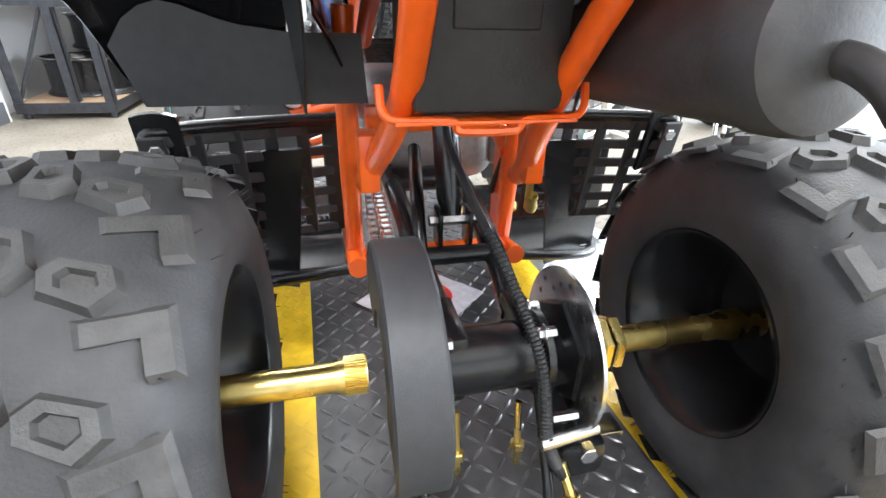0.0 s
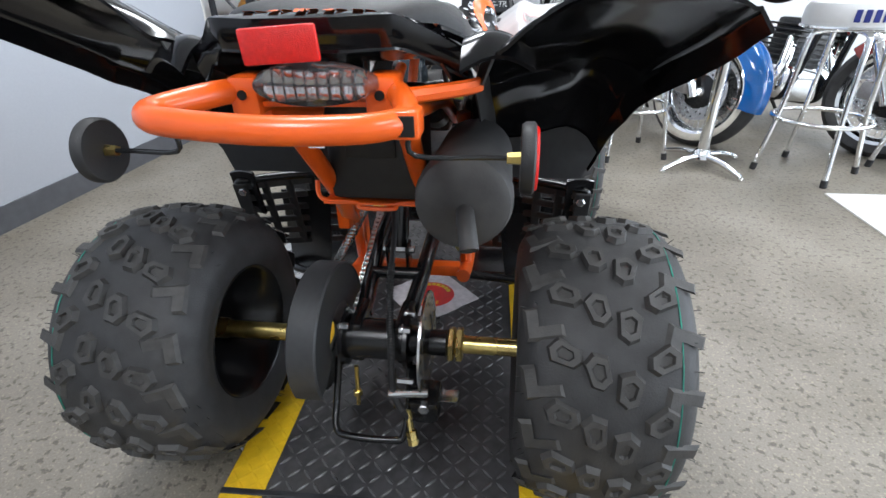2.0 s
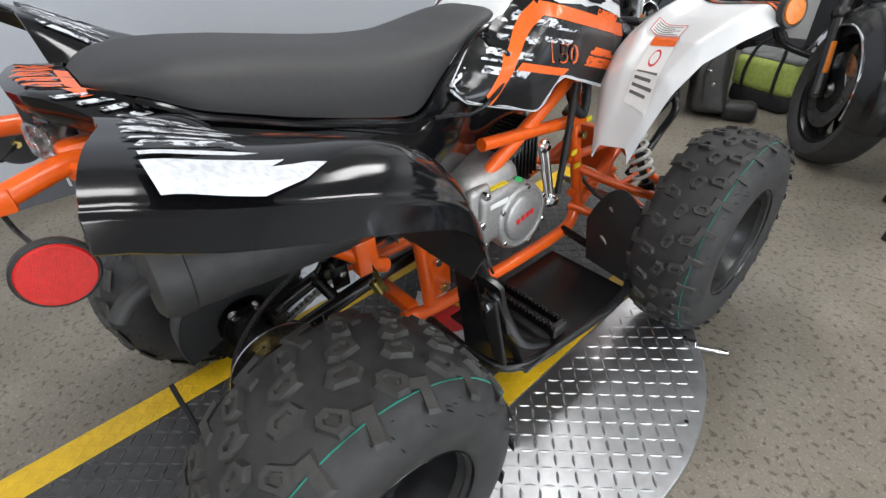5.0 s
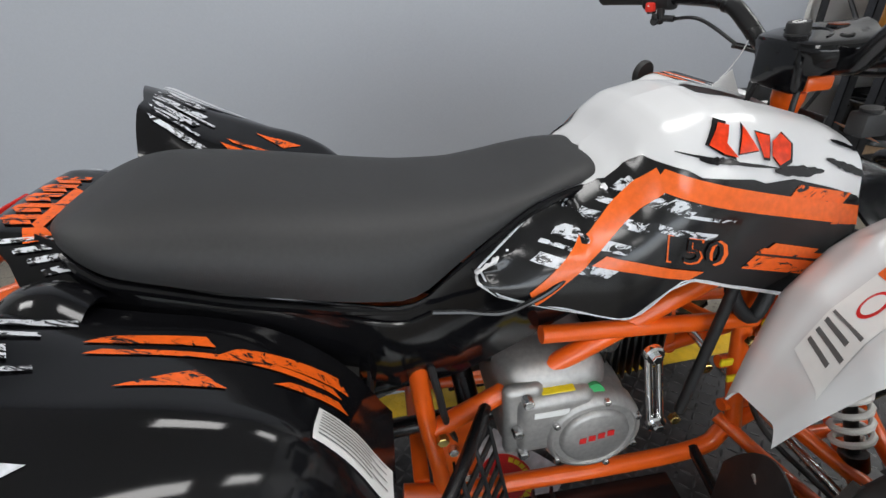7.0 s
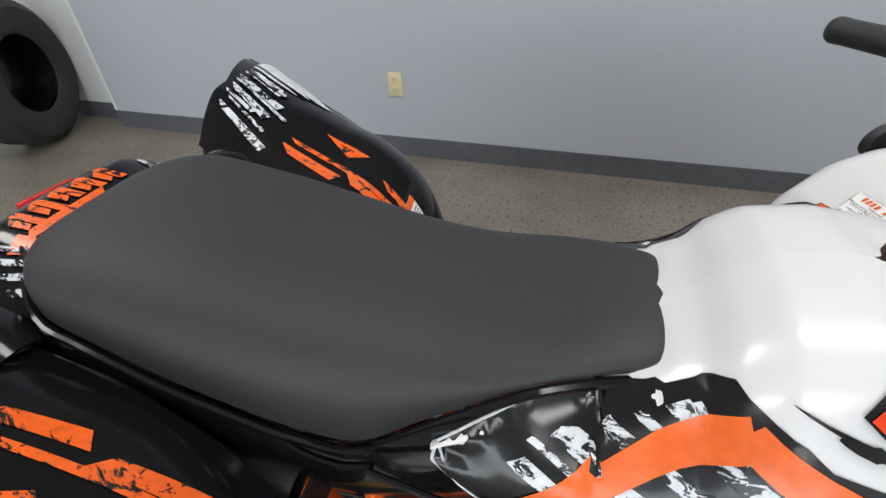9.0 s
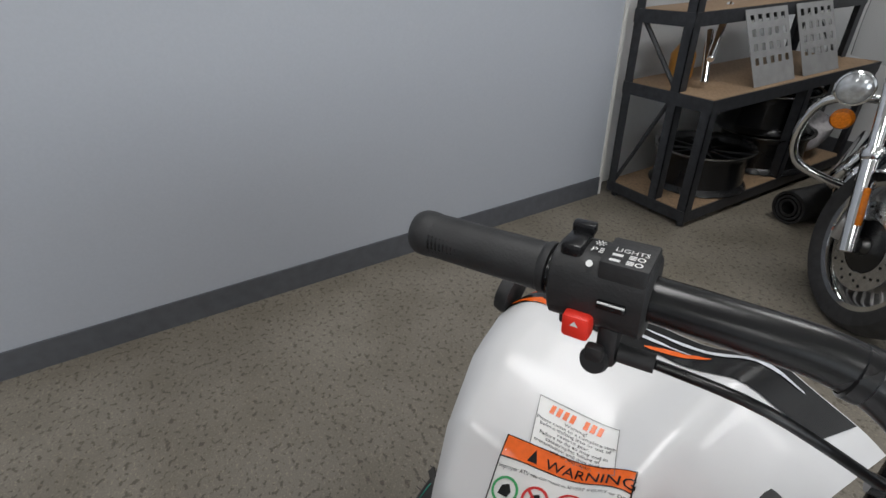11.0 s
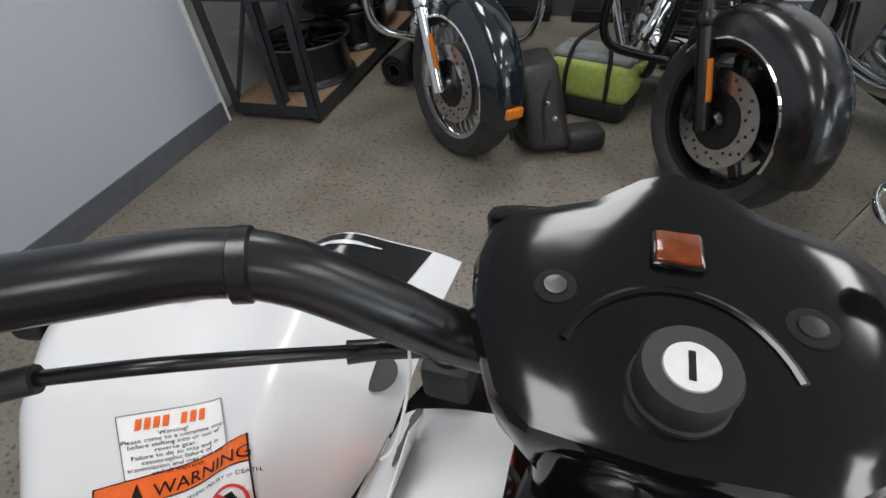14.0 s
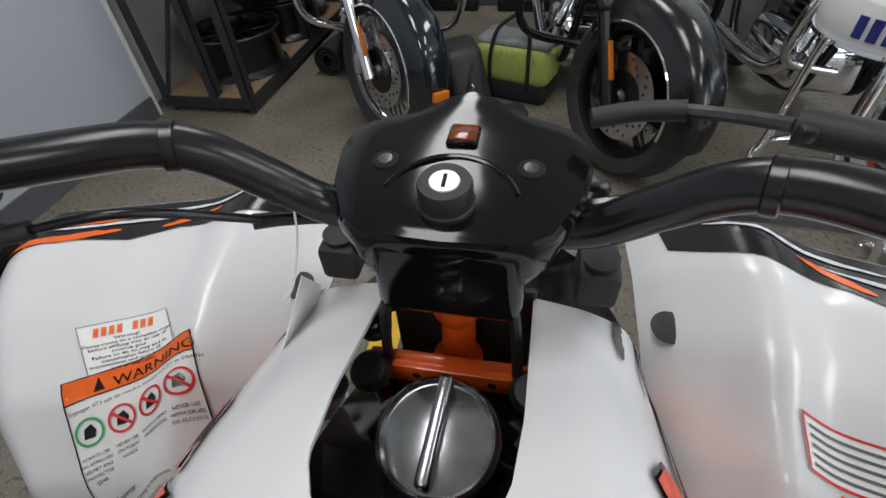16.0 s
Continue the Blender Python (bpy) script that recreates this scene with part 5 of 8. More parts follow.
def rear_fender(s):
    bm = bmesh.new()
    flip = Matrix.Diagonal((s, 1, 1, 1))
    sheet(bm, lambda u, v: fender_at(u, v, s), 56, 40, 0.004)
    bmesh.ops.recalc_face_normals(bm, faces=bm.faces)
    fen = part("rear_fender", bm, GLOSS_BLACK, quad, "gloss black rear fender with white and orange graphics", smooth=60)
    bm = bmesh.new()

    def front_wall(u, v):
        top = fender_plan(0.372, 0.110 + 0.28 * v, s) + Vector((0, -0.004, -0.004))
        top.x = s * (0.110 + 0.28 * v)
        return top.lerp(Vector((s * (0.105 + 0.26 * v), 0.364, 0.475)), u)
    sheet(bm, front_wall, 10, 14, 0.004)
    sheet(bm, lambda u, v: fender_plan(0.02 + 0.335 * u, 0.185, s) + Vector((-s * 0.012 * v, 0, -0.004 - (0.030 + 0.10 * u * u) * v)), 16, 5, 0.003)
    part("fender_liner", bm, MATT_BLACK, fen, "matt black inner wall of the fender", smooth=60)
    on = lambda y, x, l: fender_pose(y, x, l, s)
    squeeze = lambda shape: [(y if y > 0.15 else 0.15 - (0.15 - y) * 0.55, x) for y, x in shape]
    w = [streak(-0.085, 0.272, 0.085, 0.236, 0.013), streak(-0.070, 0.286, 0.060, 0.262, 0.006), streak(-0.092, 0.300, 0.010, 0.286, 0.008), streak(-0.095, 0.322, 0.050, 0.296, 0.016), streak(-0.10, 0.338, 0.090, 0.306, 0.006), streak(-0.102, 0.350, 0.060, 0.330, 0.014), streak(-0.100, 0.366, 0.030, 0.352, 0.005), streak(-0.100, 0.382, 0.048, 0.366, 0.012)]
    decal("fender_streak", [squeeze(p) for p in w], TORN_WHITE, lambda y, x: on(y, x, 0.0014), fen, fine=0.014, label="torn white streaks")
    w = [[(-0.104, 0.440), (0.02, 0.434), (0.10, 0.414), (0.155, 0.392), (0.13, 0.391), (0.06, 0.400), (0.09, 0.388), (0.0, 0.396), (-0.104, 0.404)], [(-0.10, 0.396), (0.02, 0.386), (0.06, 0.378), (-0.02, 0.382), (-0.10, 0.390)]]
    decal("fender_flash", [squeeze(p) for p in w], WHITE_INK, lambda y, x: on(y, x, 0.0015), fen, fine=0.014, label="broad white flash along the outer edge")
    o = [streak(0.130, 0.262, 0.235, 0.250, 0.017, 0.4), streak(0.138, 0.279, 0.345, 0.262, 0.009, 0.5), streak(0.240, 0.263, 0.350, 0.248, 0.018, 0.3), streak(0.18, 0.322, 0.262, 0.314, 0.022, 0.7), streak(0.292, 0.290, 0.352, 0.282, 0.012, 0.4)]
    decal("fender_stripe", o, TORN_ORANGE, lambda y, x: on(y, x, 0.0014), fen, fine=0.014, label="torn orange streaks")
    # sticker on the front slope
    lab = lambda a, b, l: on(0.333 + 0.056 * b, 0.245 + 0.060 * a, l)
    if s < 0:
        decal("fender_label", [[(0, 0), (1, 0), (1, 1), (0, 1)]], PAPER, lambda a, b: lab(a, b, 0.0016), fen, fine=0.15, label="white sticker with orange bands")
        decal("label_band", [[(0, 0), (1, 0), (1, 0.14), (0, 0.14)], [(0, 0.52), (1, 0.52), (1, 0.66), (0, 0.66)]], ORANGE_INK, lambda a, b: lab(a, b, 0.0022), fen, fine=0.15)
        decal("label_line", [[(0.55 - 0.1 * (k % 2), 0.2 + 0.06 * k), (0.95, 0.2 + 0.06 * k), (0.95, 0.225 + 0.06 * k), (0.55 - 0.1 * (k % 2), 0.225 + 0.06 * k)] for k in range(5)] + [[(0.08, 0.72 + 0.06 * k), (0.9 - 0.12 * (k % 2), 0.72 + 0.06 * k), (0.9 - 0.12 * (k % 2), 0.745 + 0.06 * k), (0.08, 0.745 + 0.06 * k)] for k in range(4)], GREY_INK, lambda a, b: lab(a, b, 0.0022), fen, fine=0.15)
        decal("sign_ring", [[(0.26 + 0.13 * math.cos(k * math.tau / 20), 0.33 + 0.13 * math.sin(k * math.tau / 20)) for k in range(20)]], RED_INK, lambda a, b: lab(a, b, 0.0022), fen, fine=0.15)
        decal("sign_shape", [[(0.26 + 0.09 * math.cos(k * math.tau / 20), 0.33 + 0.09 * math.sin(k * math.tau / 20)) for k in range(20)]], PAPER, lambda a, b: lab(a, b, 0.0027), fen, fine=0.15)
    else:
        lab = lambda a, b, l: on(0.330 + 0.058 * b, 0.300 + 0.045 * a, l)
        decal("fender_label", [[(0, 0), (1, 0), (1, 1), (0, 1)]], PAPER, lambda a, b: lab(a, b, 0.0016), fen, fine=0.15, label="white sticker with fine lines")
        decal("label_line", [[(0.1 + 0.1 * k, 0.06), (0.1 + 0.1 * k, 0.9 - 0.2 * (k % 2)), (0.13 + 0.1 * k, 0.9 - 0.2 * (k % 2)), (0.13 + 0.1 * k, 0.06)] for k in range(8)], GREY_INK, lambda a, b: lab(a, b, 0.0022), fen, fine=0.15)
    return fen


rear_fender(1)
rear_fender(-1)

# tail panel behind the seat: a flat shield with bevelled rear corners
TAIL_EDGE = ((-1.0, 0.030), (-0.80, 0.005), (-0.58, -0.038), (-0.30, -0.050), (0.0, -0.053), (0.30, -0.050), (0.58, -0.038), (0.80, 0.005), (1.0, 0.030))


def tail_at(u, v):
    s = (v - 0.5) * 2
    y0 = lerp(TAIL_EDGE, s)
    y = y0 + (0.13 - y0) * u
    half = lerp([(-0.06, 0.165), (0.05, 0.172), (0.13, 0.168)], y)
    z = lerp([(-0.06, 0.792), (-0.03, 0.799), (0.04, 0.782), (0.13, 0.755)], y) - 0.028 * max(0, abs(s) - 0.55) ** 1.4 / 0.33 - 0.006 * s * s
    return Vector((s * half, y, z))


bm = bmesh.new()
sheet(bm, tail_at, 20, 40, 0.004)
sheet(bm, lambda u, v: tail_at(0, v) + Vector((0, 0.012 * u ** 2, -0.032 * u)), 5, 40, 0.003)
sheet(bm, lambda u, v: tail_at(0, v) + Vector((0, 0.012 + 0.20 * u, -0.032 - 0.035 * u)), 6, 40, 0.003)
tailp = part("tail_panel", bm, GLOSS_BLACK, quad, "gloss black tail panel with printed shapes", smooth=50)
for s in (-1, 1):
    bm = bmesh.new()
    lobe = lambda u, v: Vector((s * (0.165 + 0.085 * u), -0.010 + 0.12 * v + 0.05 * u * (1 - v), 0.764 - 0.020 * u + 0.016 * math.sin(math.pi * u) - 0.028 * (2 * v - 1) ** 2 * (1 - 0.5 * u)))
    sheet(bm, lobe, 10, 12, 0.006)
    part("tail_lobe", bm, GLOSS_BLACK, tailp, smooth=60)


def tail_map(x, y, l=0.0012):
    half = lerp([(-0.06, 0.165), (0.05, 0.172), (0.13, 0.168)], y)
    s = min(max(x / half, -1), 1)
    y0 = lerp(TAIL_EDGE, s)
    return tail_at(min(max((y - y0) / (0.13 - y0), 0), 1), s / 2 + 0.5) + Vector((0, 0, l + 0.001))


# maker's mark as five plain slanted shapes, streaks at both ends
mark = []
for k in range(5):
    x, y = -0.062 + 0.030 * k, -0.040 + 0.004 * abs(k - 2)
    mark += [[(x, y), (x + 0.011, y), (x + 0.004, y + 0.040), (x - 0.007, y + 0.040)], [(x + 0.012, y + 0.004), (x + 0.022, y + 0.012), (x + 0.017, y + 0.036), (x + 0.008, y + 0.030)]]
decal("tail_mark", mark + [[(-0.03, 0.004), (0.075, 0.004), (0.090, 0.018), (-0.02, 0.018)], [(0.085, 0.0), (0.112, 0.012), (0.10, 0.04), (0.08, 0.02)]], TORN_ORANGE, tail_map, tailp)
decal("tail_streak", [[(sx * (0.108 + 0.012 * k), -0.015 + 0.018 * k), (sx * (0.114 + 0.012 * k), -0.010 + 0.018 * k), (sx * (0.10 + 0.011 * k), 0.05 + 0.012 * k), (sx * (0.094 + 0.010 * k), 0.044 + 0.012 * k)] for k in range(4) for sx in (1, -1)], TORN_WHITE, tail_map, tailp)

# ---- front fenders ----
def wing_at(a, b, lift=0.0):
    """Right front fender: a from the low rear tip over the crest to the nose, b from the tank outwards."""
    y = lerp([(0, 0.852), (0.12, 0.874), (0.3, 0.914), (0.5, 0.970), (0.7, 1.045), (0.85, 1.115), (1, 1.19)], a)
    z = lerp([(0, 0.518), (0.12, 0.580), (0.3, 0.654), (0.5, 0.702), (0.7, 0.732), (0.85, 0.745), (1, 0.738)], a)
    inner = lerp([(0, 0.236), (0.3, 0.186), (0.6, 0.158), (1, 0.15)], a)
    outer = lerp([(0, 0.322), (0.15, 0.346), (0.5, 0.396), (0.75, 0.445), (0.9, 0.470), (1, 0.475)], a)
    x = inner + (outer - inner) * b
    lip = 0.035 * max(0, (b - 0.86) / 0.14) ** 2
    dip = 0.030 * max(0, 1 - b / 0.22) ** 2 - 0.020 * math.exp(-((b - 0.30) / 0.10) ** 2) * min(1, a * 2)
    shear = 0.150 * (b - 0.3) * a
    return Vector((x, y - shear * 0.9 + 0.02 * (1 - b) * a, z + 0.012 * b + 0.034 * b * a - lip - dip + lift))


def wing_place(a, b, lift):
    p = wing_at(a, b)
    n = (wing_at(a, min(1, b + 0.03)) - wing_at(a, max(0, b - 0.03))).cross(wing_at(min(1, a + 0.03), b) - wing_at(max(0, a - 0.03), b)).normalized()
    return p + n * (lift if n.z > 0 else -lift)


def wing_plan(x, y, lift, s):
    """A place on the front fender over the plan point (x, y), x measured outwards."""
    lo, hi = 0.0, 1.0
    for _ in range(26):
        a = (lo + hi) / 2
        inner = lerp([(0, 0.236), (0.3, 0.186), (0.6, 0.158), (1, 0.15)], a)
        outer = lerp([(0, 0.322), (0.15, 0.346), (0.5, 0.396), (0.75, 0.445), (0.9, 0.470), (1, 0.475)], a)
        b = min(max((x - inner) / (outer - inner), 0), 1)
        if wing_at(a, b).y < y:
            lo = a
        else:
            hi = a
    return Matrix.Diagonal((s, 1, 1, 1)) @ wing_place(a, b, lift)


def label_plan(s, corner, across, down):
    """Maps a label's own coordinates onto the fender by its corner and two sides in plan."""
    return lambda u, v, lift: wing_plan(corner[0] + across[0] * u + down[0] * v, corner[1] + across[1] * u + down[1] * v, lift, s)


def warning_label(fen, f):
    """Large warning label: heading, four round signs and lines of small print."""
    decal("warning_label", [[(0, 0), (1, 0), (1, 1), (0, 1)]], PAPER, lambda a, b: f(a, b, 0.0012), fen, fine=0.08, label="white warning label with an orange heading")
    decal("label_head", [[(0, 0), (1, 0), (1, 0.125), (0, 0.125)]], ORANGE_INK, lambda a, b: f(a, b, 0.0018), fen, fine=0.08)
    edge = [[(0, 0), (1, 0), (1, 0.005), (0, 0.005)], [(0, 0.122), (1, 0.122), (1, 0.128), (0, 0.128)], [(0, 0), (0.010, 0), (0.010, 1), (0, 1)], [(0.990, 0), (1, 0), (1, 1), (0.990, 1)]]
    edge += [[(0.22, 0.105), (0.26, 0.025), (0.30, 0.105)]]
    decal("label_edge", edge, BLACK_INK, lambda a, b: f(a, b, 0.0023), fen, fine=0.08)
    bm = bmesh.new()
    W = 0.62
    def words(text, size, x, y, align="LEFT"):
        lettering(bm, text, size, lambda a, b: f(x + a, y - b * W, 0.0026), align)
    words("WARNING", 0.135, 0.36, 0.108)
    words("Improper ATV use can result in SEVERE INJURY or DEATH.", 0.042, 0.02, 0.175)
    for k, t in enumerate((("ALWAYS USE", "AN APPROVED", "HELMET AND", "PROTECTIVE", "GEAR"), ("NEVER USE", "ON PUBLIC", "ROADS"), ("NEVER CARRY", "PASSENGERS"), ("NEVER USE", "WITH DRUGS", "OR ALCOHOL"))):
        for j, line in enumerate(t):
            words(line, 0.036, 0.13 + 0.245 * k, 0.395 + 0.030 * j, "CENTER")
    words("NEVER operate:", 0.045, 0.05, 0.60)
    for j, line in enumerate(("- without proper training or instruction.", "- at speeds too fast for your skills or the conditions", "- on public roads: a collision can occur with", "- with a passenger: passengers affect balance", "  and steering and increase risk of losing control.")):
        words(line, 0.037, 0.05, 0.64 + 0.036 * j)
    part("label_words", bm, BLACK_INK, fen, smooth=0, recalc=False)
    bars = [[(0.05, 0.84 + 0.032 * j), (0.86 - 0.11 * (j % 3), 0.84 + 0.032 * j), (0.86 - 0.11 * (j % 3), 0.852 + 0.032 * j), (0.05, 0.852 + 0.032 * j)] for j in range(5)]
    decal("label_line", bars, GREY_INK, lambda a, b: f(a, b, 0.0023), fen, fine=0.1)

    def ring(cx, cy, r0, r1, n=28):
        bmr = bmesh.new()
        vs = [[bmr.verts.new(f(cx + r * math.cos(k * math.tau / n), cy + r * W * math.sin(k * math.tau / n), 0.0024)) for k in range(n)] for r in (r0, r1)]
        for k in range(n):
            bmr.faces.new((vs[0][k], vs[1][k], vs[1][(k + 1) % n], vs[0][(k + 1) % n]))
        return bmr
    for k in range(4):
        cx, cy = 0.13 + 0.245 * k, 0.275
        part("sign_ring", ring(cx, cy, 0.088, 0.108), GREEN_INK if k == 0 else RED_INK, fen, smooth=0, recalc=False)
        blob = [[(cx - 0.05, cy + 0.025), (cx - 0.035, cy - 0.02), (cx + 0.02, cy - 0.035), (cx + 0.05, cy), (cx + 0.03, cy + 0.03)]]
        decal("sign_shape", blob, BLACK_INK, lambda a, b: f(a, b, 0.0021), fen, fine=0.1)
        if k:
            decal("sign_bar", [[(cx - 0.075, cy - 0.036), (cx - 0.060, cy - 0.046), (cx + 0.075, cy + 0.036), (cx + 0.060, cy + 0.046)]], RED_INK, lambda a, b: f(a, b, 0.0027), fen, fine=0.1)


def small_label(fen, f):
    rim = [[(0, 0), (1, 0), (1, 0.012), (0, 0.012)], [(0, 0.985), (1, 0.985), (1, 1), (0, 1)], [(0, 0), (0.008, 0), (0.008, 1), (0, 1)], [(0.992, 0), (1, 0), (1, 1), (0.992, 1)]]
    decal("notice_label", [[(0, 0), (1, 0), (1, 1), (0, 1)]], PAPER, lambda a, b: f(a, b, 0.0012), fen, fine=0.1, label="small white notice label")
    decal("label_edge", rim, GREY_INK, lambda a, b: f(a, b, 0.0018), fen, fine=0.1)
    mark = [[(0.15 + 0.085 * k, 0.27), (0.18 + 0.085 * k, 0.09), (0.235 + 0.085 * k, 0.09), (0.205 + 0.085 * k, 0.27)] for k in range(8) if k != 4]
    decal("maker_mark", mark, ORANGE_INK, lambda a, b: f(a, b, 0.0020), fen, fine=0.1)
    bm = bmesh.new()
    for j, line in enumerate(("Warning!", "Please come to a complete stop", "before shifting into or out of", "reverse gear.", "Failure to do so may end in", "catastrophic failure of", "transmission and may void any", "and all warranty.")):
        lettering(bm, line, 0.075, lambda a, b, j=j: f(0.5 + a, 0.38 + 0.085 * j - b * 1.25, 0.0020), "CENTER")
    part("label_words", bm, BLACK_INK, fen, smooth=0, recalc=False)


def front_fender(s):
    flip = Matrix.Diagonal((s, 1, 1, 1))
    bm = bmesh.new()
    sheet(bm, lambda u, v: flip @ wing_at(u, v), 44, 36, 0.0035)
    fen = part("front_fender", bm, WHITE, quad, "white plastic front fender with warning labels", smooth=60)
    bm = bmesh.new()
    p = wing_plan(0.176, 1.095, 0.0, s)
    lathe(bm, [(0.0, -0.002), (0.014, -0.001), (0.016, 0.003), (0.010, 0.004), (0, 0.004)], axis(p, p + Vector((0, -0.2, 1))), 24)
    part("fixing_plug", bm, MATT_BLACK, fen)
    fp = lambda a, b, l: flip @ wing_place(a, b, l)
    dark = [[(0.90, 0.10), (0.88, 0.34), (0.895, 0.50), (0.865, 0.62), (0.885, 0.80), (0.86, 0.985), (0.995, 0.985), (0.995, 0.08)]]
    decal("nose_field", dark, BLACK_INK, lambda a, b: fp(a, b, 0.0012), fen, fine=0.05, label="torn black print along the nose")
    org = [jagged(0.875, 0.97, 0.90, 0.66, 0.025, 120, 0.3), jagged(0.93, 0.95, 0.95, 0.60, 0.02, 121, 0.3), jagged(0.90, 0.55, 0.94, 0.40, 0.02, 122)]
    decal("nose_stripe", org, ORANGE_INK, lambda a, b: fp(a, b, 0.0018), fen, fine=0.05)
    wht = [jagged(0.92, 0.86, 0.935, 0.45, 0.012, 130), jagged(0.96, 0.60, 0.97, 0.20, 0.014, 131)]
    decal("nose_streak", wht, WHITE_INK, lambda a, b: fp(a, b, 0.0022), fen, fine=0.05)
    if s < 0:
        small_label(fen, label_plan(-1, (0.343, 0.998), (-0.068, 0.035), (-0.026, -0.032)))
        warning_label(fen, label_plan(-1, (0.335, 0.955), (-0.096, 0.060), (-0.060, -0.112)))
    else:
        f = label_plan(1, (0.248, 1.018), (0.075, -0.024), (0.002, -0.036))
        decal("red_label", [[(0, 0), (1, 0), (1, 1), (0, 1)]], PAPER, lambda a, b: f(a, b, 0.0012), fen, fine=0.1, label="white label with a red border")
        decal("label_edge", [[(0, 0), (1, 0), (1, 0.05), (0, 0.05)], [(0, 0.95), (1, 0.95), (1, 1), (0, 1)], [(0, 0), (0.02, 0), (0.02, 1), (0, 1)], [(0.98, 0), (1, 0), (1, 1), (0.98, 1)]], RED_INK, lambda a, b: f(a, b, 0.0018), fen, fine=0.1)
        decal("label_line", [[(0.06, 0.16 + 0.16 * j), (0.90 - 0.2 * (j % 2), 0.16 + 0.16 * j), (0.90 - 0.2 * (j % 2), 0.22 + 0.16 * j), (0.06, 0.22 + 0.16 * j)] for j in range(5)], GREY_INK, lambda a, b: f(a, b, 0.0018), fen, fine=0.1)
        g = label_plan(1, (0.270, 0.972), (0.060, -0.018), (0.004, -0.088))
        decal("age_label", [[(0, 0), (1, 0), (1, 1), (0, 1)]], PAPER, lambda a, b: g(a, b, 0.0012), fen, fine=0.1, label="white label with an orange heading and a red ring")
        decal("label_head", [[(0, 0), (1, 0), (1, 0.2), (0, 0.2)]], ORANGE_INK, lambda a, b: g(a, b, 0.0018), fen, fine=0.1)
        ringed = [[(0.5 + r * math.cos(k * math.tau / 20), 0.42 + r * 0.8 * math.sin(k * math.tau / 20)) for k in range(20)] for r in (0.2,)]
        decal("sign_ring", ringed, RED_INK, lambda a, b: g(a, b, 0.0018), fen, fine=0.1)
        decal("sign_shape", [[(0.5 + 0.15 * math.cos(k * math.tau / 20), 0.42 + 0.12 * math.sin(k * math.tau / 20)) for k in range(20)]], PAPER, lambda a, b: g(a, b, 0.0024), fen, fine=0.1)
        decal("label_line", [[(0.08, 0.66 + 0.07 * j), (0.92 - 0.15 * (j % 2), 0.66 + 0.07 * j), (0.92 - 0.15 * (j % 2), 0.69 + 0.07 * j), (0.08, 0.69 + 0.07 * j)] for j in range(4)], GREY_INK, lambda a, b: g(a, b, 0.0018), fen, fine=0.1)
    # round amber reflector at the outer nose
    q = flip @ wing_at(0.90, 0.985) + Vector((s * 0.004, 0, 0.016))
    m = axis(q, q + Vector((s * 0.85, -0.35, 0.15)))
    bm = bmesh.new()
    lathe(bm, [(0, -0.006), (0.027, -0.006), (0.0295, 0.0), (0.0285, 0.008), (0.0245, 0.008), (0.0235, 0.004)], m, 32)
    ref = part("reflector_body", bm, MATT_BLACK, fen)
    bm = bmesh.new()
    lathe(bm, [(0.024, 0.005), (0.022, 0.010), (0, 0.013)], m, 32)
    part("reflector_lens", bm, LENS_AMBER, ref, "round amber reflector")
    return fen


front_fender(1)
front_fender(-1)
# nose cowl between the front fenders
bm = bmesh.new()
sheet(bm, lambda u, v: Vector(((v - 0.5) * (0.34 - 0.10 * u), 1.06 + 0.26 * u, 0.745 - 0.11 * u - 0.10 * (v - 0.5) ** 2 + 0.03 * math.cos((v - 0.5) * 6))), 16, 20, 0.004)
cowl = part("nose_cowl", bm, GLOSS_BLACK, quad, "gloss black nose cowl", smooth=60)
bm = bmesh.new()
sheet(bm, lambda u, v: Vector((-0.06 + 0.05 * v, 1.18 + 0.05 * u, 0.7615 - 0.028 * u)), 3, 3)
part("cowl_sticker", bm, ORANGE_INK, cowl)
bm = bmesh.new()
sheet(bm, lambda u, v: Vector((-0.115 + 0.03 * v, 1.10 + 0.018 * u, 0.770 - 0.0076 * u - 0.0 * v)), 2, 2, 0.001)
part("yellow_tag", bm, YELLOW_INK, cowl)

BODY = {"seat", "seat_trim", "side_panel", "panel_rib", "tank_cover", "rear_fender", "tail_panel", "rear_reflector", "tail_light", "grab_bar", "light_bracket"}
for ob in list(bpy.data.objects):
    top = ob
    while top.parent is not None and top.parent is not quad:
        top = top.parent
    if ob.type == "MESH" and top.parent is quad and top.name.split(".")[0] in BODY:
        ob.data.transform(Matrix.Translation((0, 0, 0.012)))

# ---- engine ----
bm = bmesh.new()
rbox(bm, (-0.12, 0.555, 0.300), (0.150, 0.735, 0.500), 0.045, 5)
rbox(bm, (-0.10, 0.66, 0.290), (0.145, 0.775, 0.430), 0.040, 5)
eng = part("engine", bm, CAST, quad, "grey cast aluminium engine", smooth=60)
bm = bmesh.new()
me_ = axis((0.140, 0.700, 0.370), (0.240, 0.700, 0.372))
lathe(bm, [(0.082, 0), (0.082, 0.022), (0.076, 0.036), (0.070, 0.038), (0.068, 0.034), (0.058, 0.034), (0.056, 0.040), (0.050, 0.043), (0, 0.044)], me_, 56)
rbox(bm, (0.135, 0.575, 0.340), (0.172, 0.70, 0.465), 0.022, 4)
rbox(bm, (0.135, 0.555, 0.330), (0.160, 0.62, 0.48), 0.015, 3)
cov = part("engine_cover", bm, CAST, eng, "round grey clutch cover", smooth=50)
bm = bmesh.new()
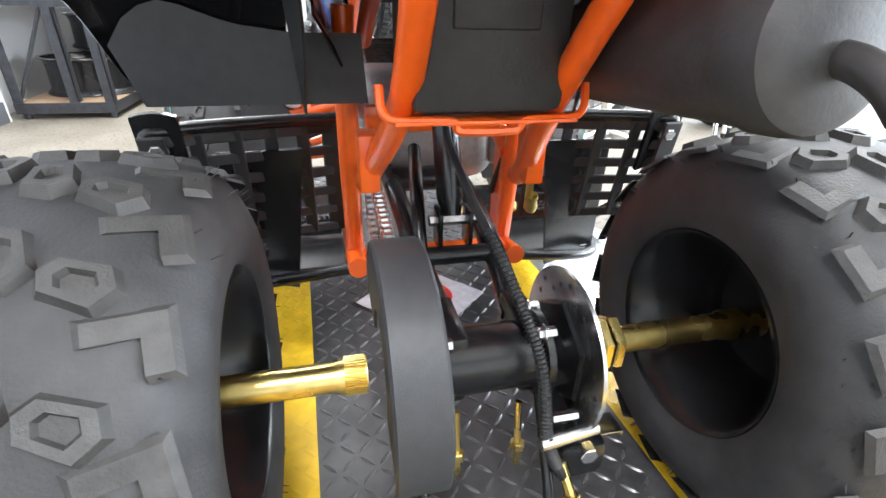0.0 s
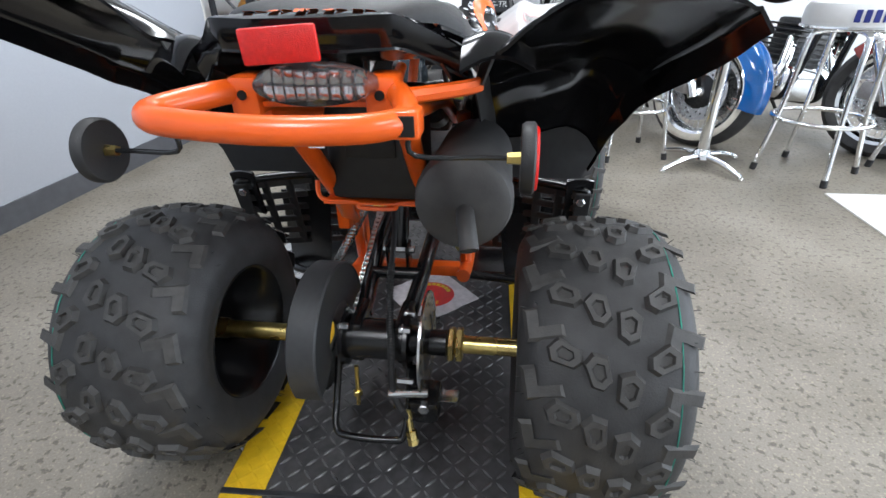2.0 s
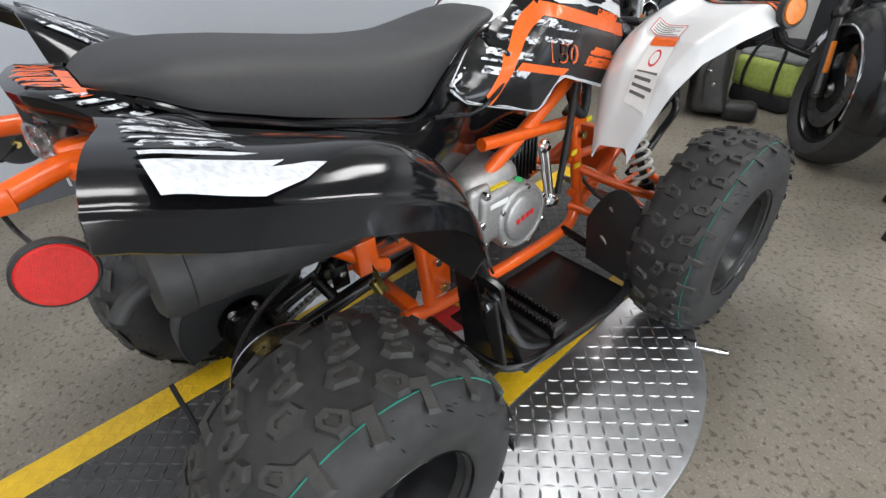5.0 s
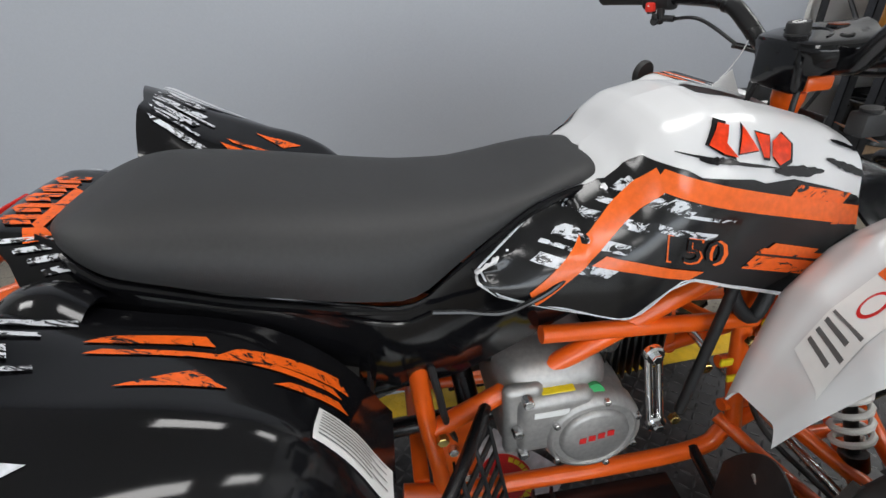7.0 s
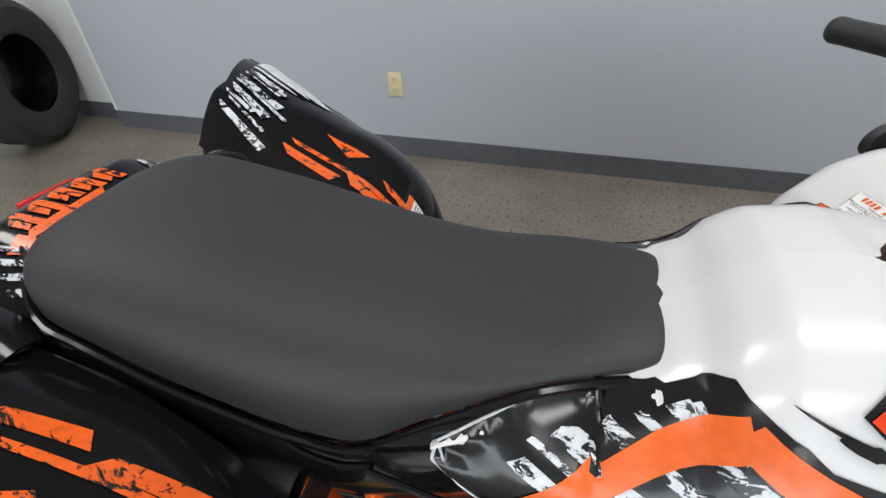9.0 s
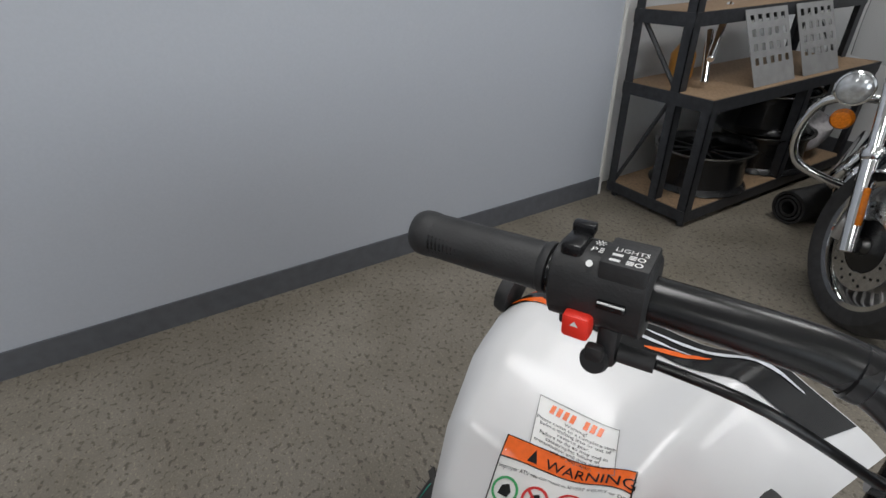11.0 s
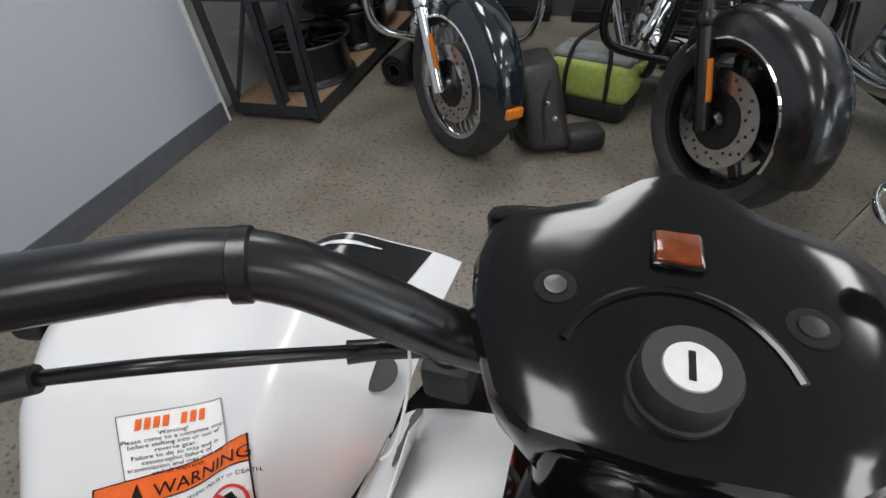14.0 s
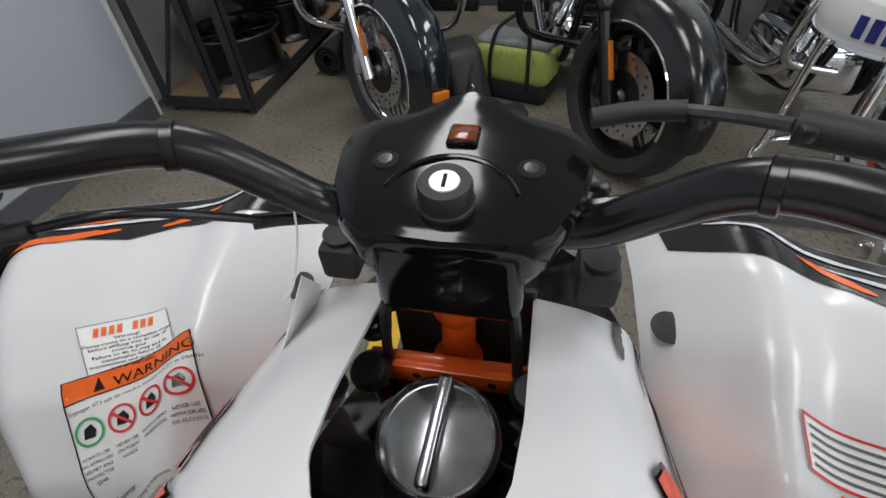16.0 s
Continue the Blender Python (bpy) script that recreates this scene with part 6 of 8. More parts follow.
for a in (25, 80, 150, 215, 290, 335):
    c = me_ @ Vector((0.075 * math.cos(radians(a)), 0.075 * math.sin(radians(a)), 0.032))
    rod(bm, c, c + Vector((0.010, 0, 0)), 0.006, 6, 0.001)
for y, z in ((0.585, 0.345), (0.59, 0.465), (0.575, 0.40)):
    rod(bm, (0.16, y, z), (0.178, y, z), 0.009, 8, 0.002)
part_each("cover_bolt", bm, STEEL, cov, smooth=25)
bm = bmesh.new()
for k in range(4):
    rbox(bm, (0.1840, 0.672 + 0.015 * k, 0.366 + 0.003 * k), (0.1850, 0.683 + 0.015 * k, 0.378 + 0.003 * k))
part("maker_mark", bm, RED_INK, cov)
bm = bmesh.new()
rbox(bm, (0.130, 0.615, 0.490), (0.160, 0.668, 0.4965), 0.002, m=pose(0, 0, -0.03, 0, 0, 0))
part("yellow_sticker", bm, YELLOW_INK, cov)
bm = bmesh.new()
rod(bm, (0.150, 0.70, 0.447), (0.160, 0.70, 0.450), 0.016, 16)
part("green_sticker", bm, GREEN_INK, cov)
bm = bmesh.new()
rbox(bm, (0.1715, 0.60, 0.428), (0.1730, 0.655, 0.440))
part("serial_plate", bm, PAPER, cov)
bm = bmesh.new()
for k in range(9):
    rbox(bm, (-0.075, 0.752 + 0.013 * k, 0.365 + 0.004 * k), (0.080, 0.757 + 0.013 * k, 0.50 + 0.004 * k), 0.002, 1)
rbox(bm, (-0.055, 0.74, 0.385), (0.06, 0.88, 0.49), 0.02)
part_each("cylinder_fin", bm, DARK_STEEL, eng)
bm = bmesh.new()
rod(bm, (0.09, 0.735, 0.507), (0.115, 0.735, 0.507), 0.024, 24, 0.004)
rod(bm, (0.115, 0.735, 0.507), (0.127, 0.735, 0.507), 0.011, 6, 0.001)
part_each("engine_mount", bm, STEEL, eng, smooth=25)
# chromed slotted bracket and carburettor bits
bm = bmesh.new()
for dy in (-0.0085, 0.0085):
    tube(bm, [(0.152, 0.790 + dy, 0.505), (0.160, 0.798 + dy, 0.44), (0.168, 0.806 + dy, 0.372)], 0.0062, 10)
for z, y, x in ((0.508, 0.789, 0.152), (0.368, 0.807, 0.169)):
    rod(bm, (x - 0.006, y, z), (x + 0.008, y, z), 0.0165, 20, 0.003)
    rod(bm, (x + 0.006, y, z), (x + 0.016, y, z), 0.0085, 6, 0.001)
part("link_bracket", bm, CHROME, quad, "chromed slotted link bracket", smooth=40)
bm = bmesh.new()
rbox(bm, (0.02, 0.56, 0.52), (0.085, 0.64, 0.59), 0.012)
lathe(bm, [(0, 0), (0.032, 0), (0.034, 0.01), (0.034, 0.06), (0.028, 0.075), (0, 0.078)], axis((0.05, 0.60, 0.55), (0.05, 0.50, 0.59)), 24)
part("carburettor", bm, DARK_STEEL, quad)
bm = bmesh.new()
tube(bm, [(0.14, 0.905, 0.62), (0.148, 0.885, 0.52), (0.15, 0.862, 0.36)], 0.0085, 10)
tube(bm, [(0.10, 0.93, 0.64), (0.12, 0.92, 0.58), (0.13, 0.96, 0.53), (0.11, 0.99, 0.60), (0.06, 0.98, 0.68)], 0.011, 10)
tube(bm, [(0.08, 0.62, 0.56), (0.05, 0.76, 0.60), (0.02, 0.93, 0.60)], 0.006, 8)
tube(bm, [(0.135, 0.45, 0.55), (0.14, 0.46, 0.48), (0.135, 0.47, 0.40), (0.12, 0.50, 0.30)], 0.006, 8)
part("cable", bm, MATT_BLACK, quad, "black cables and hoses")
bm = bmesh.new()
for c in ((0.14, 0.86, 0.335), (0.12, 0.98, 0.47), (0.13, 0.90, 0.44), (0.148, 0.458, 0.39), (0.148, 0.475, 0.28)):
    rod(bm, c, (c[0] + 0.012, c[1], c[2]), 0.010, 6, 0.001)
part_each("frame_bolt", bm, ZINC, quad, smooth=25)
bm = bmesh.new()
for y, z in ((0.475, 0.34), (0.495, 0.265)):
    rod(bm, (0.132, y, z), (0.146, y, z), 0.0095, 6, 0.001)
part_each("frame_bolt", bm, STEEL, quad, smooth=25)
bm = bmesh.new()
for c in ((0.128, 0.93, 0.43), (0.125, 0.955, 0.385), (0.12, 0.99, 0.50)):
    rbox(bm, (c[0], c[1], c[2]), (c[0] + 0.006, c[1] + 0.022, c[2] + 0.014), 0.002)
part_each("yellow_clip", bm, YELLOW_INK, quad)

# ---- foot wells ----
def foot_well(s):
    f = Matrix.Diagonal((s, 1, 1, 1))
    bm = bmesh.new()
    rbox(bm, (0.14, 0.50, 0.165), (0.375, 0.88, 0.172), 0.003, 1, f)
    tube(bm, [f @ Vector(p) for p in ((0.14, 0.44, 0.20), (0.30, 0.46, 0.175), (0.355, 0.52, 0.165), (0.372, 0.66, 0.165), (0.380, 0.80, 0.172), (0.372, 0.875, 0.19), (0.34, 0.905, 0.20), (0.13, 0.93, 0.215))], 0.0105, 12)
    tray = part("foot_well", bm, BLACK_PAINT, quad, "black steel foot well with toothed peg", smooth=40)
    bm = bmesh.new()
    sheet(bm, lambda u, v: f @ Vector((0.235 + 0.14 * v - 0.03 * u * (1 - v), 0.900 + 0.03 * u - 0.02 * v, 0.185 + (0.215 - 0.10 * abs(v - 0.55) ** 2 * 4) * u)), 8, 12, 0.004)
    toe = part("toe_guard", bm, MATT_BLACK, tray, "black plastic toe guard with slots", smooth=50)
    bm = bmesh.new()
    for k, (x, z, a) in enumerate(((0.285, 0.335, 35), (0.335, 0.29, -50), (0.28, 0.255, 35), (0.335, 0.225, -50))):
        rbox(bm, (-0.020, -0.003, -0.004), (0.020, 0.003, 0.004), 0.002, 1, f @ Matrix.Translation((x, 0.903 + 0.03 * (z - 0.19) / 0.2 - 0.012, z)) @ Matrix.Rotation(radians(a), 4, "Y"))
    part_each("slot", bm, CAST, toe)
    bm = bmesh.new()
    for dx in (-0.017, 0.017):
        rbox(bm, (0.150, 0.626 + dx, 0.185), (0.360, 0.630 + dx, 0.205), 0.001, 1, f)
        for k in range(20):
            x = 0.154 + 0.0105 * k
            rbox(bm, (x, 0.626 + dx, 0.203), (x + 0.005, 0.630 + dx, 0.212), 0, 1, f)
    rbox(bm, (0.345, 0.605, 0.18), (0.362, 0.650, 0.208), 0.003, 1, f)
    part("foot_peg", bm, DARK_STEEL, tray, smooth=20)
    # heel guard: tab, straps and net bars behind the peg
    bm = bmesh.new()
    corner = lambda u, v: Vector((0.155 + 0.225 * u, 0.430 - 0.145 * u + 0.03 * v, 0.425 + 0.02 * u - (0.205 - 0.035 * u) * v))
    for k in range(6):
        u = k / 5
        a, b = corner(u, 0), corner(u, 1)
        w = 0.010 if 0 < k < 5 else 0.016
        rbox(bm, (-w, -0.003, 0), (w, 0.003, (b - a).length), 0.002, 1, f @ axis(a, b) @ Matrix.Rotation(radians(90), 4, "Z") @ pose(0, 0, 0, 0, 0, 90))
    for k in range(6):
        v = 0.04 + 0.92 * k / 5
        a, b = corner(0, v), corner(1, v)
        rbox(bm, (-0.003, -0.008, 0), (0.003, 0.008, (b - a).length), 0.002, 1, f @ axis(a, b) @ Matrix.Rotation(radians(0), 4, "Z"))
    part("heel_net", bm, MATT_BLACK, tray, "woven black heel net", smooth=30)
    bm = bmesh.new()
    tube(bm, [f @ Vector(p) for p in ((0.12, 0.44, 0.43), (0.25, 0.37, 0.442), (0.36, 0.305, 0.448), (0.39, 0.30, 0.43), (0.388, 0.36, 0.30), (0.36, 0.48, 0.19))], 0.010, 10)
    sheet(bm, lambda u, v: f @ Vector((0.345 + 0.055 * u, 0.298 + 0.02 * v, 0.475 - 0.11 * v - 0.02 * (u - 0.5) ** 2)), 4, 4, 0.008)
    part("heel_guard", bm, BLACK_PAINT, tray, "black heel guard with a rounded corner", smooth=50)
    bm = bmesh.new()
    p = f @ Vector((0.375, 0.292, 0.425))
    rod(bm, p, p + Vector((0, -0.012, 0)), 0.010, 6, 0.002)
    rod(bm, p + Vector((0, 0.003, 0)), p + Vector((0, -0.003, 0)), 0.014, 16)
    part("guard_bolt", bm, STEEL, tray, smooth=25)
    bm = bmesh.new()
    sheet(bm, lambda u, v: f @ Vector((0.20 + 0.125 * v + 0.03 * u, 0.470 + 0.05 * u * v, 0.40 - 0.245 * u)), 6, 6, 0.004)
    part("heel_plate", bm, BLACK_PAINT, tray, smooth=50)
    if s > 0:
        bm = bmesh.new()
        tube(bm, [(0.118, 0.225, 0.42), (0.122, 0.235, 0.37), (0.128, 0.25, 0.33)], 0.006, 8)
        lathe(bm, [(0.009, 0.0), (0.010, 0.004), (0.008, 0.012), (0.010, 0.020), (0.008, 0.03)], axis((0.122, 0.225, 0.36), (0.130, 0.24, 0.32)), 12)
        part("brake_spring", bm, ZINC, quad, "brassy brake switch spring")


foot_well(1)
foot_well(-1)

# ---- front suspension ----
def suspension(s):
    f = Matrix.Diagonal((s, 1, 1, 1))
    T = lambda *pts: [f @ Vector(p) for p in pts]
    bm = bmesh.new()
    for z0, z1 in ((0.255, 0.215), (0.375, 0.315)):
        tube(bm, T((0.10, 0.99, z0), (0.22, 1.045, (z0 + z1) / 2 - 0.01), (0.365, 1.10, z1)), 0.0125, 12)
        tube(bm, T((0.09, 1.22, z0), (0.22, 1.165, (z0 + z1) / 2 - 0.01), (0.365, 1.12, z1)), 0.0125, 12)
    tube(bm, T((0.215, 1.05, 0.335), (0.215, 1.165, 0.335)), 0.011, 10)
    arm = part("suspension_arm", bm, ORANGE, quad, "orange tubular suspension arms")
    bm = bmesh.new()
    rbox(bm, (0.362, 1.08, 0.20), (0.395, 1.14, 0.33), 0.010, 2, f)
    rod(bm, f @ Vector((0.36, 1.11, 0.262)), f @ Vector((0.44, 1.11, 0.262)), 0.022, 20)
    part("knuckle", bm, DARK_STEEL, arm)
    bm = bmesh.new()
    a, b = f @ Vector((0.155, 1.06, 0.60)), f @ Vector((0.275, 1.085, 0.32))
    rod(bm, a, b, 0.010, 14)
    rod(bm, a, a.lerp(b, 0.3), 0.018, 16, 0.002)
    rod(bm, a.lerp(b, 0.9), b, 0.020, 16, 0.002)
    sh = part("front_shock", bm, DARK_STEEL, quad, "front shock absorber")
    bm = bmesh.new()
    q = axis(a.lerp(b, 0.18), b)
    n = 9
    pts = [q @ Vector((0.026 * math.cos(t), 0.026 * math.sin(t), 0.21 * t / (n * math.tau))) for t in np.linspace(0, n * math.tau, n * 12)]
    tube(bm, pts, 0.0052, 8, 1)
    part("spring", bm, SPRING_WHITE, sh, "white coil spring")
    bm = bmesh.new()
    tube(bm, T((0.02, 1.04, 0.30), (0.36, 1.06, 0.285)), 0.0085, 10)
    part("tie_rod", bm, STEEL, quad)
    bm = bmesh.new()
    tube(bm, T((0.06, 1.04, 0.36), (0.16, 1.02, 0.30), (0.26, 1.06, 0.26), (0.37, 1.09, 0.25)), 0.005, 8)
    part("front_brake_hose", bm, MATT_BLACK, quad)


suspension(1)
suspension(-1)
bm = bmesh.new()
tube(bm, [(-0.12, 1.24, 0.40), (-0.14, 1.37, 0.47), (-0.15, 1.42, 0.60), (-0.12, 1.41, 0.65), (0.12, 1.41, 0.65), (0.15, 1.42, 0.60), (0.14, 1.37, 0.47), (0.12, 1.24, 0.40)], 0.013, 12)
tube(bm, [(-0.13, 1.24, 0.27), (-0.14, 1.36, 0.36), (-0.14, 1.40, 0.47), (0.14, 1.40, 0.47), (0.14, 1.36, 0.36), (0.13, 1.24, 0.27)], 0.012, 12)
part("bumper", bm, BLACK_PAINT, quad, "black tubular front bumper")

# ---- steering ----
bm = bmesh.new()
tube(bm, [(0.0, 1.02, 0.62), (0.0, 1.027, 0.80)], 0.013, 20)
lathe(bm, [(0.013, 0), (0.018, 0.01), (0.022, 0.03), (0.022, 0.04), (0, 0.045)], axis((0, 1.024, 0.80), (0, 1.026, 0.86)), 28)
rbox(bm, (-0.040, 1.012, 0.846), (0.040, 1.055, 0.868), 0.006)
stem = part("steering_stem", bm, ORANGE, quad, "orange steering stem and clamp")
BAR = [(0.0, 1.034, 0.882), (0.052, 1.034, 0.884), (0.085, 1.030, 0.893), (0.112, 1.020, 0.918), (0.137, 1.010, 0.940), (0.160, 0.999, 0.950), (0.195, 0.978, 0.954), (0.26, 0.943, 0.9555), (0.352, 0.896, 0.9530)]
bm = bmesh.new()
tube(bm, [(-x, y, z) for x, y, z in BAR[:0:-1]] + BAR, 0.0128, 20, 8)
hbar = part("handlebar", bm, BLACK_PAINT, quad, "gloss black bent handlebar")
bm = bmesh.new()
for s in (-1, 1):
    a = Vector((s * 0.150, 1.004, 0.9465))
    d = Vector((s * 0.025, -0.012, 0.005)).normalized()
    lathe(bm, [(0.0128, -0.004), (0.0142, -0.003), (0.0142, 0.003), (0.0128, 0.004)], axis(a, a + d), 24)
part_each("bar_ring", bm, BLACK_PAINT, hbar)


def grip(s):
    a, b = Vector((s * 0.279, 0.9345, 0.9550)), Vector((s * 0.380, 0.8845, 0.9520))
    m = axis(a, b)
    n = (b - a).length
    bm = bmesh.new()
    n -= 0.016
    prof = [(0.0135, 0), (0.0158, 0.0005), (0.0160, 0.004)]
    for k in range(26):
        h = 0.006 + (n - 0.022) * k / 25
        prof += [(0.0146, h), (0.0150, h + 0.0012)]
    prof += [(0.0151, n - 0.012), (0.0157, n - 0.010), (0.0155, n - 0.003), (0.0135, n + 0.001), (0, n + 0.003)]
    lathe(bm, prof, m, 32)
    part("grip", bm, MATT_BLACK, hbar, "ribbed black rubber grip", smooth=50)
    return m


grip(1)
ml = grip(-1)
# left switch box: x across its own pose runs outwards along the bar
bm = bmesh.new()
way = (Vector((-0.376, 0.889, 0.945)) - Vector((-0.195, 0.980, 0.951))).normalized()
sw = Matrix.Translation((-0.2525, 0.9485, 0.9560)) @ Matrix((Vector((-way.x, -way.y, -way.z)), Vector((0, 0, 1)).cross(-way).normalized(), (-way).cross(Vector((0, 0, 1)).cross(-way)).normalized())).transposed().to_4x4() @ Matrix.Scale(0.87, 4)
prof = []
for k in range(24):
    a = k * math.tau / 24
    c, s_ = math.cos(a), math.sin(a)
    prof.append((0.0225 * math.copysign(abs(c) ** 0.7, c), 0.0265 * math.copysign(abs(s_) ** 0.7, s_)))
rings = []
for x, g in ((-0.030, 0.90), (-0.0285, 0.98), (0.0285, 0.98), (0.030, 0.90)):
    rings.append([bm.verts.new(sw @ Vector((x, p * g - 0.002, q * g))) for p, q in prof])
for ra, rb in zip(rings, rings[1:]):
    for k in range(24):
        bm.faces.new((ra[k], ra[(k + 1) % 24], rb[(k + 1) % 24], rb[k]))
bm.faces.new(rings[0][::-1])
bm.faces.new(rings[-1])
rbox(bm, (0.000, -0.0215, 0.006), (0.0285, 0.012, 0.0285), 0.002, 2, sw)
box_sw = part("switch_box", bm, MATT_BLACK, hbar, "black switch box on the handlebar", smooth=40)
bm = bmesh.new()
rbox(bm, (-0.026, -0.016, 0.020), (-0.012, 0.010, 0.031), 0.003, 2, sw)
rbox(bm, (-0.026, 0.004, 0.028), (-0.011, 0.012, 0.036), 0.002, 2, sw)
rbox(bm, (0.003, -0.0268, -0.002), (0.020, -0.020, 0.004), 0.001, 1, sw)
part_each("light_switch", bm, BLACK_PAINT, box_sw)
bm = bmesh.new()
rbox(bm, (-0.016, -0.0310, -0.0275), (0.002, -0.018, -0.010), 0.003, 2, sw)
part("start_button", bm, RED_PLASTIC, box_sw, "red plastic start button")
bm = bmesh.new()
rbox(bm, (0.0035, -0.0272, 0.0025), (0.0195, -0.0262, 0.0040), 0.0004, 1, sw)
lettering(bm, "LIGHTS", 0.0064, lambda a, b: sw @ Vector((0.005 + a * 0.95, -0.0065 + b, 0.0288)))
for k, y in enumerate((-0.0105, -0.0170)):
    rbox(bm, (0.005, y - 0.0014, 0.0285), (0.011, y + 0.0010, 0.0288), 0, 1, sw)
    for j in range(3):
        rbox(bm, (0.0145, y - 0.0018 + 0.0016 * j, 0.0285), (0.0185, y - 0.0010 + 0.0016 * j, 0.0288), 0, 1, sw)
    lathe(bm, [(0.0015, 0.0), (0.0024, 0.0)], sw @ Matrix.Translation((0.0215, y, 0.0288)), 20)
rod(bm, sw @ Vector((-0.0055, -0.0195, 0.0235)), sw @ Vector((-0.0055, -0.0200, 0.0240)), 0.0018, 16)
lettering(bm, "P", 0.0075, lambda a, b: sw @ Vector((-0.0085 + a, -0.0110 + b, 0.0276)))
for j in range(3):
    rbox(bm, (-0.0035, -0.0105 + 0.0022 * j, 0.0272), (-0.0010, -0.0098 + 0.0022 * j, 0.0277), 0, 1, sw)
lathe(bm, [(0.0010, 0.0), (0.0017, 0.0)], sw @ Matrix.Translation((-0.005, 0.0, 0.0278)), 16)
for j in range(8):
    rbox(bm, (0.0023, -0.0003, 0), (0.0033, 0.0003, 0.0003), 0, 1, sw @ Matrix.Translation((-0.005, 0.0, 0.0276)) @ pose(0, 0, 0, 0, 0, 45 * j))
part("switch_words", bm, PAPER, box_sw, smooth=0, recalc=False)
bm = bmesh.new()
vs = [bm.verts.new(sw @ Vector(p)) for p in ((-0.0100, -0.0313, -0.0170), (-0.0045, -0.0313, -0.0170), (-0.0072, -0.0313, -0.0128))]
bm.faces.new(vs)
part("arrow", bm, PAPER, box_sw, smooth=0)
# choke lever and cable below
bm = bmesh.new()
rbox(bm, (0.004, -0.020, -0.052), (0.018, -0.008, -0.020), 0.004, 2, sw)
lathe(bm, [(0, -0.004), (0.008, -0.004), (0.0095, 0.0), (0.008, 0.004), (0, 0.004)], sw @ Matrix.Translation((0.006, -0.024, -0.044)) @ Matrix.Rotation(radians(75), 4, "X"), 24)
rbox(bm, (0.000, -0.030, -0.042), (0.012, -0.022, -0.030), 0.003, 2, sw)
tube(bm, [sw @ Vector(p) for p in ((0.018, -0.014, -0.040), (0.040, -0.012, -0.041))], 0.0055, 12)
rbox(bm, (-0.024, -0.014, -0.033), (-0.008, 0.0, -0.020), 0.003, 2, sw)
choke = part("choke_lever", bm, MATT_BLACK, box_sw, "black choke lever")
bm = bmesh.new()
e = sw @ Vector((0.040, -0.012, -0.041))
tube(bm, [e, e + Vector((0.05, 0.018, 0.002)), (-0.120, 1.018, 0.885)], 0.0030, 10)
tube(bm, [(-0.128, 1.014, 0.886), (-0.110, 1.022, 0.884), (-0.075, 1.036, 0.878)], [0.0055, 0.0042], 10)
part("choke_cable", bm, BLACK_PAINT, choke)
# right side: lever, throttle housing and cables
bm = bmesh.new()
rbox(bm, (0.215, 0.935, 0.925), (0.262, 0.985, 0.975), 0.012, 3, None)
part("throttle_box", bm, MATT_BLACK, hbar, "black thumb throttle housing", smooth=50)
bm = bmesh.new()
tube(bm, [(0.075, 1.075, 0.936), (0.100, 1.078, 0.940), (0.125, 1.074, 0.944)], 0.0062, 12)
tube(bm, [(0.170, 1.050, 0.951), (0.24, 1.010, 0.956), (0.33, 0.965, 0.955)], [0.010, 0.0065], 12)
part("brake_lever", bm, MATT_BLACK, hbar, "black brake lever with cable boot")
bm = bmesh.new()
tube(bm, [(0.125, 1.074, 0.944), (0.150, 1.062, 0.948), (0.172, 1.049, 0.951)], 0.0040, 8)
tube(bm, [(0.070, 1.055, 0.885), (0.10, 1.056, 0.892), (0.14, 1.040, 0.915), (0.18, 1.02, 0.935), (0.225, 0.985, 0.945)], 0.0042, 8)
tube(bm, [(0.068, 1.050, 0.875), (0.11, 1.052, 0.882), (0.15, 1.034, 0.905), (0.21, 0.99, 0.935)], 0.0036, 8)
part("throttle_cable", bm, DARK_STEEL, hbar, "dull metal throttle cable")
bm = bmesh.new()
rbox(bm, (0.166, 1.036, 0.948), (0.175, 1.050, 0.957), 0.003)
part("lever_clamp", bm, DARK_STEEL, hbar)

# instrument cover
DASH = [(-0.078, 1.045), (-0.076, 1.064), (-0.066, 1.075), (-0.034, 1.084), (-0.014, 1.098), (0.0, 1.101), (0.016, 1.098), (0.036, 1.086), (0.066, 1.077), (0.076, 1.066), (0.078, 1.047), (0.073, 1.015), (0.058, 0.983), (0.044, 0.972), (0.0, 0.968), (-0.044, 0.972), (-0.058, 0.983), (-0.073, 1.015)]


DASH = [(x * 1.03, y + 0.014) for x, y in DASH]


def dash_top(x, y):
    return 0.918 + 0.10 * (y - 1.01) - 0.9 * x * x + 0.006 * max(0, (y - 1.089) / 0.026) * math.exp(-(x / 0.022) ** 2)


bm = bmesh.new()
loops = []
for grow, drop in ((0.55, 0.0), (0.86, 0.0005), (0.965, 0.002), (1.0, 0.008), (0.94, 0.030), (0.72, 0.045)):
    loop = []
    for x, y in DASH:
        px, py = x * grow, 1.03 + (y - 1.03) * grow
        loop.append(bm.verts.new((px, py - (0.012 if drop > 0.03 else 0), dash_top(px, py) - drop)))
    loops.append(loop)
bm.faces.new(loops[0])
for la, lb in zip(loops, loops[1:]):
    for k in range(len(DASH)):
        bm.faces.new((la[k], la[(k + 1) % len(DASH)], lb[(k + 1) % len(DASH)], lb[k]))
bmesh.ops.recalc_face_normals(bm, faces=bm.faces)
bmesh.ops.subdivide_edges(bm, edges=[e for e in bm.edges], cuts=1)
dash = part("instrument_cover", bm, GLOSS_BLACK, quad, "gloss black handlebar cover with key switch", smooth=35)
bm = bmesh.new()
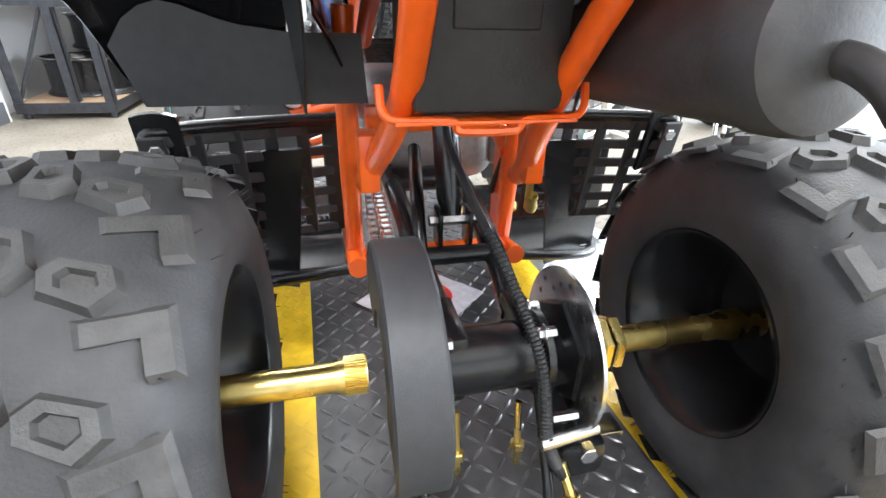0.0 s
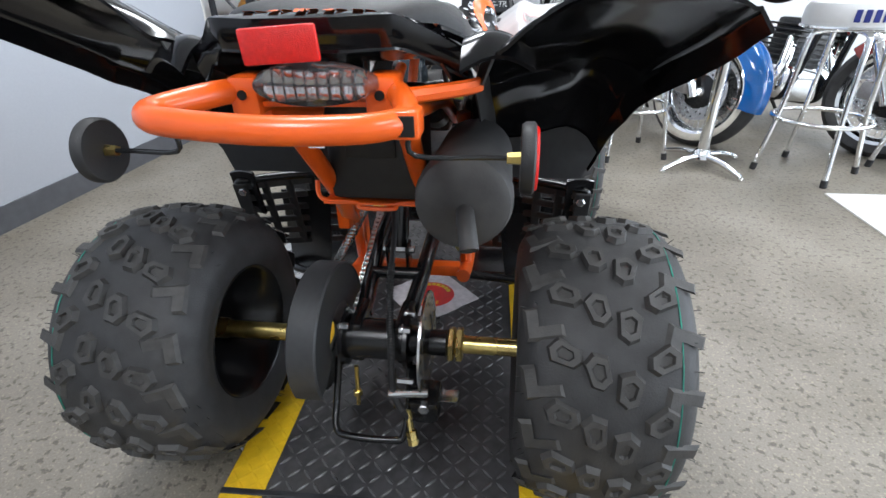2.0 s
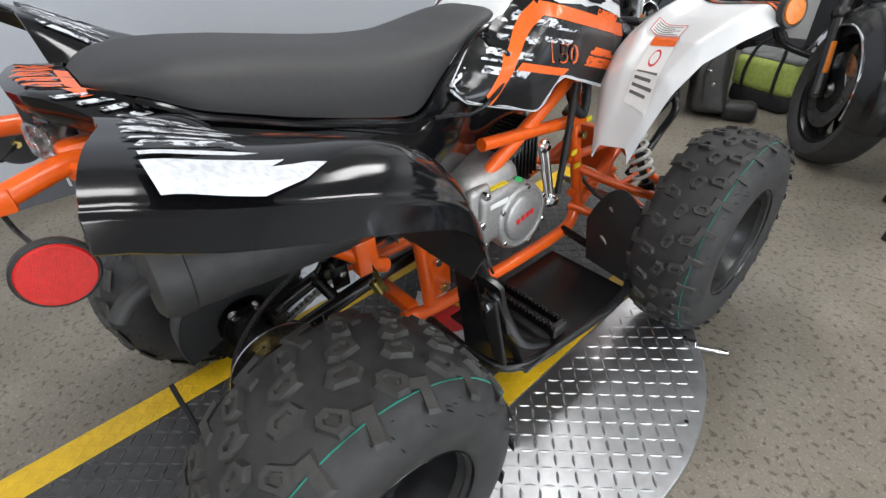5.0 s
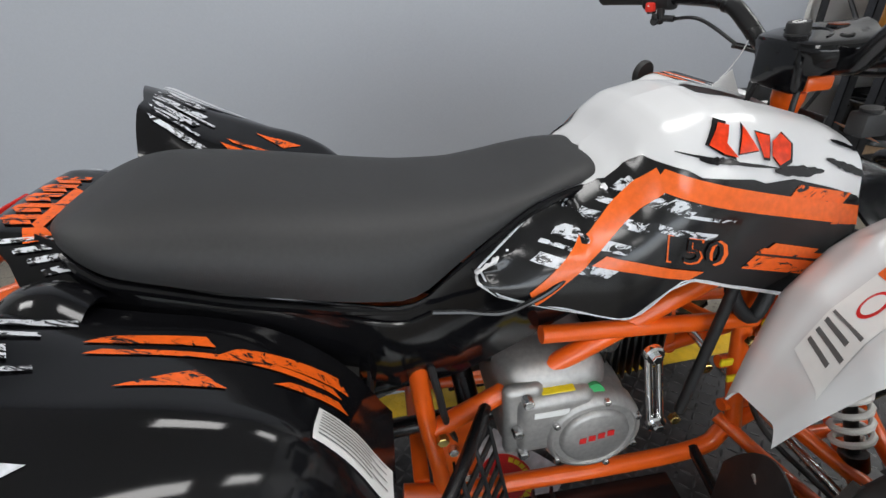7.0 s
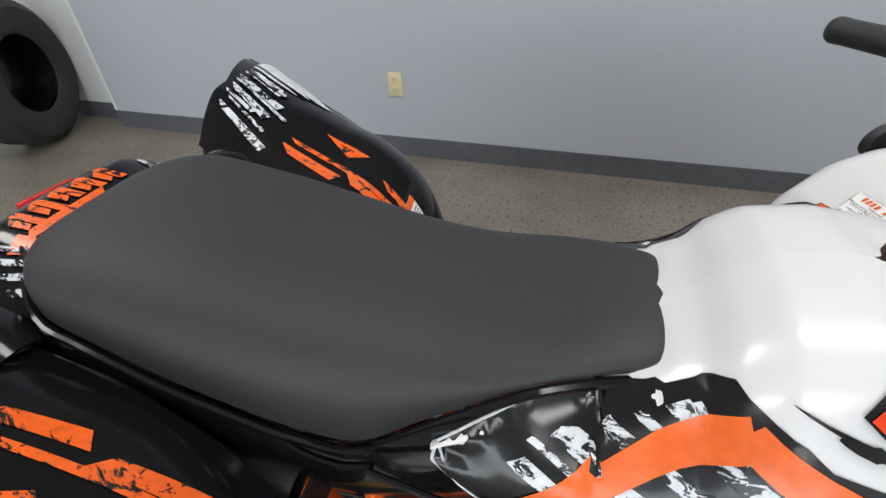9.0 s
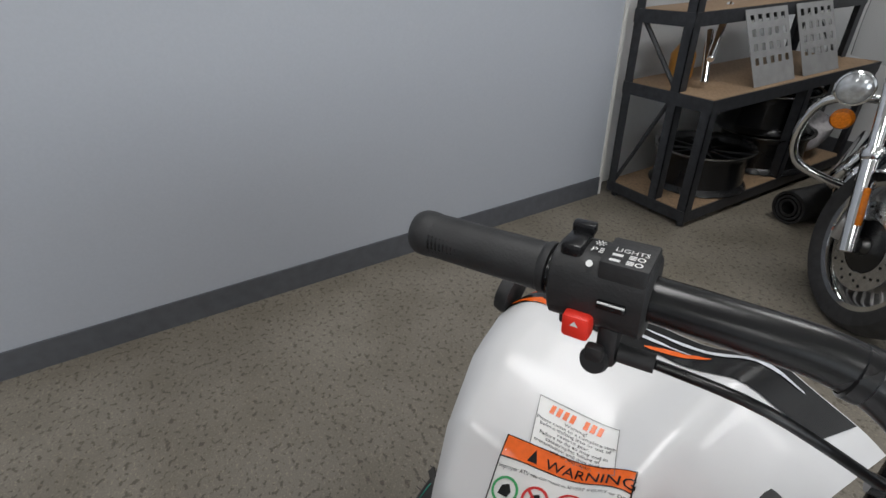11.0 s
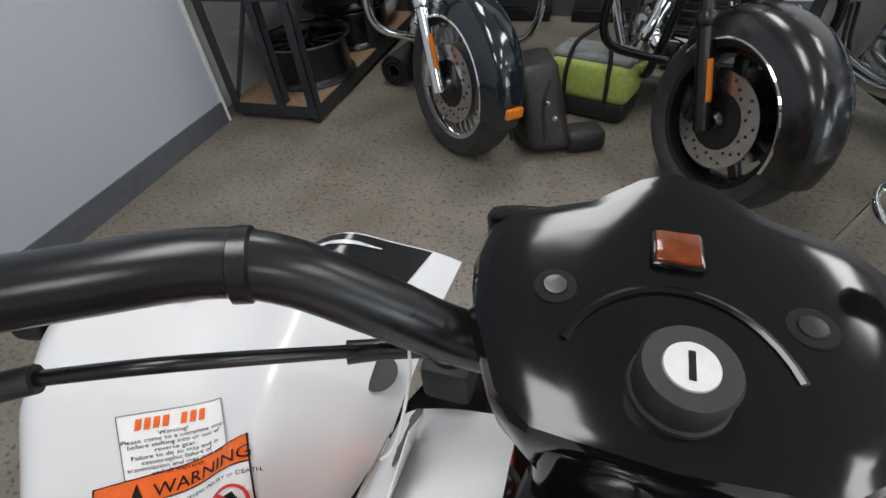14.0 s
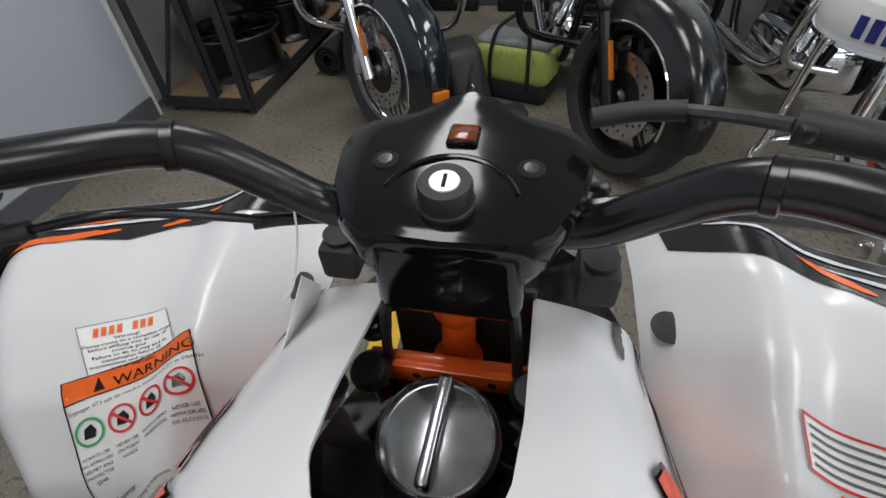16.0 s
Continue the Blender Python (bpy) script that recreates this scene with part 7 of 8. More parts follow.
rbox(bm, (-0.042, 0.984, 0.846), (0.046, 1.010, 0.910), 0.010, 3)
part("cover_skirt", bm, GLOSS_BLACK, dash)
bm = bmesh.new()
pts = [Vector((0.040 * math.cos(a), 1.006 + 0.043 * math.sin(a), 0)) for a in np.linspace(radians(20), radians(160), 17)]
tube(bm, [Vector((p.x, p.y, dash_top(p.x, p.y) - 0.0008)) for p in pts], 0.0022, 8, 1)
part("cover_ridge", bm, GLOSS_BLACK, dash)
mk = axis((0.0, 1.010, dash_top(0, 1.01) - 0.004), (0.0, 1.002, dash_top(0, 1.01) + 0.06))
bm = bmesh.new()
lathe(bm, [(0.0165, -0.002), (0.0160, 0.006), (0.0150, 0.007), (0.0150, 0.018), (0.0140, 0.020), (0.0085, 0.020)], mk, 40)
key = part("key_switch", bm, MATT_BLACK, dash, "round key switch with steel barrel")
bm = bmesh.new()
lathe(bm, [(0.0085, 0.0195), (0.008, 0.0205), (0, 0.0205)], mk, 32)
part("lock_barrel", bm, material("satin_steel", (0.78, 0.78, 0.77), 0.42, metal=0.55, vary=0.08, scale=80, rough_vary=0.05), key)
bm = bmesh.new()
rbox(bm, (-0.0010, -0.0048, 0.0204), (0.0010, 0.0048, 0.0209), 0, 1, mk)
part("key_slot", bm, HOLE_SHADE, key)
bm = bmesh.new()
rbox(bm, (-0.0095, 1.058, dash_top(0, 1.06) - 0.004), (0.0105, 1.079, dash_top(0, 1.07) + 0.002), 0.002, 2)
lamp = part("warning_lamp_frame", bm, GLOSS_BLACK, dash)
bm = bmesh.new()
rbox(bm, (-0.0080, 1.0595, dash_top(0, 1.06)), (0.0090, 1.0775, dash_top(0, 1.07) + 0.0032), 0.001, 2)
part("warning_lamp", bm, material("dark_amber", (0.16, 0.035, 0.008), 0.12, vary=0.3, scale=150), lamp, "dark amber warning lamp")
for s in (-1, 1):
    p = Vector((s * 0.0435, 1.0435, dash_top(0.0435, 1.0435)))
    bm = bmesh.new()
    lathe(bm, [(0.0086, -0.001), (0.0082, 0.0007), (0.0076, 0.0009), (0.0, 0.0007)], axis(p, p + Vector((0, -0.1, 1))), 28)
    well = part("screw_well", bm, HOLE_SHADE, dash)
    bm = bmesh.new()
    lathe(bm, [(0.0050, 0.0005), (0.0045, 0.0016), (0.002, 0.0019), (0, 0.0019)], axis(p, p + Vector((0, -0.1, 1))), 20)
    part("screw", bm, DARK_STEEL, well)
bm = bmesh.new()
tube(bm, [(-0.093, 1.028, 0.912), (-0.097, 1.018, 0.905), (-0.098, 1.010, 0.880), (-0.103, 0.995, 0.850), (-0.110, 0.99, 0.84)], 0.0008, 6)
tag = part("tie_wire", bm, PAPER, quad)
bm = bmesh.new()
sheet(bm, lambda u, v: Vector((-0.098 - 0.012 * u - 0.03 * v * 0.3, 1.0 - 0.06 * u + 0.03 * v, 0.855 - 0.055 * u - 0.045 * v)), 4, 4, 0.0006)
part("hang_tag", bm, PAPER, tag, "white paper hang tag")
# brackets under the bar
bm = bmesh.new()
for s in (-1, 1):
    rbox(bm, (s * 0.098 - 0.015, 1.045, 0.800), (s * 0.098 + 0.015, 1.085, 0.832), 0.005)
    lathe(bm, [(0, 0), (0.012, 0), (0.013, 0.006), (0, 0.008)], axis((s * 0.098, 1.062, 0.831), (s * 0.098, 1.058, 0.9)), 16)
    tube(bm, [(s * 0.040, 1.0, 0.85), (s * 0.046, 0.995, 0.80), (s * 0.05, 1.0, 0.70)], 0.004, 8)
part_each("cowl_bracket", bm, MATT_BLACK, quad)

move_ahead({"heel_net", "heel_guard", "guard_bolt", "brake_spring"}, 0.10)

# ---- shelf bench with wheel rims ----
def shelf_bench():
    ob = thing("steel_shelf_bench", "dark angle-iron work bench with wooden shelves", "shelf")
    x0, x1, y0, y1 = -1.735, -1.270, 2.665, 4.02
    post = lambda x, y, z, sx, sy: (lambda bm: (rbox(bm, (x, y, 0.035), (x + sx * 0.045, y + sy * 0.004, z)), rbox(bm, (x, y, 0.035), (x + sx * 0.004, y + sy * 0.045, z)), part("post", bm, IRON, ob, smooth=20)))(bmesh.new())
    for y, sy in ((y0, 1), (y1, -1)):
        post(x1, y, 0.57, -1, sy)
        post(x0, y, 1.75, 1, sy)
        post(x0 + 0.30, y, 1.75, -1, sy)
    post(x1, 3.38, 0.57, -1, 1)
    for z, xa in ((0.07, x1), (0.575, x1), (0.885, x0 + 0.30), (1.45, x0 + 0.30)):
        bm = bmesh.new()
        rbox(bm, (x0 + 0.004, y0 + 0.004, z), (xa - 0.004, y1 - 0.004, z + 0.016), 0.001, 1)
        part("shelf_board", bm, WOOD, ob, "brown particle board shelf", smooth=20)
        bm = bmesh.new()
        rbox(bm, (x0 - 0.003, y0 - 0.003, z - 0.040), (xa + 0.003, y0 + 0.003, z + 0.014))
        rbox(bm, (x0 - 0.003, y1 - 0.003, z - 0.040), (xa + 0.003, y1 + 0.003, z + 0.014))
        rbox(bm, (xa - 0.003, y0, z - 0.040), (xa + 0.003, y1, z + 0.014))
        part("shelf_rail", bm, IRON, ob, smooth=20)
    for y in (y0 + 0.02, y1 - 0.02):
        for a, b in (((x0 + 0.02, 0.08), (x0 + 0.26, 0.56)), ((x0 + 0.26, 0.60), (x0 + 0.02, 0.88))):
            bm = bmesh.new()
            tube(bm, [(a[0], y, a[1]), (b[0], y, b[1])], 0.010, 6)
            part("brace", bm, IRON, ob)
    for x in (x0 + 0.03, x1 - 0.03):
        for y in (y0 + 0.03, y1 - 0.03):
            bm = bmesh.new()
            rod(bm, (x, y, 0.0), (x, y, 0.04), 0.018, 16, 0.003)
            part("foot", bm, IRON, ob)


shelf_bench()


def car_rim(at):
    ob = thing("wheel_rim", "black alloy car wheel rim lying flat on the shelf", "wheel rim", at, group="rims on the shelf")
    gloss = BLACK_PAINT
    bm = bmesh.new()
    lathe(bm, [(0.222, 0.0), (0.230, 0.004), (0.226, 0.012), (0.208, 0.03), (0.205, 0.16), (0.218, 0.185), (0.232, 0.190), (0.230, 0.196), (0.212, 0.190), (0.198, 0.160), (0.196, 0.03), (0.21, 0.0)], None, 48)
    part("barrel", bm, gloss, ob)
    for k in range(10):
        bm = bmesh.new()
        a = k * math.tau / 10
        rbox(bm, (0.035, -0.012, 0.150), (0.208, 0.012, 0.172), 0.005, 2, pose(0, 0, 0, 0, 0, math.degrees(a)))
        part("spoke", bm, gloss, ob)
    bm = bmesh.new()
    lathe(bm, [(0.055, 0.13), (0.055, 0.168), (0.030, 0.178), (0, 0.178)], None, 24)
    part("hub", bm, gloss, ob)
    bm = bmesh.new()
    lathe(bm, [(0.216, 0.191), (0.232, 0.193), (0.233, 0.1975), (0.216, 0.1955)], None, 48)
    part("lip", bm, STEEL, ob, "machined bright lip")
    return ob


rim0 = car_rim((-1.48, 3.02, 0.087))
copy_thing(rim0, pose(-1.47, 3.52, 0.087, 0, 0, 20))
copy_thing(rim0, pose(-1.50, 3.52, 0.288, 0, 0, 50))


def perforated_plate(y):
    ob = thing("perforated_plate", "grey perforated sheet-metal panel leaning on the bench", "metal panel", group="panels on the bench")
    grey = material("grey_sheet_metal", (0.30, 0.30, 0.30), 0.45, metal=0.3, vary=0.1)
    m = Matrix.Translation((-1.30, y, 0.592)) @ Matrix.Rotation(radians(-24), 4, "Y") @ Matrix.Rotation(radians(90), 4, "Z")
    bm = bmesh.new()
    nu, nv = 11, 11
    for i in range(nu):
        for j in range(nv):
            if i % 2 == 1 and j % 2 == 1 and 2 < j < 10 and 0 < i < 10:
                continue
            a = [m @ Vector((i * 0.028, 0, j * 0.030 + 0.0)), m @ Vector(((i + 1) * 0.028, 0, j * 0.030)), m @ Vector(((i + 1) * 0.028, 0, (j + 1) * 0.030)), m @ Vector((i * 0.028, 0, (j + 1) * 0.030))]
            bm.faces.new([bm.verts.new(p) for p in a])
    bmesh.ops.remove_doubles(bm, verts=bm.verts, dist=0.0005)
    bmesh.ops.solidify(bm, geom=bm.faces[:], thickness=0.003)
    part("panel", bm, grey, ob, smooth=20)


perforated_plate(2.98)
perforated_plate(3.36)
fork = thing("fork_tubes", "pair of chromed fork tubes on the bench", "fork tubes")
for dz in (0.0, 0.10):
    bm = bmesh.new()
    rod(bm, (-1.42, 2.80, 0.612 + dz), (-1.55, 2.95 + dz, 0.80 + dz), 0.016, 18, 0.003)
    part("tube", bm, CHROME, fork)
tub = thing("amber_bottle", "amber plastic bottle standing on the bench", "bottle")
bm = bmesh.new()
lathe(bm, [(0, 0.591), (0.05, 0.591), (0.055, 0.60), (0.055, 0.70), (0.03, 0.74), (0.018, 0.75), (0.018, 0.775), (0, 0.775)], Matrix.Translation((-1.62, 2.90, 0)), 24)
part("bottle", bm, material("amber_plastic", (0.55, 0.25, 0.04), 0.35, vary=0.1), tub)
bag = thing("plastic_bags", "crumpled clear plastic bags on the lower shelf", "bag")
bm = bmesh.new()
bmesh.ops.create_icosphere(bm, subdivisions=3, radius=0.17)
for v in bm.verts:
    v.co *= 1 + 0.28 * noise.noise(v.co * 14)
    v.co = Vector((v.co.x * 0.9 - 1.46, v.co.y * 1.2 + 3.80, v.co.z * 0.8 + 0.215))
part("film", bm, FOIL, bag)

# ---- hand bags on the floor ----
def saddle_bag():
    ob = thing("leather_saddlebag", "black leather saddlebag leaning beside a motorcycle wheel", "bag", (-0.01, -0.11, 0))
    hide = material("black_leather", (0.028, 0.026, 0.025), 0.5, vary=0.3, scale=30, bump=0.3, bump_scale=150)
    bm = bmesh.new()
    rbox(bm, (-0.10, -0.15, 0.0), (0.10, 0.15, 0.34), 0.04, 4, pose(-0.24, 2.80, 0.0, 0, 0, 24) @ pose(0, 0, 0, -8, 0, 0))
    bmesh.ops.subdivide_edges(bm, edges=bm.edges[:], cuts=1)
    for v in bm.verts:
        v.co += Vector((1, 1, 0)) * 0.020 * noise.noise(v.co * 9)
        k = max(0.0, v.co.z) / 0.34
        v.co = Vector((-0.24 + (v.co.x + 0.24) * (1.05 - 0.35 * k) - 0.04 * k, v.co.y + 0.05 * k, v.co.z * 0.90))
    low = min(v.co.z for v in bm.verts)
    for v in bm.verts:
        v.co.z -= low
    body = part("bag_body", bm, hide, ob, smooth=60)
    bm = bmesh.new()
    tube(bm, [(-0.33, 2.70, 0.30), (-0.345, 2.66, 0.20), (-0.33, 2.66, 0.08)], 0.008, 6)
    tube(bm, [(-0.20, 2.66, 0.33), (-0.215, 2.63, 0.24), (-0.20, 2.64, 0.10)], 0.008, 6)
    part("strap", bm, hide, body)
    bm = bmesh.new()
    for p in ((-0.315, 2.675, 0.30), (-0.20, 2.650, 0.25), (-0.17, 2.655, 0.19)):
        rod(bm, p, (p[0] - 0.003, p[1] - 0.012, p[2]), 0.010, 12, 0.002)
    part_each("stud", bm, STEEL, body)


saddle_bag()


def green_bag():
    ob = thing("green_travel_bag", "lime green travel bag with black straps on the floor", "bag")
    lime = material("lime_cloth", (0.42, 0.52, 0.12), 0.7, vary=0.15, scale=60, bump=0.2, bump_scale=400)
    web = material("black_webbing", (0.015, 0.015, 0.016), 0.8, vary=0.3, scale=200, bump=0.3, bump_scale=500)
    m = pose(-0.07, 3.00, 0.0, 0, 0, -18)
    bm = bmesh.new()
    rbox(bm, (-0.18, -0.10, 0.08), (0.18, 0.10, 0.26), 0.045, 4, m)
    body = part("bag_body", bm, lime, ob, smooth=60)
    bm = bmesh.new()
    rbox(bm, (-0.17, -0.095, 0.0), (0.17, 0.095, 0.10), 0.03, 3, m)
    part("bag_base", bm, web, body, smooth=60)
    bm = bmesh.new()
    rbox(bm, (-0.17, -0.085, 0.235), (0.17, 0.085, 0.275), 0.02, 3, m)
    part("bag_top", bm, material("grey_cloth", (0.22, 0.23, 0.23), 0.8, vary=0.2), body, smooth=60)
    for x in (-0.09, 0.09):
        bm = bmesh.new()
        tube(bm, [m @ Vector(p) for p in ((x, -0.105, 0.09), (x, -0.108, 0.20), (x * 0.8, -0.07, 0.31), (0, -0.02, 0.37))], 0.009, 6)
        part("strap", bm, web, body)


green_bag()
pouch = thing("black_pouch", "small black cloth pouch on the floor", "bag")
bm = bmesh.new()
rbox(bm, (-0.08, -0.06, 0), (0.08, 0.06, 0.09), 0.03, 3, pose(-0.08, 2.68, 0, 0, 0, 25))
part("pouch_body", bm, MATT_BLACK, pouch, smooth=60)
roll = thing("rolled_mat", "rolled black rubber mat on the floor", "mat")
bm = bmesh.new()
for k in range(3):
    lathe(bm, [(0.030 + 0.018 * k, 0), (0.042 + 0.018 * k, 0), (0.042 + 0.018 * k, 0.42), (0.030 + 0.018 * k, 0.42), (0.030 + 0.018 * k, 0)], axis((-1.06, 3.11, 0.078), (-0.99, 3.51, 0.078)), 28)
part("roll", bm, MATT_BLACK, roll)

# ---- motorcycles ----
def motorcycle(name, label, at, rz, steer, paint, tyre_side, wheel_kind, wide=0.065, screen=False, bars=True, lean=8):
    """A cruiser that faces -y with its front tyre on the floor at the origin of its pose."""
    ob = thing(name, label, "motorcycle", at, rz)
    ob.matrix_basis = pose(*at, 0, lean, rz)
    R = 0.288
    st = pose(0, 0.10, 0, 0, 0, steer) @ pose(0, -0.10, 0)
    hub = Vector((0, 0, R))
    mw = st @ Matrix.Translation(hub) @ Matrix.Rotation(radians(90), 4, "Y")
    bm = bmesh.new()
    rr = R - 0.085 if wheel_kind != "spoke" else R - 0.075
    prof = [(rr, -wide * 0.62), (rr + 0.02, -wide * 0.92), (R - 0.03, -wide), (R - 0.010, -wide * 0.72), (R, -wide * 0.25), (R, wide * 0.25), (R - 0.010, wide * 0.72), (R - 0.03, wide), (rr + 0.02, wide * 0.92), (rr, wide * 0.62)]
    lathe(bm, prof, mw, 56)
    tyre = part("front_tyre", bm, RUBBER, ob, "black road tyre")
    if tyre_side:
        for s in (-1, 1):
            bm = bmesh.new()
            lathe(bm, [(rr + 0.006, s * wide * 0.86), (rr + 0.012, s * wide * 0.955), (R - 0.038, s * wide * 1.03), (R - 0.034, s * wide * 1.00)], mw, 56)
            part("white_wall", bm, WHITE_WALL, tyre, "white sidewall band")
    bm = bmesh.new()
    lathe(bm, [(rr + 0.006, -wide * 0.66), (rr + 0.008, -wide * 0.76), (rr - 0.008, -wide * 0.70), (rr - 0.022, -wide * 0.3), (rr - 0.022, wide * 0.3), (rr - 0.008, wide * 0.70), (rr + 0.008, wide * 0.76), (rr + 0.006, wide * 0.66)], mw, 56)
    rim = part("front_rim", bm, CHROME if wheel_kind != "disc" else BLACK_PAINT, ob)
    n = {"slot": 28, "spoke": 40, "disc": 9}[wheel_kind]
    for k in range(n):
        a = k * math.tau / n
        bm = bmesh.new()
        if wheel_kind == "spoke":
            s = 1 if k % 2 else -1
            p = Vector((0.035 * math.cos(a + 0.5 * s), 0.035 * math.sin(a + 0.5 * s), 0.028 * s))
            q = Vector(((rr - 0.02) * math.cos(a), (rr - 0.02) * math.sin(a), 0.004 * s))
            rod(bm, mw @ p, mw @ q, 0.0022, 5)
        else:
            w_, t_ = (0.0065, 0.014) if wheel_kind == "slot" else (0.018, 0.012)
            r0 = 0.135 if wheel_kind == "slot" else 0.04
            rbox(bm, (r0, -w_, -t_), (rr - 0.015, w_, t_), 0.003, 1, mw @ pose(0, 0, 0, 0, 0, math.degrees(a)))
        part("spoke", bm, BLACK_PAINT if wheel_kind == "disc" else (CAST if wheel_kind == "slot" else CHROME), rim, smooth=30)
    if wheel_kind == "slot":
        bm = bmesh.new()
        lathe(bm, [(0.145, -0.012), (0.145, 0.012), (0.030, 0.03), (0, 0.03)], mw, 40)
        lathe(bm, [(0.145, 0.012), (0.145, -0.012), (0.030, -0.03), (0, -0.03)], mw, 40)
        part("wheel_centre", bm, CAST, rim)
    bm = bmesh.new()
    lathe(bm, [(0, -0.075), (0.018, -0.075), (0.034, -0.055), (0.034, 0.055), (0.018, 0.075), (0, 0.075)], mw, 24)
    part("hub", bm, CHROME if wheel_kind == "spoke" else DARK_STEEL, rim)
    for s in (-1, 1):
        bm = bmesh.new()
        lathe(bm, [(0.088, s * 0.050), (0.146, s * 0.050), (0.146, s * 0.055), (0.088, s * 0.055), (0.088, s * 0.050)], mw, 48)
        rotor = part("brake_rotor", bm, STEEL, ob, "drilled steel brake rotor")
        bm = bmesh.new()
        for k in range(30):
            a, r = k * math.tau / 30, (0.130, 0.115, 0.102)[k % 3]
            c = Vector((r * math.cos(a), r * math.sin(a), s * 0.0490))
            rod(bm, mw @ c, mw @ (c + Vector((0, 0, s * 0.0070))), 0.005, 8)
        part("hole", bm, HOLE_SHADE, rotor, smooth=0)
        bm = bmesh.new()
        lathe(bm, [(0.030, s * 0.048), (0.092, s * 0.050), (0.088, s * 0.056), (0.03, s * 0.060)], mw, 9)
        part("rotor_carrier", bm, BLACK_PAINT, rotor, smooth=20)
    # fork legs, fender, lamps
    rake = Vector((0, 0.30, 0.54))
    for s in (-1, 1):
        bm = bmesh.new()
        a = Vector((s * 0.095, 0.0, R - 0.03))
        rod(bm, st @ a, st @ (a + rake * 0.52), 0.026, 20, 0.004)
        rod(bm, st @ (a + rake * 0.52), st @ (a + rake * 1.05), 0.0205, 18)
        lathe(bm, [(0.028, 0), (0.033, 0.01), (0.033, 0.03), (0.028, 0.04)], st @ axis(a + rake * 0.48, a + rake), 20)
        leg = part("fork_leg", bm, CHROME if paint is not B2_PAINT else BLACK_PAINT, ob)
        bm = bmesh.new()
        lathe(bm, [(0, 0), (0.008, 0), (0.010, 0.004), (0.010, 0.12), (0.0, 0.125)], st @ axis(a + rake * 0.16 + Vector((s * 0.004, -0.026, 0)), a + rake + Vector((s * 0.004, -0.026, 0))), 10)
        part("fork_reflector", bm, LENS_AMBER, leg)
        bm = bmesh.new()
        q = st @ (Vector((s * 0.085, 0.085, R + 0.02)))
        rbox(bm, (-0.022, -0.05, -0.04), (0.022, 0.05, 0.04), 0.012, 2, Matrix.Translation(q))
        part("brake_caliper", bm, BLACK_PAINT if paint is B2_PAINT else CAST, ob)

    def mud(u, v):
        a = radians(-8 + 150 * u)
        rad = R + 0.028 + 0.012 * math.sin(math.pi * u)
        half = wide + 0.028 - 0.016 * (2 * u - 1) ** 2
        b = (v - 0.5) * 2
        drop = 0.085 * abs(b) ** 3
        return st @ Vector((half * math.copysign(abs(b) ** 0.8, b), -math.cos(a) * (rad - drop), R + math.sin(a) * (rad - drop)))
    bm = bmesh.new()
    sheet(bm, mud, 28, 14, 0.003)
    mudg = part("front_fender", bm, paint, ob, "painted front fender", smooth=60)
    bm = bmesh.new()
    for v in (0.0, 1.0):
        tube(bm, [mud(u, v) for u in np.linspace(0, 1, 14)], 0.005, 6, 2)
    part("fender_trim", bm, CHROME, mudg)
    if screen:
        bm = bmesh.new()
        rbox(bm, (-0.035, -0.010, -0.018), (0.035, 0.010, 0.018), 0.006, 2, Matrix.Translation(mud(0.08, 0.5)) @ pose(0, -0.012, 0.0, 0, 0, steer))
        part("fender_lamp", bm, LENS_AMBER, mudg)
    top = st @ (Vector((0, 0.0, R)) + rake * 0.78)
    bm = bmesh.new()
    ml_ = axis(top + Vector((0, -0.02, 0)), top + Vector((0, -1, -0.08)))
    lathe(bm, [(0, -0.11), (0.055, -0.10), (0.088, -0.05), (0.094, 0.0), (0.096, 0.012), (0.088, 0.014)], ml_, 36)
    hl = part("headlight", bm, CHROME if paint is not B2_PAINT else BLACK_PAINT, ob)
    bm = bmesh.new()
    lathe(bm, [(0.089, 0.010), (0.080, 0.024), (0.04, 0.034), (0, 0.037)], ml_, 36)
    part("lamp_glass", bm, LAMP_GLASS, hl, "clear headlight glass")
    if screen:
        for s in (-1, 1):
            bm = bmesh.new()
            c = top + Vector((s * 0.175, 0.0, -0.03))
            lathe(bm, [(0, -0.06), (0.045, -0.04), (0.056, 0.0), (0.056, 0.010), (0.050, 0.012)], axis(c, c + Vector((0, -1, 0))), 28)
            sp = part("spot_lamp", bm, CHROME, ob)
            bm = bmesh.new()
            lathe(bm, [(0.051, 0.008), (0.03, 0.020), (0, 0.024)], axis(c, c + Vector((0, -1, 0))), 28)
            part("lamp_glass", bm, LAMP_GLASS, sp)
            bm = bmesh.new()
            c = top + Vector((s * 0.165, 0.03, -0.14))
            lathe(bm, [(0, -0.03), (0.034, -0.015), (0.036, 0.0), (0.028, 0.016), (0, 0.022)], axis(c, c + Vector((0, -1, 0))), 24)
            part("turn_signal", bm, LENS_AMBER, ob, "round amber turn signal")
        bm = bmesh.new()
        sheet(bm, lambda u, v: top + Vector(((v - 0.5) * (0.50 + 0.08 * math.sin(math.pi * u)), 0.05 + 0.17 * u + 0.22 * (2 * v - 1) ** 2 * 0.35, 0.04 + 0.52 * u)), 12, 12, 0.004)
        scr = part("windscreen", bm, SCREEN_GLASS, ob, "clear touring windscreen", smooth=60)
        scr.visible_shadow = False
        bm = bmesh.new()
        tube(bm, [top + Vector(((v - 0.5) * 0.54, 0.10 + 0.077 * (2 * v - 1) ** 2, 0.22)) for v in np.linspace(0.02, 0.98, 9)], 0.006, 6, 2)
        part("screen_brace", bm, CHROME, scr)
    # handlebar
    bm = bmesh.new()
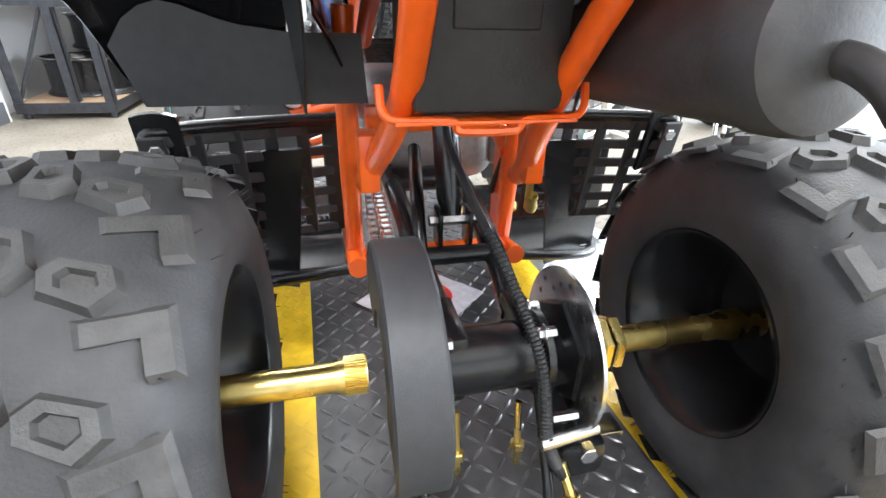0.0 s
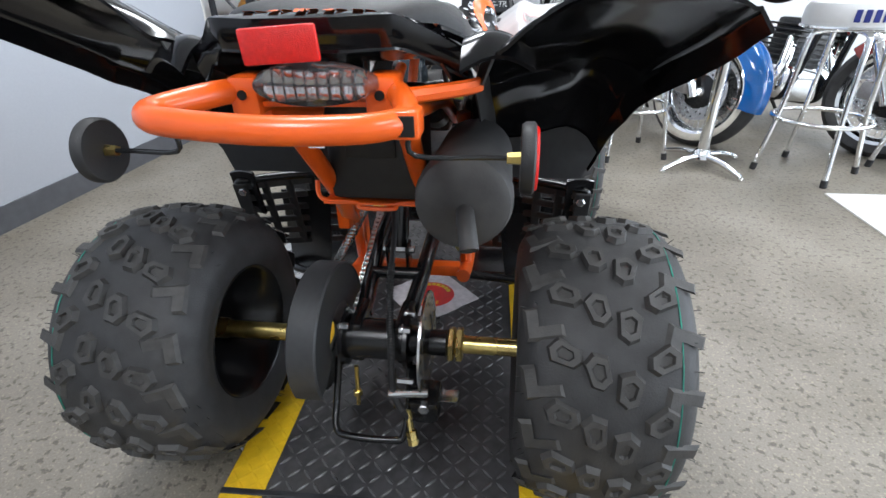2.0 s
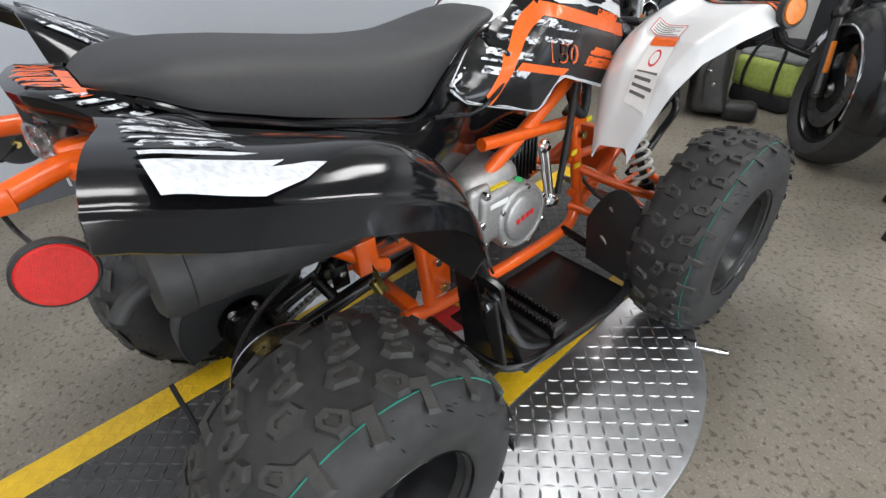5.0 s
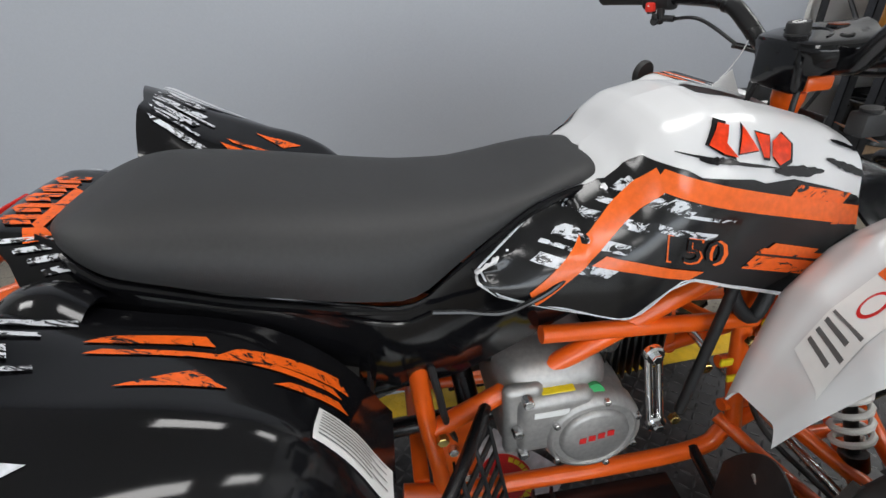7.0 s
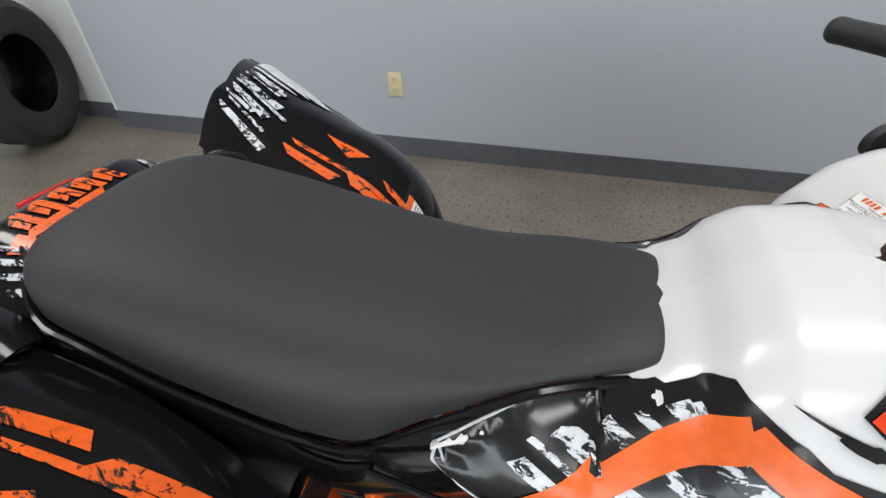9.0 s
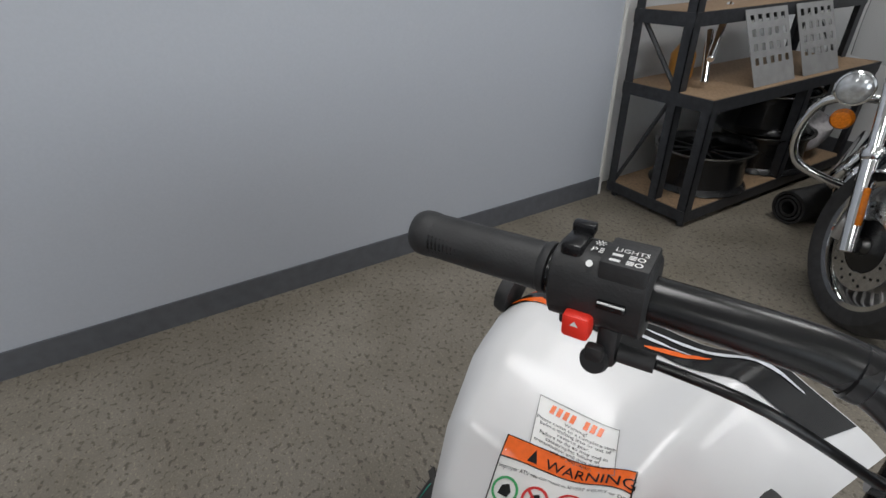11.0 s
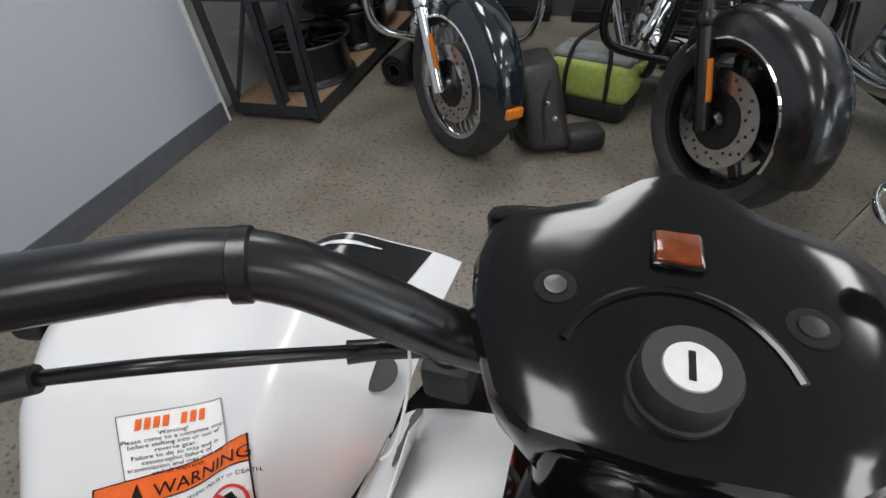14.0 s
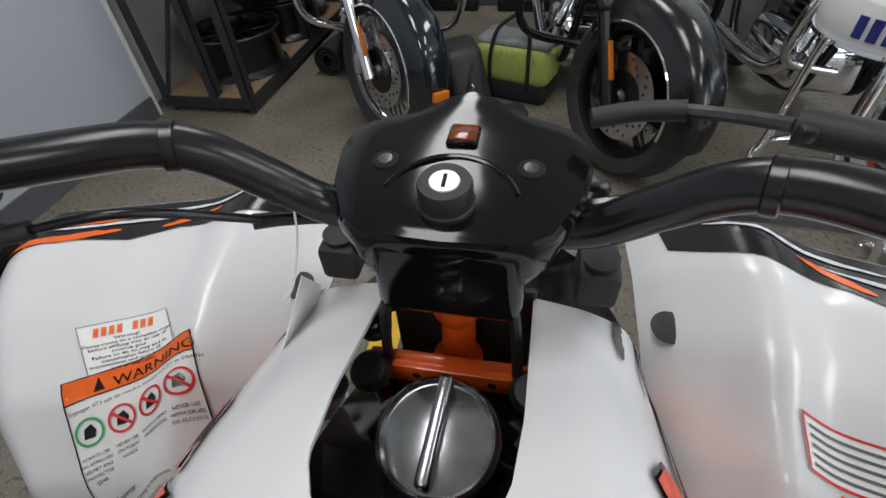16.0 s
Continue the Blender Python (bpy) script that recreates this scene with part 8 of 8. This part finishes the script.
    h = st @ (Vector((0, 0.0, R)) + rake * 1.08)
    tube(bm, [h + Vector(p) for p in ((-0.40, 0.20, 0.10), (-0.30, 0.10, 0.14), (-0.16, 0.02, 0.08), (0, 0.0, 0.02), (0.16, 0.02, 0.08), (0.30, 0.10, 0.14), (0.40, 0.20, 0.10))], 0.012, 12)
    hb = part("handlebar", bm, CHROME if paint is not B2_PAINT else BLACK_PAINT, ob)
    for s in (-1, 1):
        bm = bmesh.new()
        rod(bm, h + Vector((s * 0.33, 0.125, 0.135)), h + Vector((s * 0.41, 0.21, 0.095)), 0.017, 16, 0.003)
        part("grip", bm, MATT_BLACK, hb)
        bm = bmesh.new()
        c = h + Vector((s * 0.33, 0.08, 0.22))
        lathe(bm, [(0, -0.012), (0.05, -0.010), (0.055, 0.0), (0, 0.004)], axis(c, c + Vector((0, 1, 0))), 20)
        tube(bm, [h + Vector((s * 0.28, 0.09, 0.14)), c], 0.006, 6)
        part("mirror", bm, CHROME, hb)
    # crash bars, engine, tank, seat, rear wheel
    if bars:
        bm = bmesh.new()
        tube(bm, [(-0.05, 0.40, 0.62), (-0.20, 0.36, 0.63), (-0.33, 0.35, 0.58), (-0.36, 0.36, 0.44), (-0.30, 0.40, 0.32), (-0.08, 0.44, 0.28)], 0.016, 12)
        mirror_x(bm)
        part("crash_bar", bm, CHROME if paint is not B2_PAINT else BLACK_PAINT, ob, "bent tubular crash bar")
    bm = bmesh.new()
    for k in range(8):
        rbox(bm, (-0.13, 0.56, 0.36 + 0.028 * k), (0.13, 0.82, 0.372 + 0.028 * k), 0.004, 1)
    rbox(bm, (-0.10, 0.58, 0.34), (0.10, 0.80, 0.60), 0.02)
    part_each("engine_fin", bm, DARK_STEEL, ob)
    bm = bmesh.new()
    rbox(bm, (-0.17, 0.50, 0.16), (0.17, 0.90, 0.36), 0.06, 4)
    lathe(bm, [(0, 0), (0.09, 0), (0.10, 0.01), (0.10, 0.03), (0.08, 0.045), (0, 0.05)], axis((0.15, 0.62, 0.50), (0.3, 0.62, 0.50)), 28)
    part("crankcase", bm, CHROME, ob, "polished engine case")
    bm = bmesh.new()
    for s in (-1, 1):
        tube(bm, [(s * 0.08, 0.32, 0.80), (s * 0.10, 0.44, 0.60), (s * 0.11, 0.48, 0.30), (s * 0.12, 0.56, 0.17), (s * 0.12, 0.98, 0.17), (s * 0.11, 1.15, 0.34)], 0.018, 10)
    part("frame", bm, BLACK_PAINT, ob)
    bm = bmesh.new()
    bmesh.ops.create_uvsphere(bm, u_segments=28, v_segments=18, radius=1)
    for v in bm.verts:
        v.co = Vector((v.co.x * 0.16 * (1 - 0.25 * v.co.y), 0.62 + v.co.y * 0.30, 0.78 + v.co.z * (0.115 if v.co.z > 0 else 0.06)))
    part("fuel_tank", bm, paint, ob, "painted fuel tank", smooth=60)
    bm = bmesh.new()
    sheet(bm, lambda u, v: Vector(((0.10 + 0.06 * math.sin(math.pi * min(1, u * 1.1))) * math.cos(math.pi * v), 0.86 + 0.42 * u, 0.70 + 0.02 * math.sin(math.pi * u * 2) + 0.08 * math.sin(math.pi * v))), 14, 12, 0.004)
    part("seat", bm, SEAT, ob, "black leather saddle", smooth=60)
    mr = Matrix.Translation((0, 1.22, R)) @ Matrix.Rotation(radians(90), 4, "Y")
    bm = bmesh.new()
    lathe(bm, [(r, hh * 1.15) for r, hh in prof], mr, 48)
    rt = part("rear_tyre", bm, RUBBER, ob)
    bm = bmesh.new()
    lathe(bm, [(rr, -0.04), (rr - 0.03, -0.02), (0.05, -0.03), (0, -0.03)], mr, 32)
    lathe(bm, [(rr, 0.04), (rr - 0.03, 0.02), (0.05, 0.03), (0, 0.03)], mr, 32)
    part("rear_rim", bm, CAST, rt)
    bm = bmesh.new()
    sheet(bm, lambda u, v: Vector(((wide + 0.05) * (2 * v - 1), 1.22 - math.cos(radians(40 + 140 * u)) * (R + 0.05 - 0.06 * abs(2 * v - 1) ** 3), R + math.sin(radians(40 + 140 * u)) * (R + 0.05 - 0.06 * abs(2 * v - 1) ** 3))), 20, 10, 0.003)
    part("rear_fender", bm, paint, ob, smooth=60)
    bm = bmesh.new()
    for s in (-1, 1):
        tube(bm, [(s * 0.10, 0.62, 0.50), (s * 0.17, 0.55, 0.30), (s * 0.19, 0.70, 0.20), (s * 0.20, 1.35, 0.24)], 0.030, 14)
    part("exhaust", bm, CHROME, ob)
    bm = bmesh.new()
    tube(bm, [(0.05, 0.80, 0.16), (0.20, 0.86, 0.05), (0.23, 0.88, -0.024)], 0.011, 10)
    part("side_stand", bm, BLACK_PAINT, ob)
    return ob


WHITE_WALL = material("white_wall_rubber", (0.62, 0.58, 0.50), 0.6, vary=0.08, scale=40)
LAMP_GLASS = material("lamp_glass", (0.62, 0.64, 0.66), 0.06, metal=0.6, vary=0.2, scale=60, bump=0.3, bump_scale=120)
SCREEN_GLASS = bpy.data.materials.new("screen_glass")
SCREEN_GLASS.use_nodes = True
gb = SCREEN_GLASS.node_tree.nodes["Principled BSDF"]
gb.inputs["Transmission Weight"].default_value, gb.inputs["Roughness"].default_value, gb.inputs["IOR"].default_value = 1.0, 0.03, 1.15
B1_PAINT = material("dark_blue_black_paint", (0.010, 0.014, 0.018), 0.12, coat=0.6, vary=0.1, rough_vary=0.04)
B2_PAINT = material("black_bike_paint", (0.009, 0.009, 0.010), 0.22, coat=0.3, vary=0.1, rough_vary=0.05)
B3_PAINT = material("blue_bike_paint", (0.010, 0.12, 0.42), 0.12, coat=0.6, vary=0.06, rough_vary=0.04)
B4_PAINT = material("red_bike_paint", (0.24, 0.018, 0.015), 0.12, coat=0.6, vary=0.06, rough_vary=0.04)
motorcycle("touring_motorcycle", "black touring motorcycle with windscreen and chrome crash bars", (-0.645, 2.57, 0), 14, 36, B1_PAINT, False, "slot", screen=True)
motorcycle("black_cruiser", "black cruiser motorcycle with a wide front tyre", (0.27, 2.43, 0), 6, 30, B2_PAINT, False, "disc", wide=0.075)
motorcycle("blue_cruiser", "blue and white motorcycle with whitewall tyres and wire wheels", (1.18, 2.24, 0), 12, 28, B3_PAINT, True, "spoke", bars=True)
motorcycle("red_cruiser", "dark red motorcycle with chrome wheels", (2.00, 2.07, 0), 14, 30, B4_PAINT, False, "spoke", bars=False)

# ---- bar stools and table ----
def bar_stool(at, rz):
    ob = thing("bar_stool", "chrome bar stool with a round white padded seat", "stool", at, rz, group="bar stools")
    bm = bmesh.new()
    lathe(bm, [(0, 0.625), (0.17, 0.625), (0.185, 0.635), (0.190, 0.66), (0.188, 0.70), (0.175, 0.722), (0.10, 0.732), (0, 0.734)], None, 48)
    seat = part("seat", bm, material("white_seat_vinyl", (0.70, 0.70, 0.70), 0.35, vary=0.04), ob, "white vinyl seat with blue and red marks")
    bm = bmesh.new()
    lathe(bm, [(0.186, 0.628), (0.194, 0.632), (0.192, 0.640), (0.186, 0.642)], None, 48)
    part("seat_band", bm, CHROME, seat)
    navy = material("navy_print", (0.02, 0.03, 0.20), 0.4)
    for k in range(10):
        a = radians(200 + 9 * k + (14 if k > 4 else 0))
        bm = bmesh.new()
        rbox(bm, (-0.010, -0.002, -0.022), (0.010, 0.001, 0.022), 0.001, 1, Matrix.Translation((0.191 * math.cos(a), 0.191 * math.sin(a), 0.68)) @ pose(0, 0, 0, 0, 0, math.degrees(a) + 90))
        part("seat_print", bm, navy, seat)
    bm = bmesh.new()
    rbox(bm, (-0.020, -0.002, -0.022), (0.020, 0.001, 0.022), 0.004, 1, Matrix.Translation((0.191 * math.cos(radians(247)), 0.191 * math.sin(radians(247)), 0.68)) @ pose(0, 0, 0, 0, 0, 337))
    part("seat_mark", bm, RED_INK, seat)
    for k in range(4):
        a = radians(45 + 90 * k)
        c, s = math.cos(a), math.sin(a)
        bm = bmesh.new()
        tube(bm, [(0.03 * c, 0.03 * s, 0.618), (0.12 * c, 0.12 * s, 0.612), (0.150 * c, 0.150 * s, 0.575), (0.172 * c, 0.172 * s, 0.30), (0.215 * c, 0.215 * s, 0.02)], 0.011, 10)
        leg = part("leg", bm, CHROME, ob)
        bm = bmesh.new()
        rod(bm, (0.217 * c, 0.217 * s, 0.0), (0.212 * c, 0.212 * s, 0.035), 0.014, 12, 0.002)
        part("foot_cap", bm, MATT_BLACK, leg)
    bm = bmesh.new()
    tube(bm, [(0.190 * math.cos(a), 0.190 * math.sin(a), 0.255) for a in np.linspace(0, math.tau, 25)[:-1]], 0.010, 10, 2, closed=True)
    part("foot_ring", bm, CHROME, ob)
    return ob


stool0 = bar_stool((0.84, 2.07, 0.0), 12)
copy_thing(stool0, pose(1.62, 1.82, 0, 0, 0, 40))
copy_thing(stool0, pose(2.12, 1.77, 0, 0, 0, 5))

pub = thing("pub_table", "tall round table on a chrome column with four feet", "table", (1.17, 1.87, 0), 29)
bm = bmesh.new()
lathe(bm, [(0, 1.0), (0.28, 1.0), (0.29, 1.008), (0.29, 1.022), (0.28, 1.030), (0, 1.030)], None, 48)
part("tabletop", bm, WHITE, pub, "round white tabletop")
bm = bmesh.new()
rod(bm, (0, 0, 0.05), (0, 0, 1.0), 0.026, 24)
lathe(bm, [(0.05, 0.045), (0.045, 0.065), (0.028, 0.09)], None, 24)
part("column", bm, CHROME, pub)
for k in range(4):
    a = radians(90 * k)
    c, s = math.cos(a), math.sin(a)
    bm = bmesh.new()
    tube(bm, [(0.02 * c, 0.02 * s, 0.055), (0.12 * c, 0.12 * s, 0.048), (0.235 * c, 0.235 * s, 0.016)], [0.018, 0.011], 10)
    rod(bm, (0.235 * c, 0.235 * s, 0.0), (0.235 * c, 0.235 * s, 0.014), 0.014, 12, 0.002)
    part("foot", bm, CHROME, pub)

# ---- banners in front of the back wall ----
def banner(x0, x1, lines, pole=True):
    ob = thing("roll_up_banner", "tall black roll-up banner with white lettering", "banner", group="banners at the back wall")
    y = 4.17
    bm = bmesh.new()
    rbox(bm, (x0, y, 0.07), (x1, y + 0.004, 2.05), 0.001, 1)
    cloth = part("cloth", bm, BANNER_BLACK, ob)
    bm = bmesh.new()
    rbox(bm, (x0 - 0.01, y - 0.05, 0.0), (x1 + 0.01, y + 0.05, 0.075), 0.012, 2)
    part("base", bm, BLACK_PAINT, ob)
    bm = bmesh.new()
    for text, size, x, z in lines:
        lettering(bm, text, size, lambda a, b: Vector((x + a + b * 0.18, y - 0.003, z + b)), "CENTER")
    part("words", bm, PAPER, cloth, "white capital letters", smooth=0, recalc=False)


LINES = (("POWERFUL FUEL-INJECTED", 0.066, 0.30, 0.868), ("292cc ENGINE", 0.066, 0.24, 0.812), ("WITH ELECTRIC START", 0.066, 0.28, 0.758), ("DUAL-SPORT TUNED", 0.062, 0.24, 0.682), ("LONG-TRAVEL SUSPENSION", 0.062, 0.27, 0.628), ("ALL-DIGITAL INSTRUMENTATION", 0.062, 0.28, 0.552))
banner(-0.27, 0.85, LINES)
banner(-1.10, -0.42, tuple((t, s * 0.82, -0.74, z - 0.01) for t, s, x, z in LINES))

# dark vehicle tyre standing by the wall behind
spare = thing("loose_tyre", "large black tyre leaning by the wall", "tyre")
bm = bmesh.new()
lathe(bm, [(0.20, -0.09), (0.22, -0.11), (0.33, -0.12), (0.37, -0.09), (0.375, 0.0), (0.37, 0.09), (0.33, 0.12), (0.22, 0.11), (0.20, 0.09)], Matrix.Translation((-1.50, -2.42, 0.375)) @ Matrix.Rotation(radians(90), 4, "X") @ Matrix.Rotation(radians(20), 4, "Y"), 56)
tyre_part = part("tyre_body", bm, RUBBER, spare)
bm = bmesh.new()
lathe(bm, [(0.20, -0.07), (0.19, 0.0), (0.20, 0.07), (0.06, 0.03), (0, 0.03)], Matrix.Translation((-1.50, -2.42, 0.375)) @ Matrix.Rotation(radians(90), 4, "X") @ Matrix.Rotation(radians(20), 4, "Y"), 40)
part("tyre_rim", bm, BLACK_PAINT, spare)
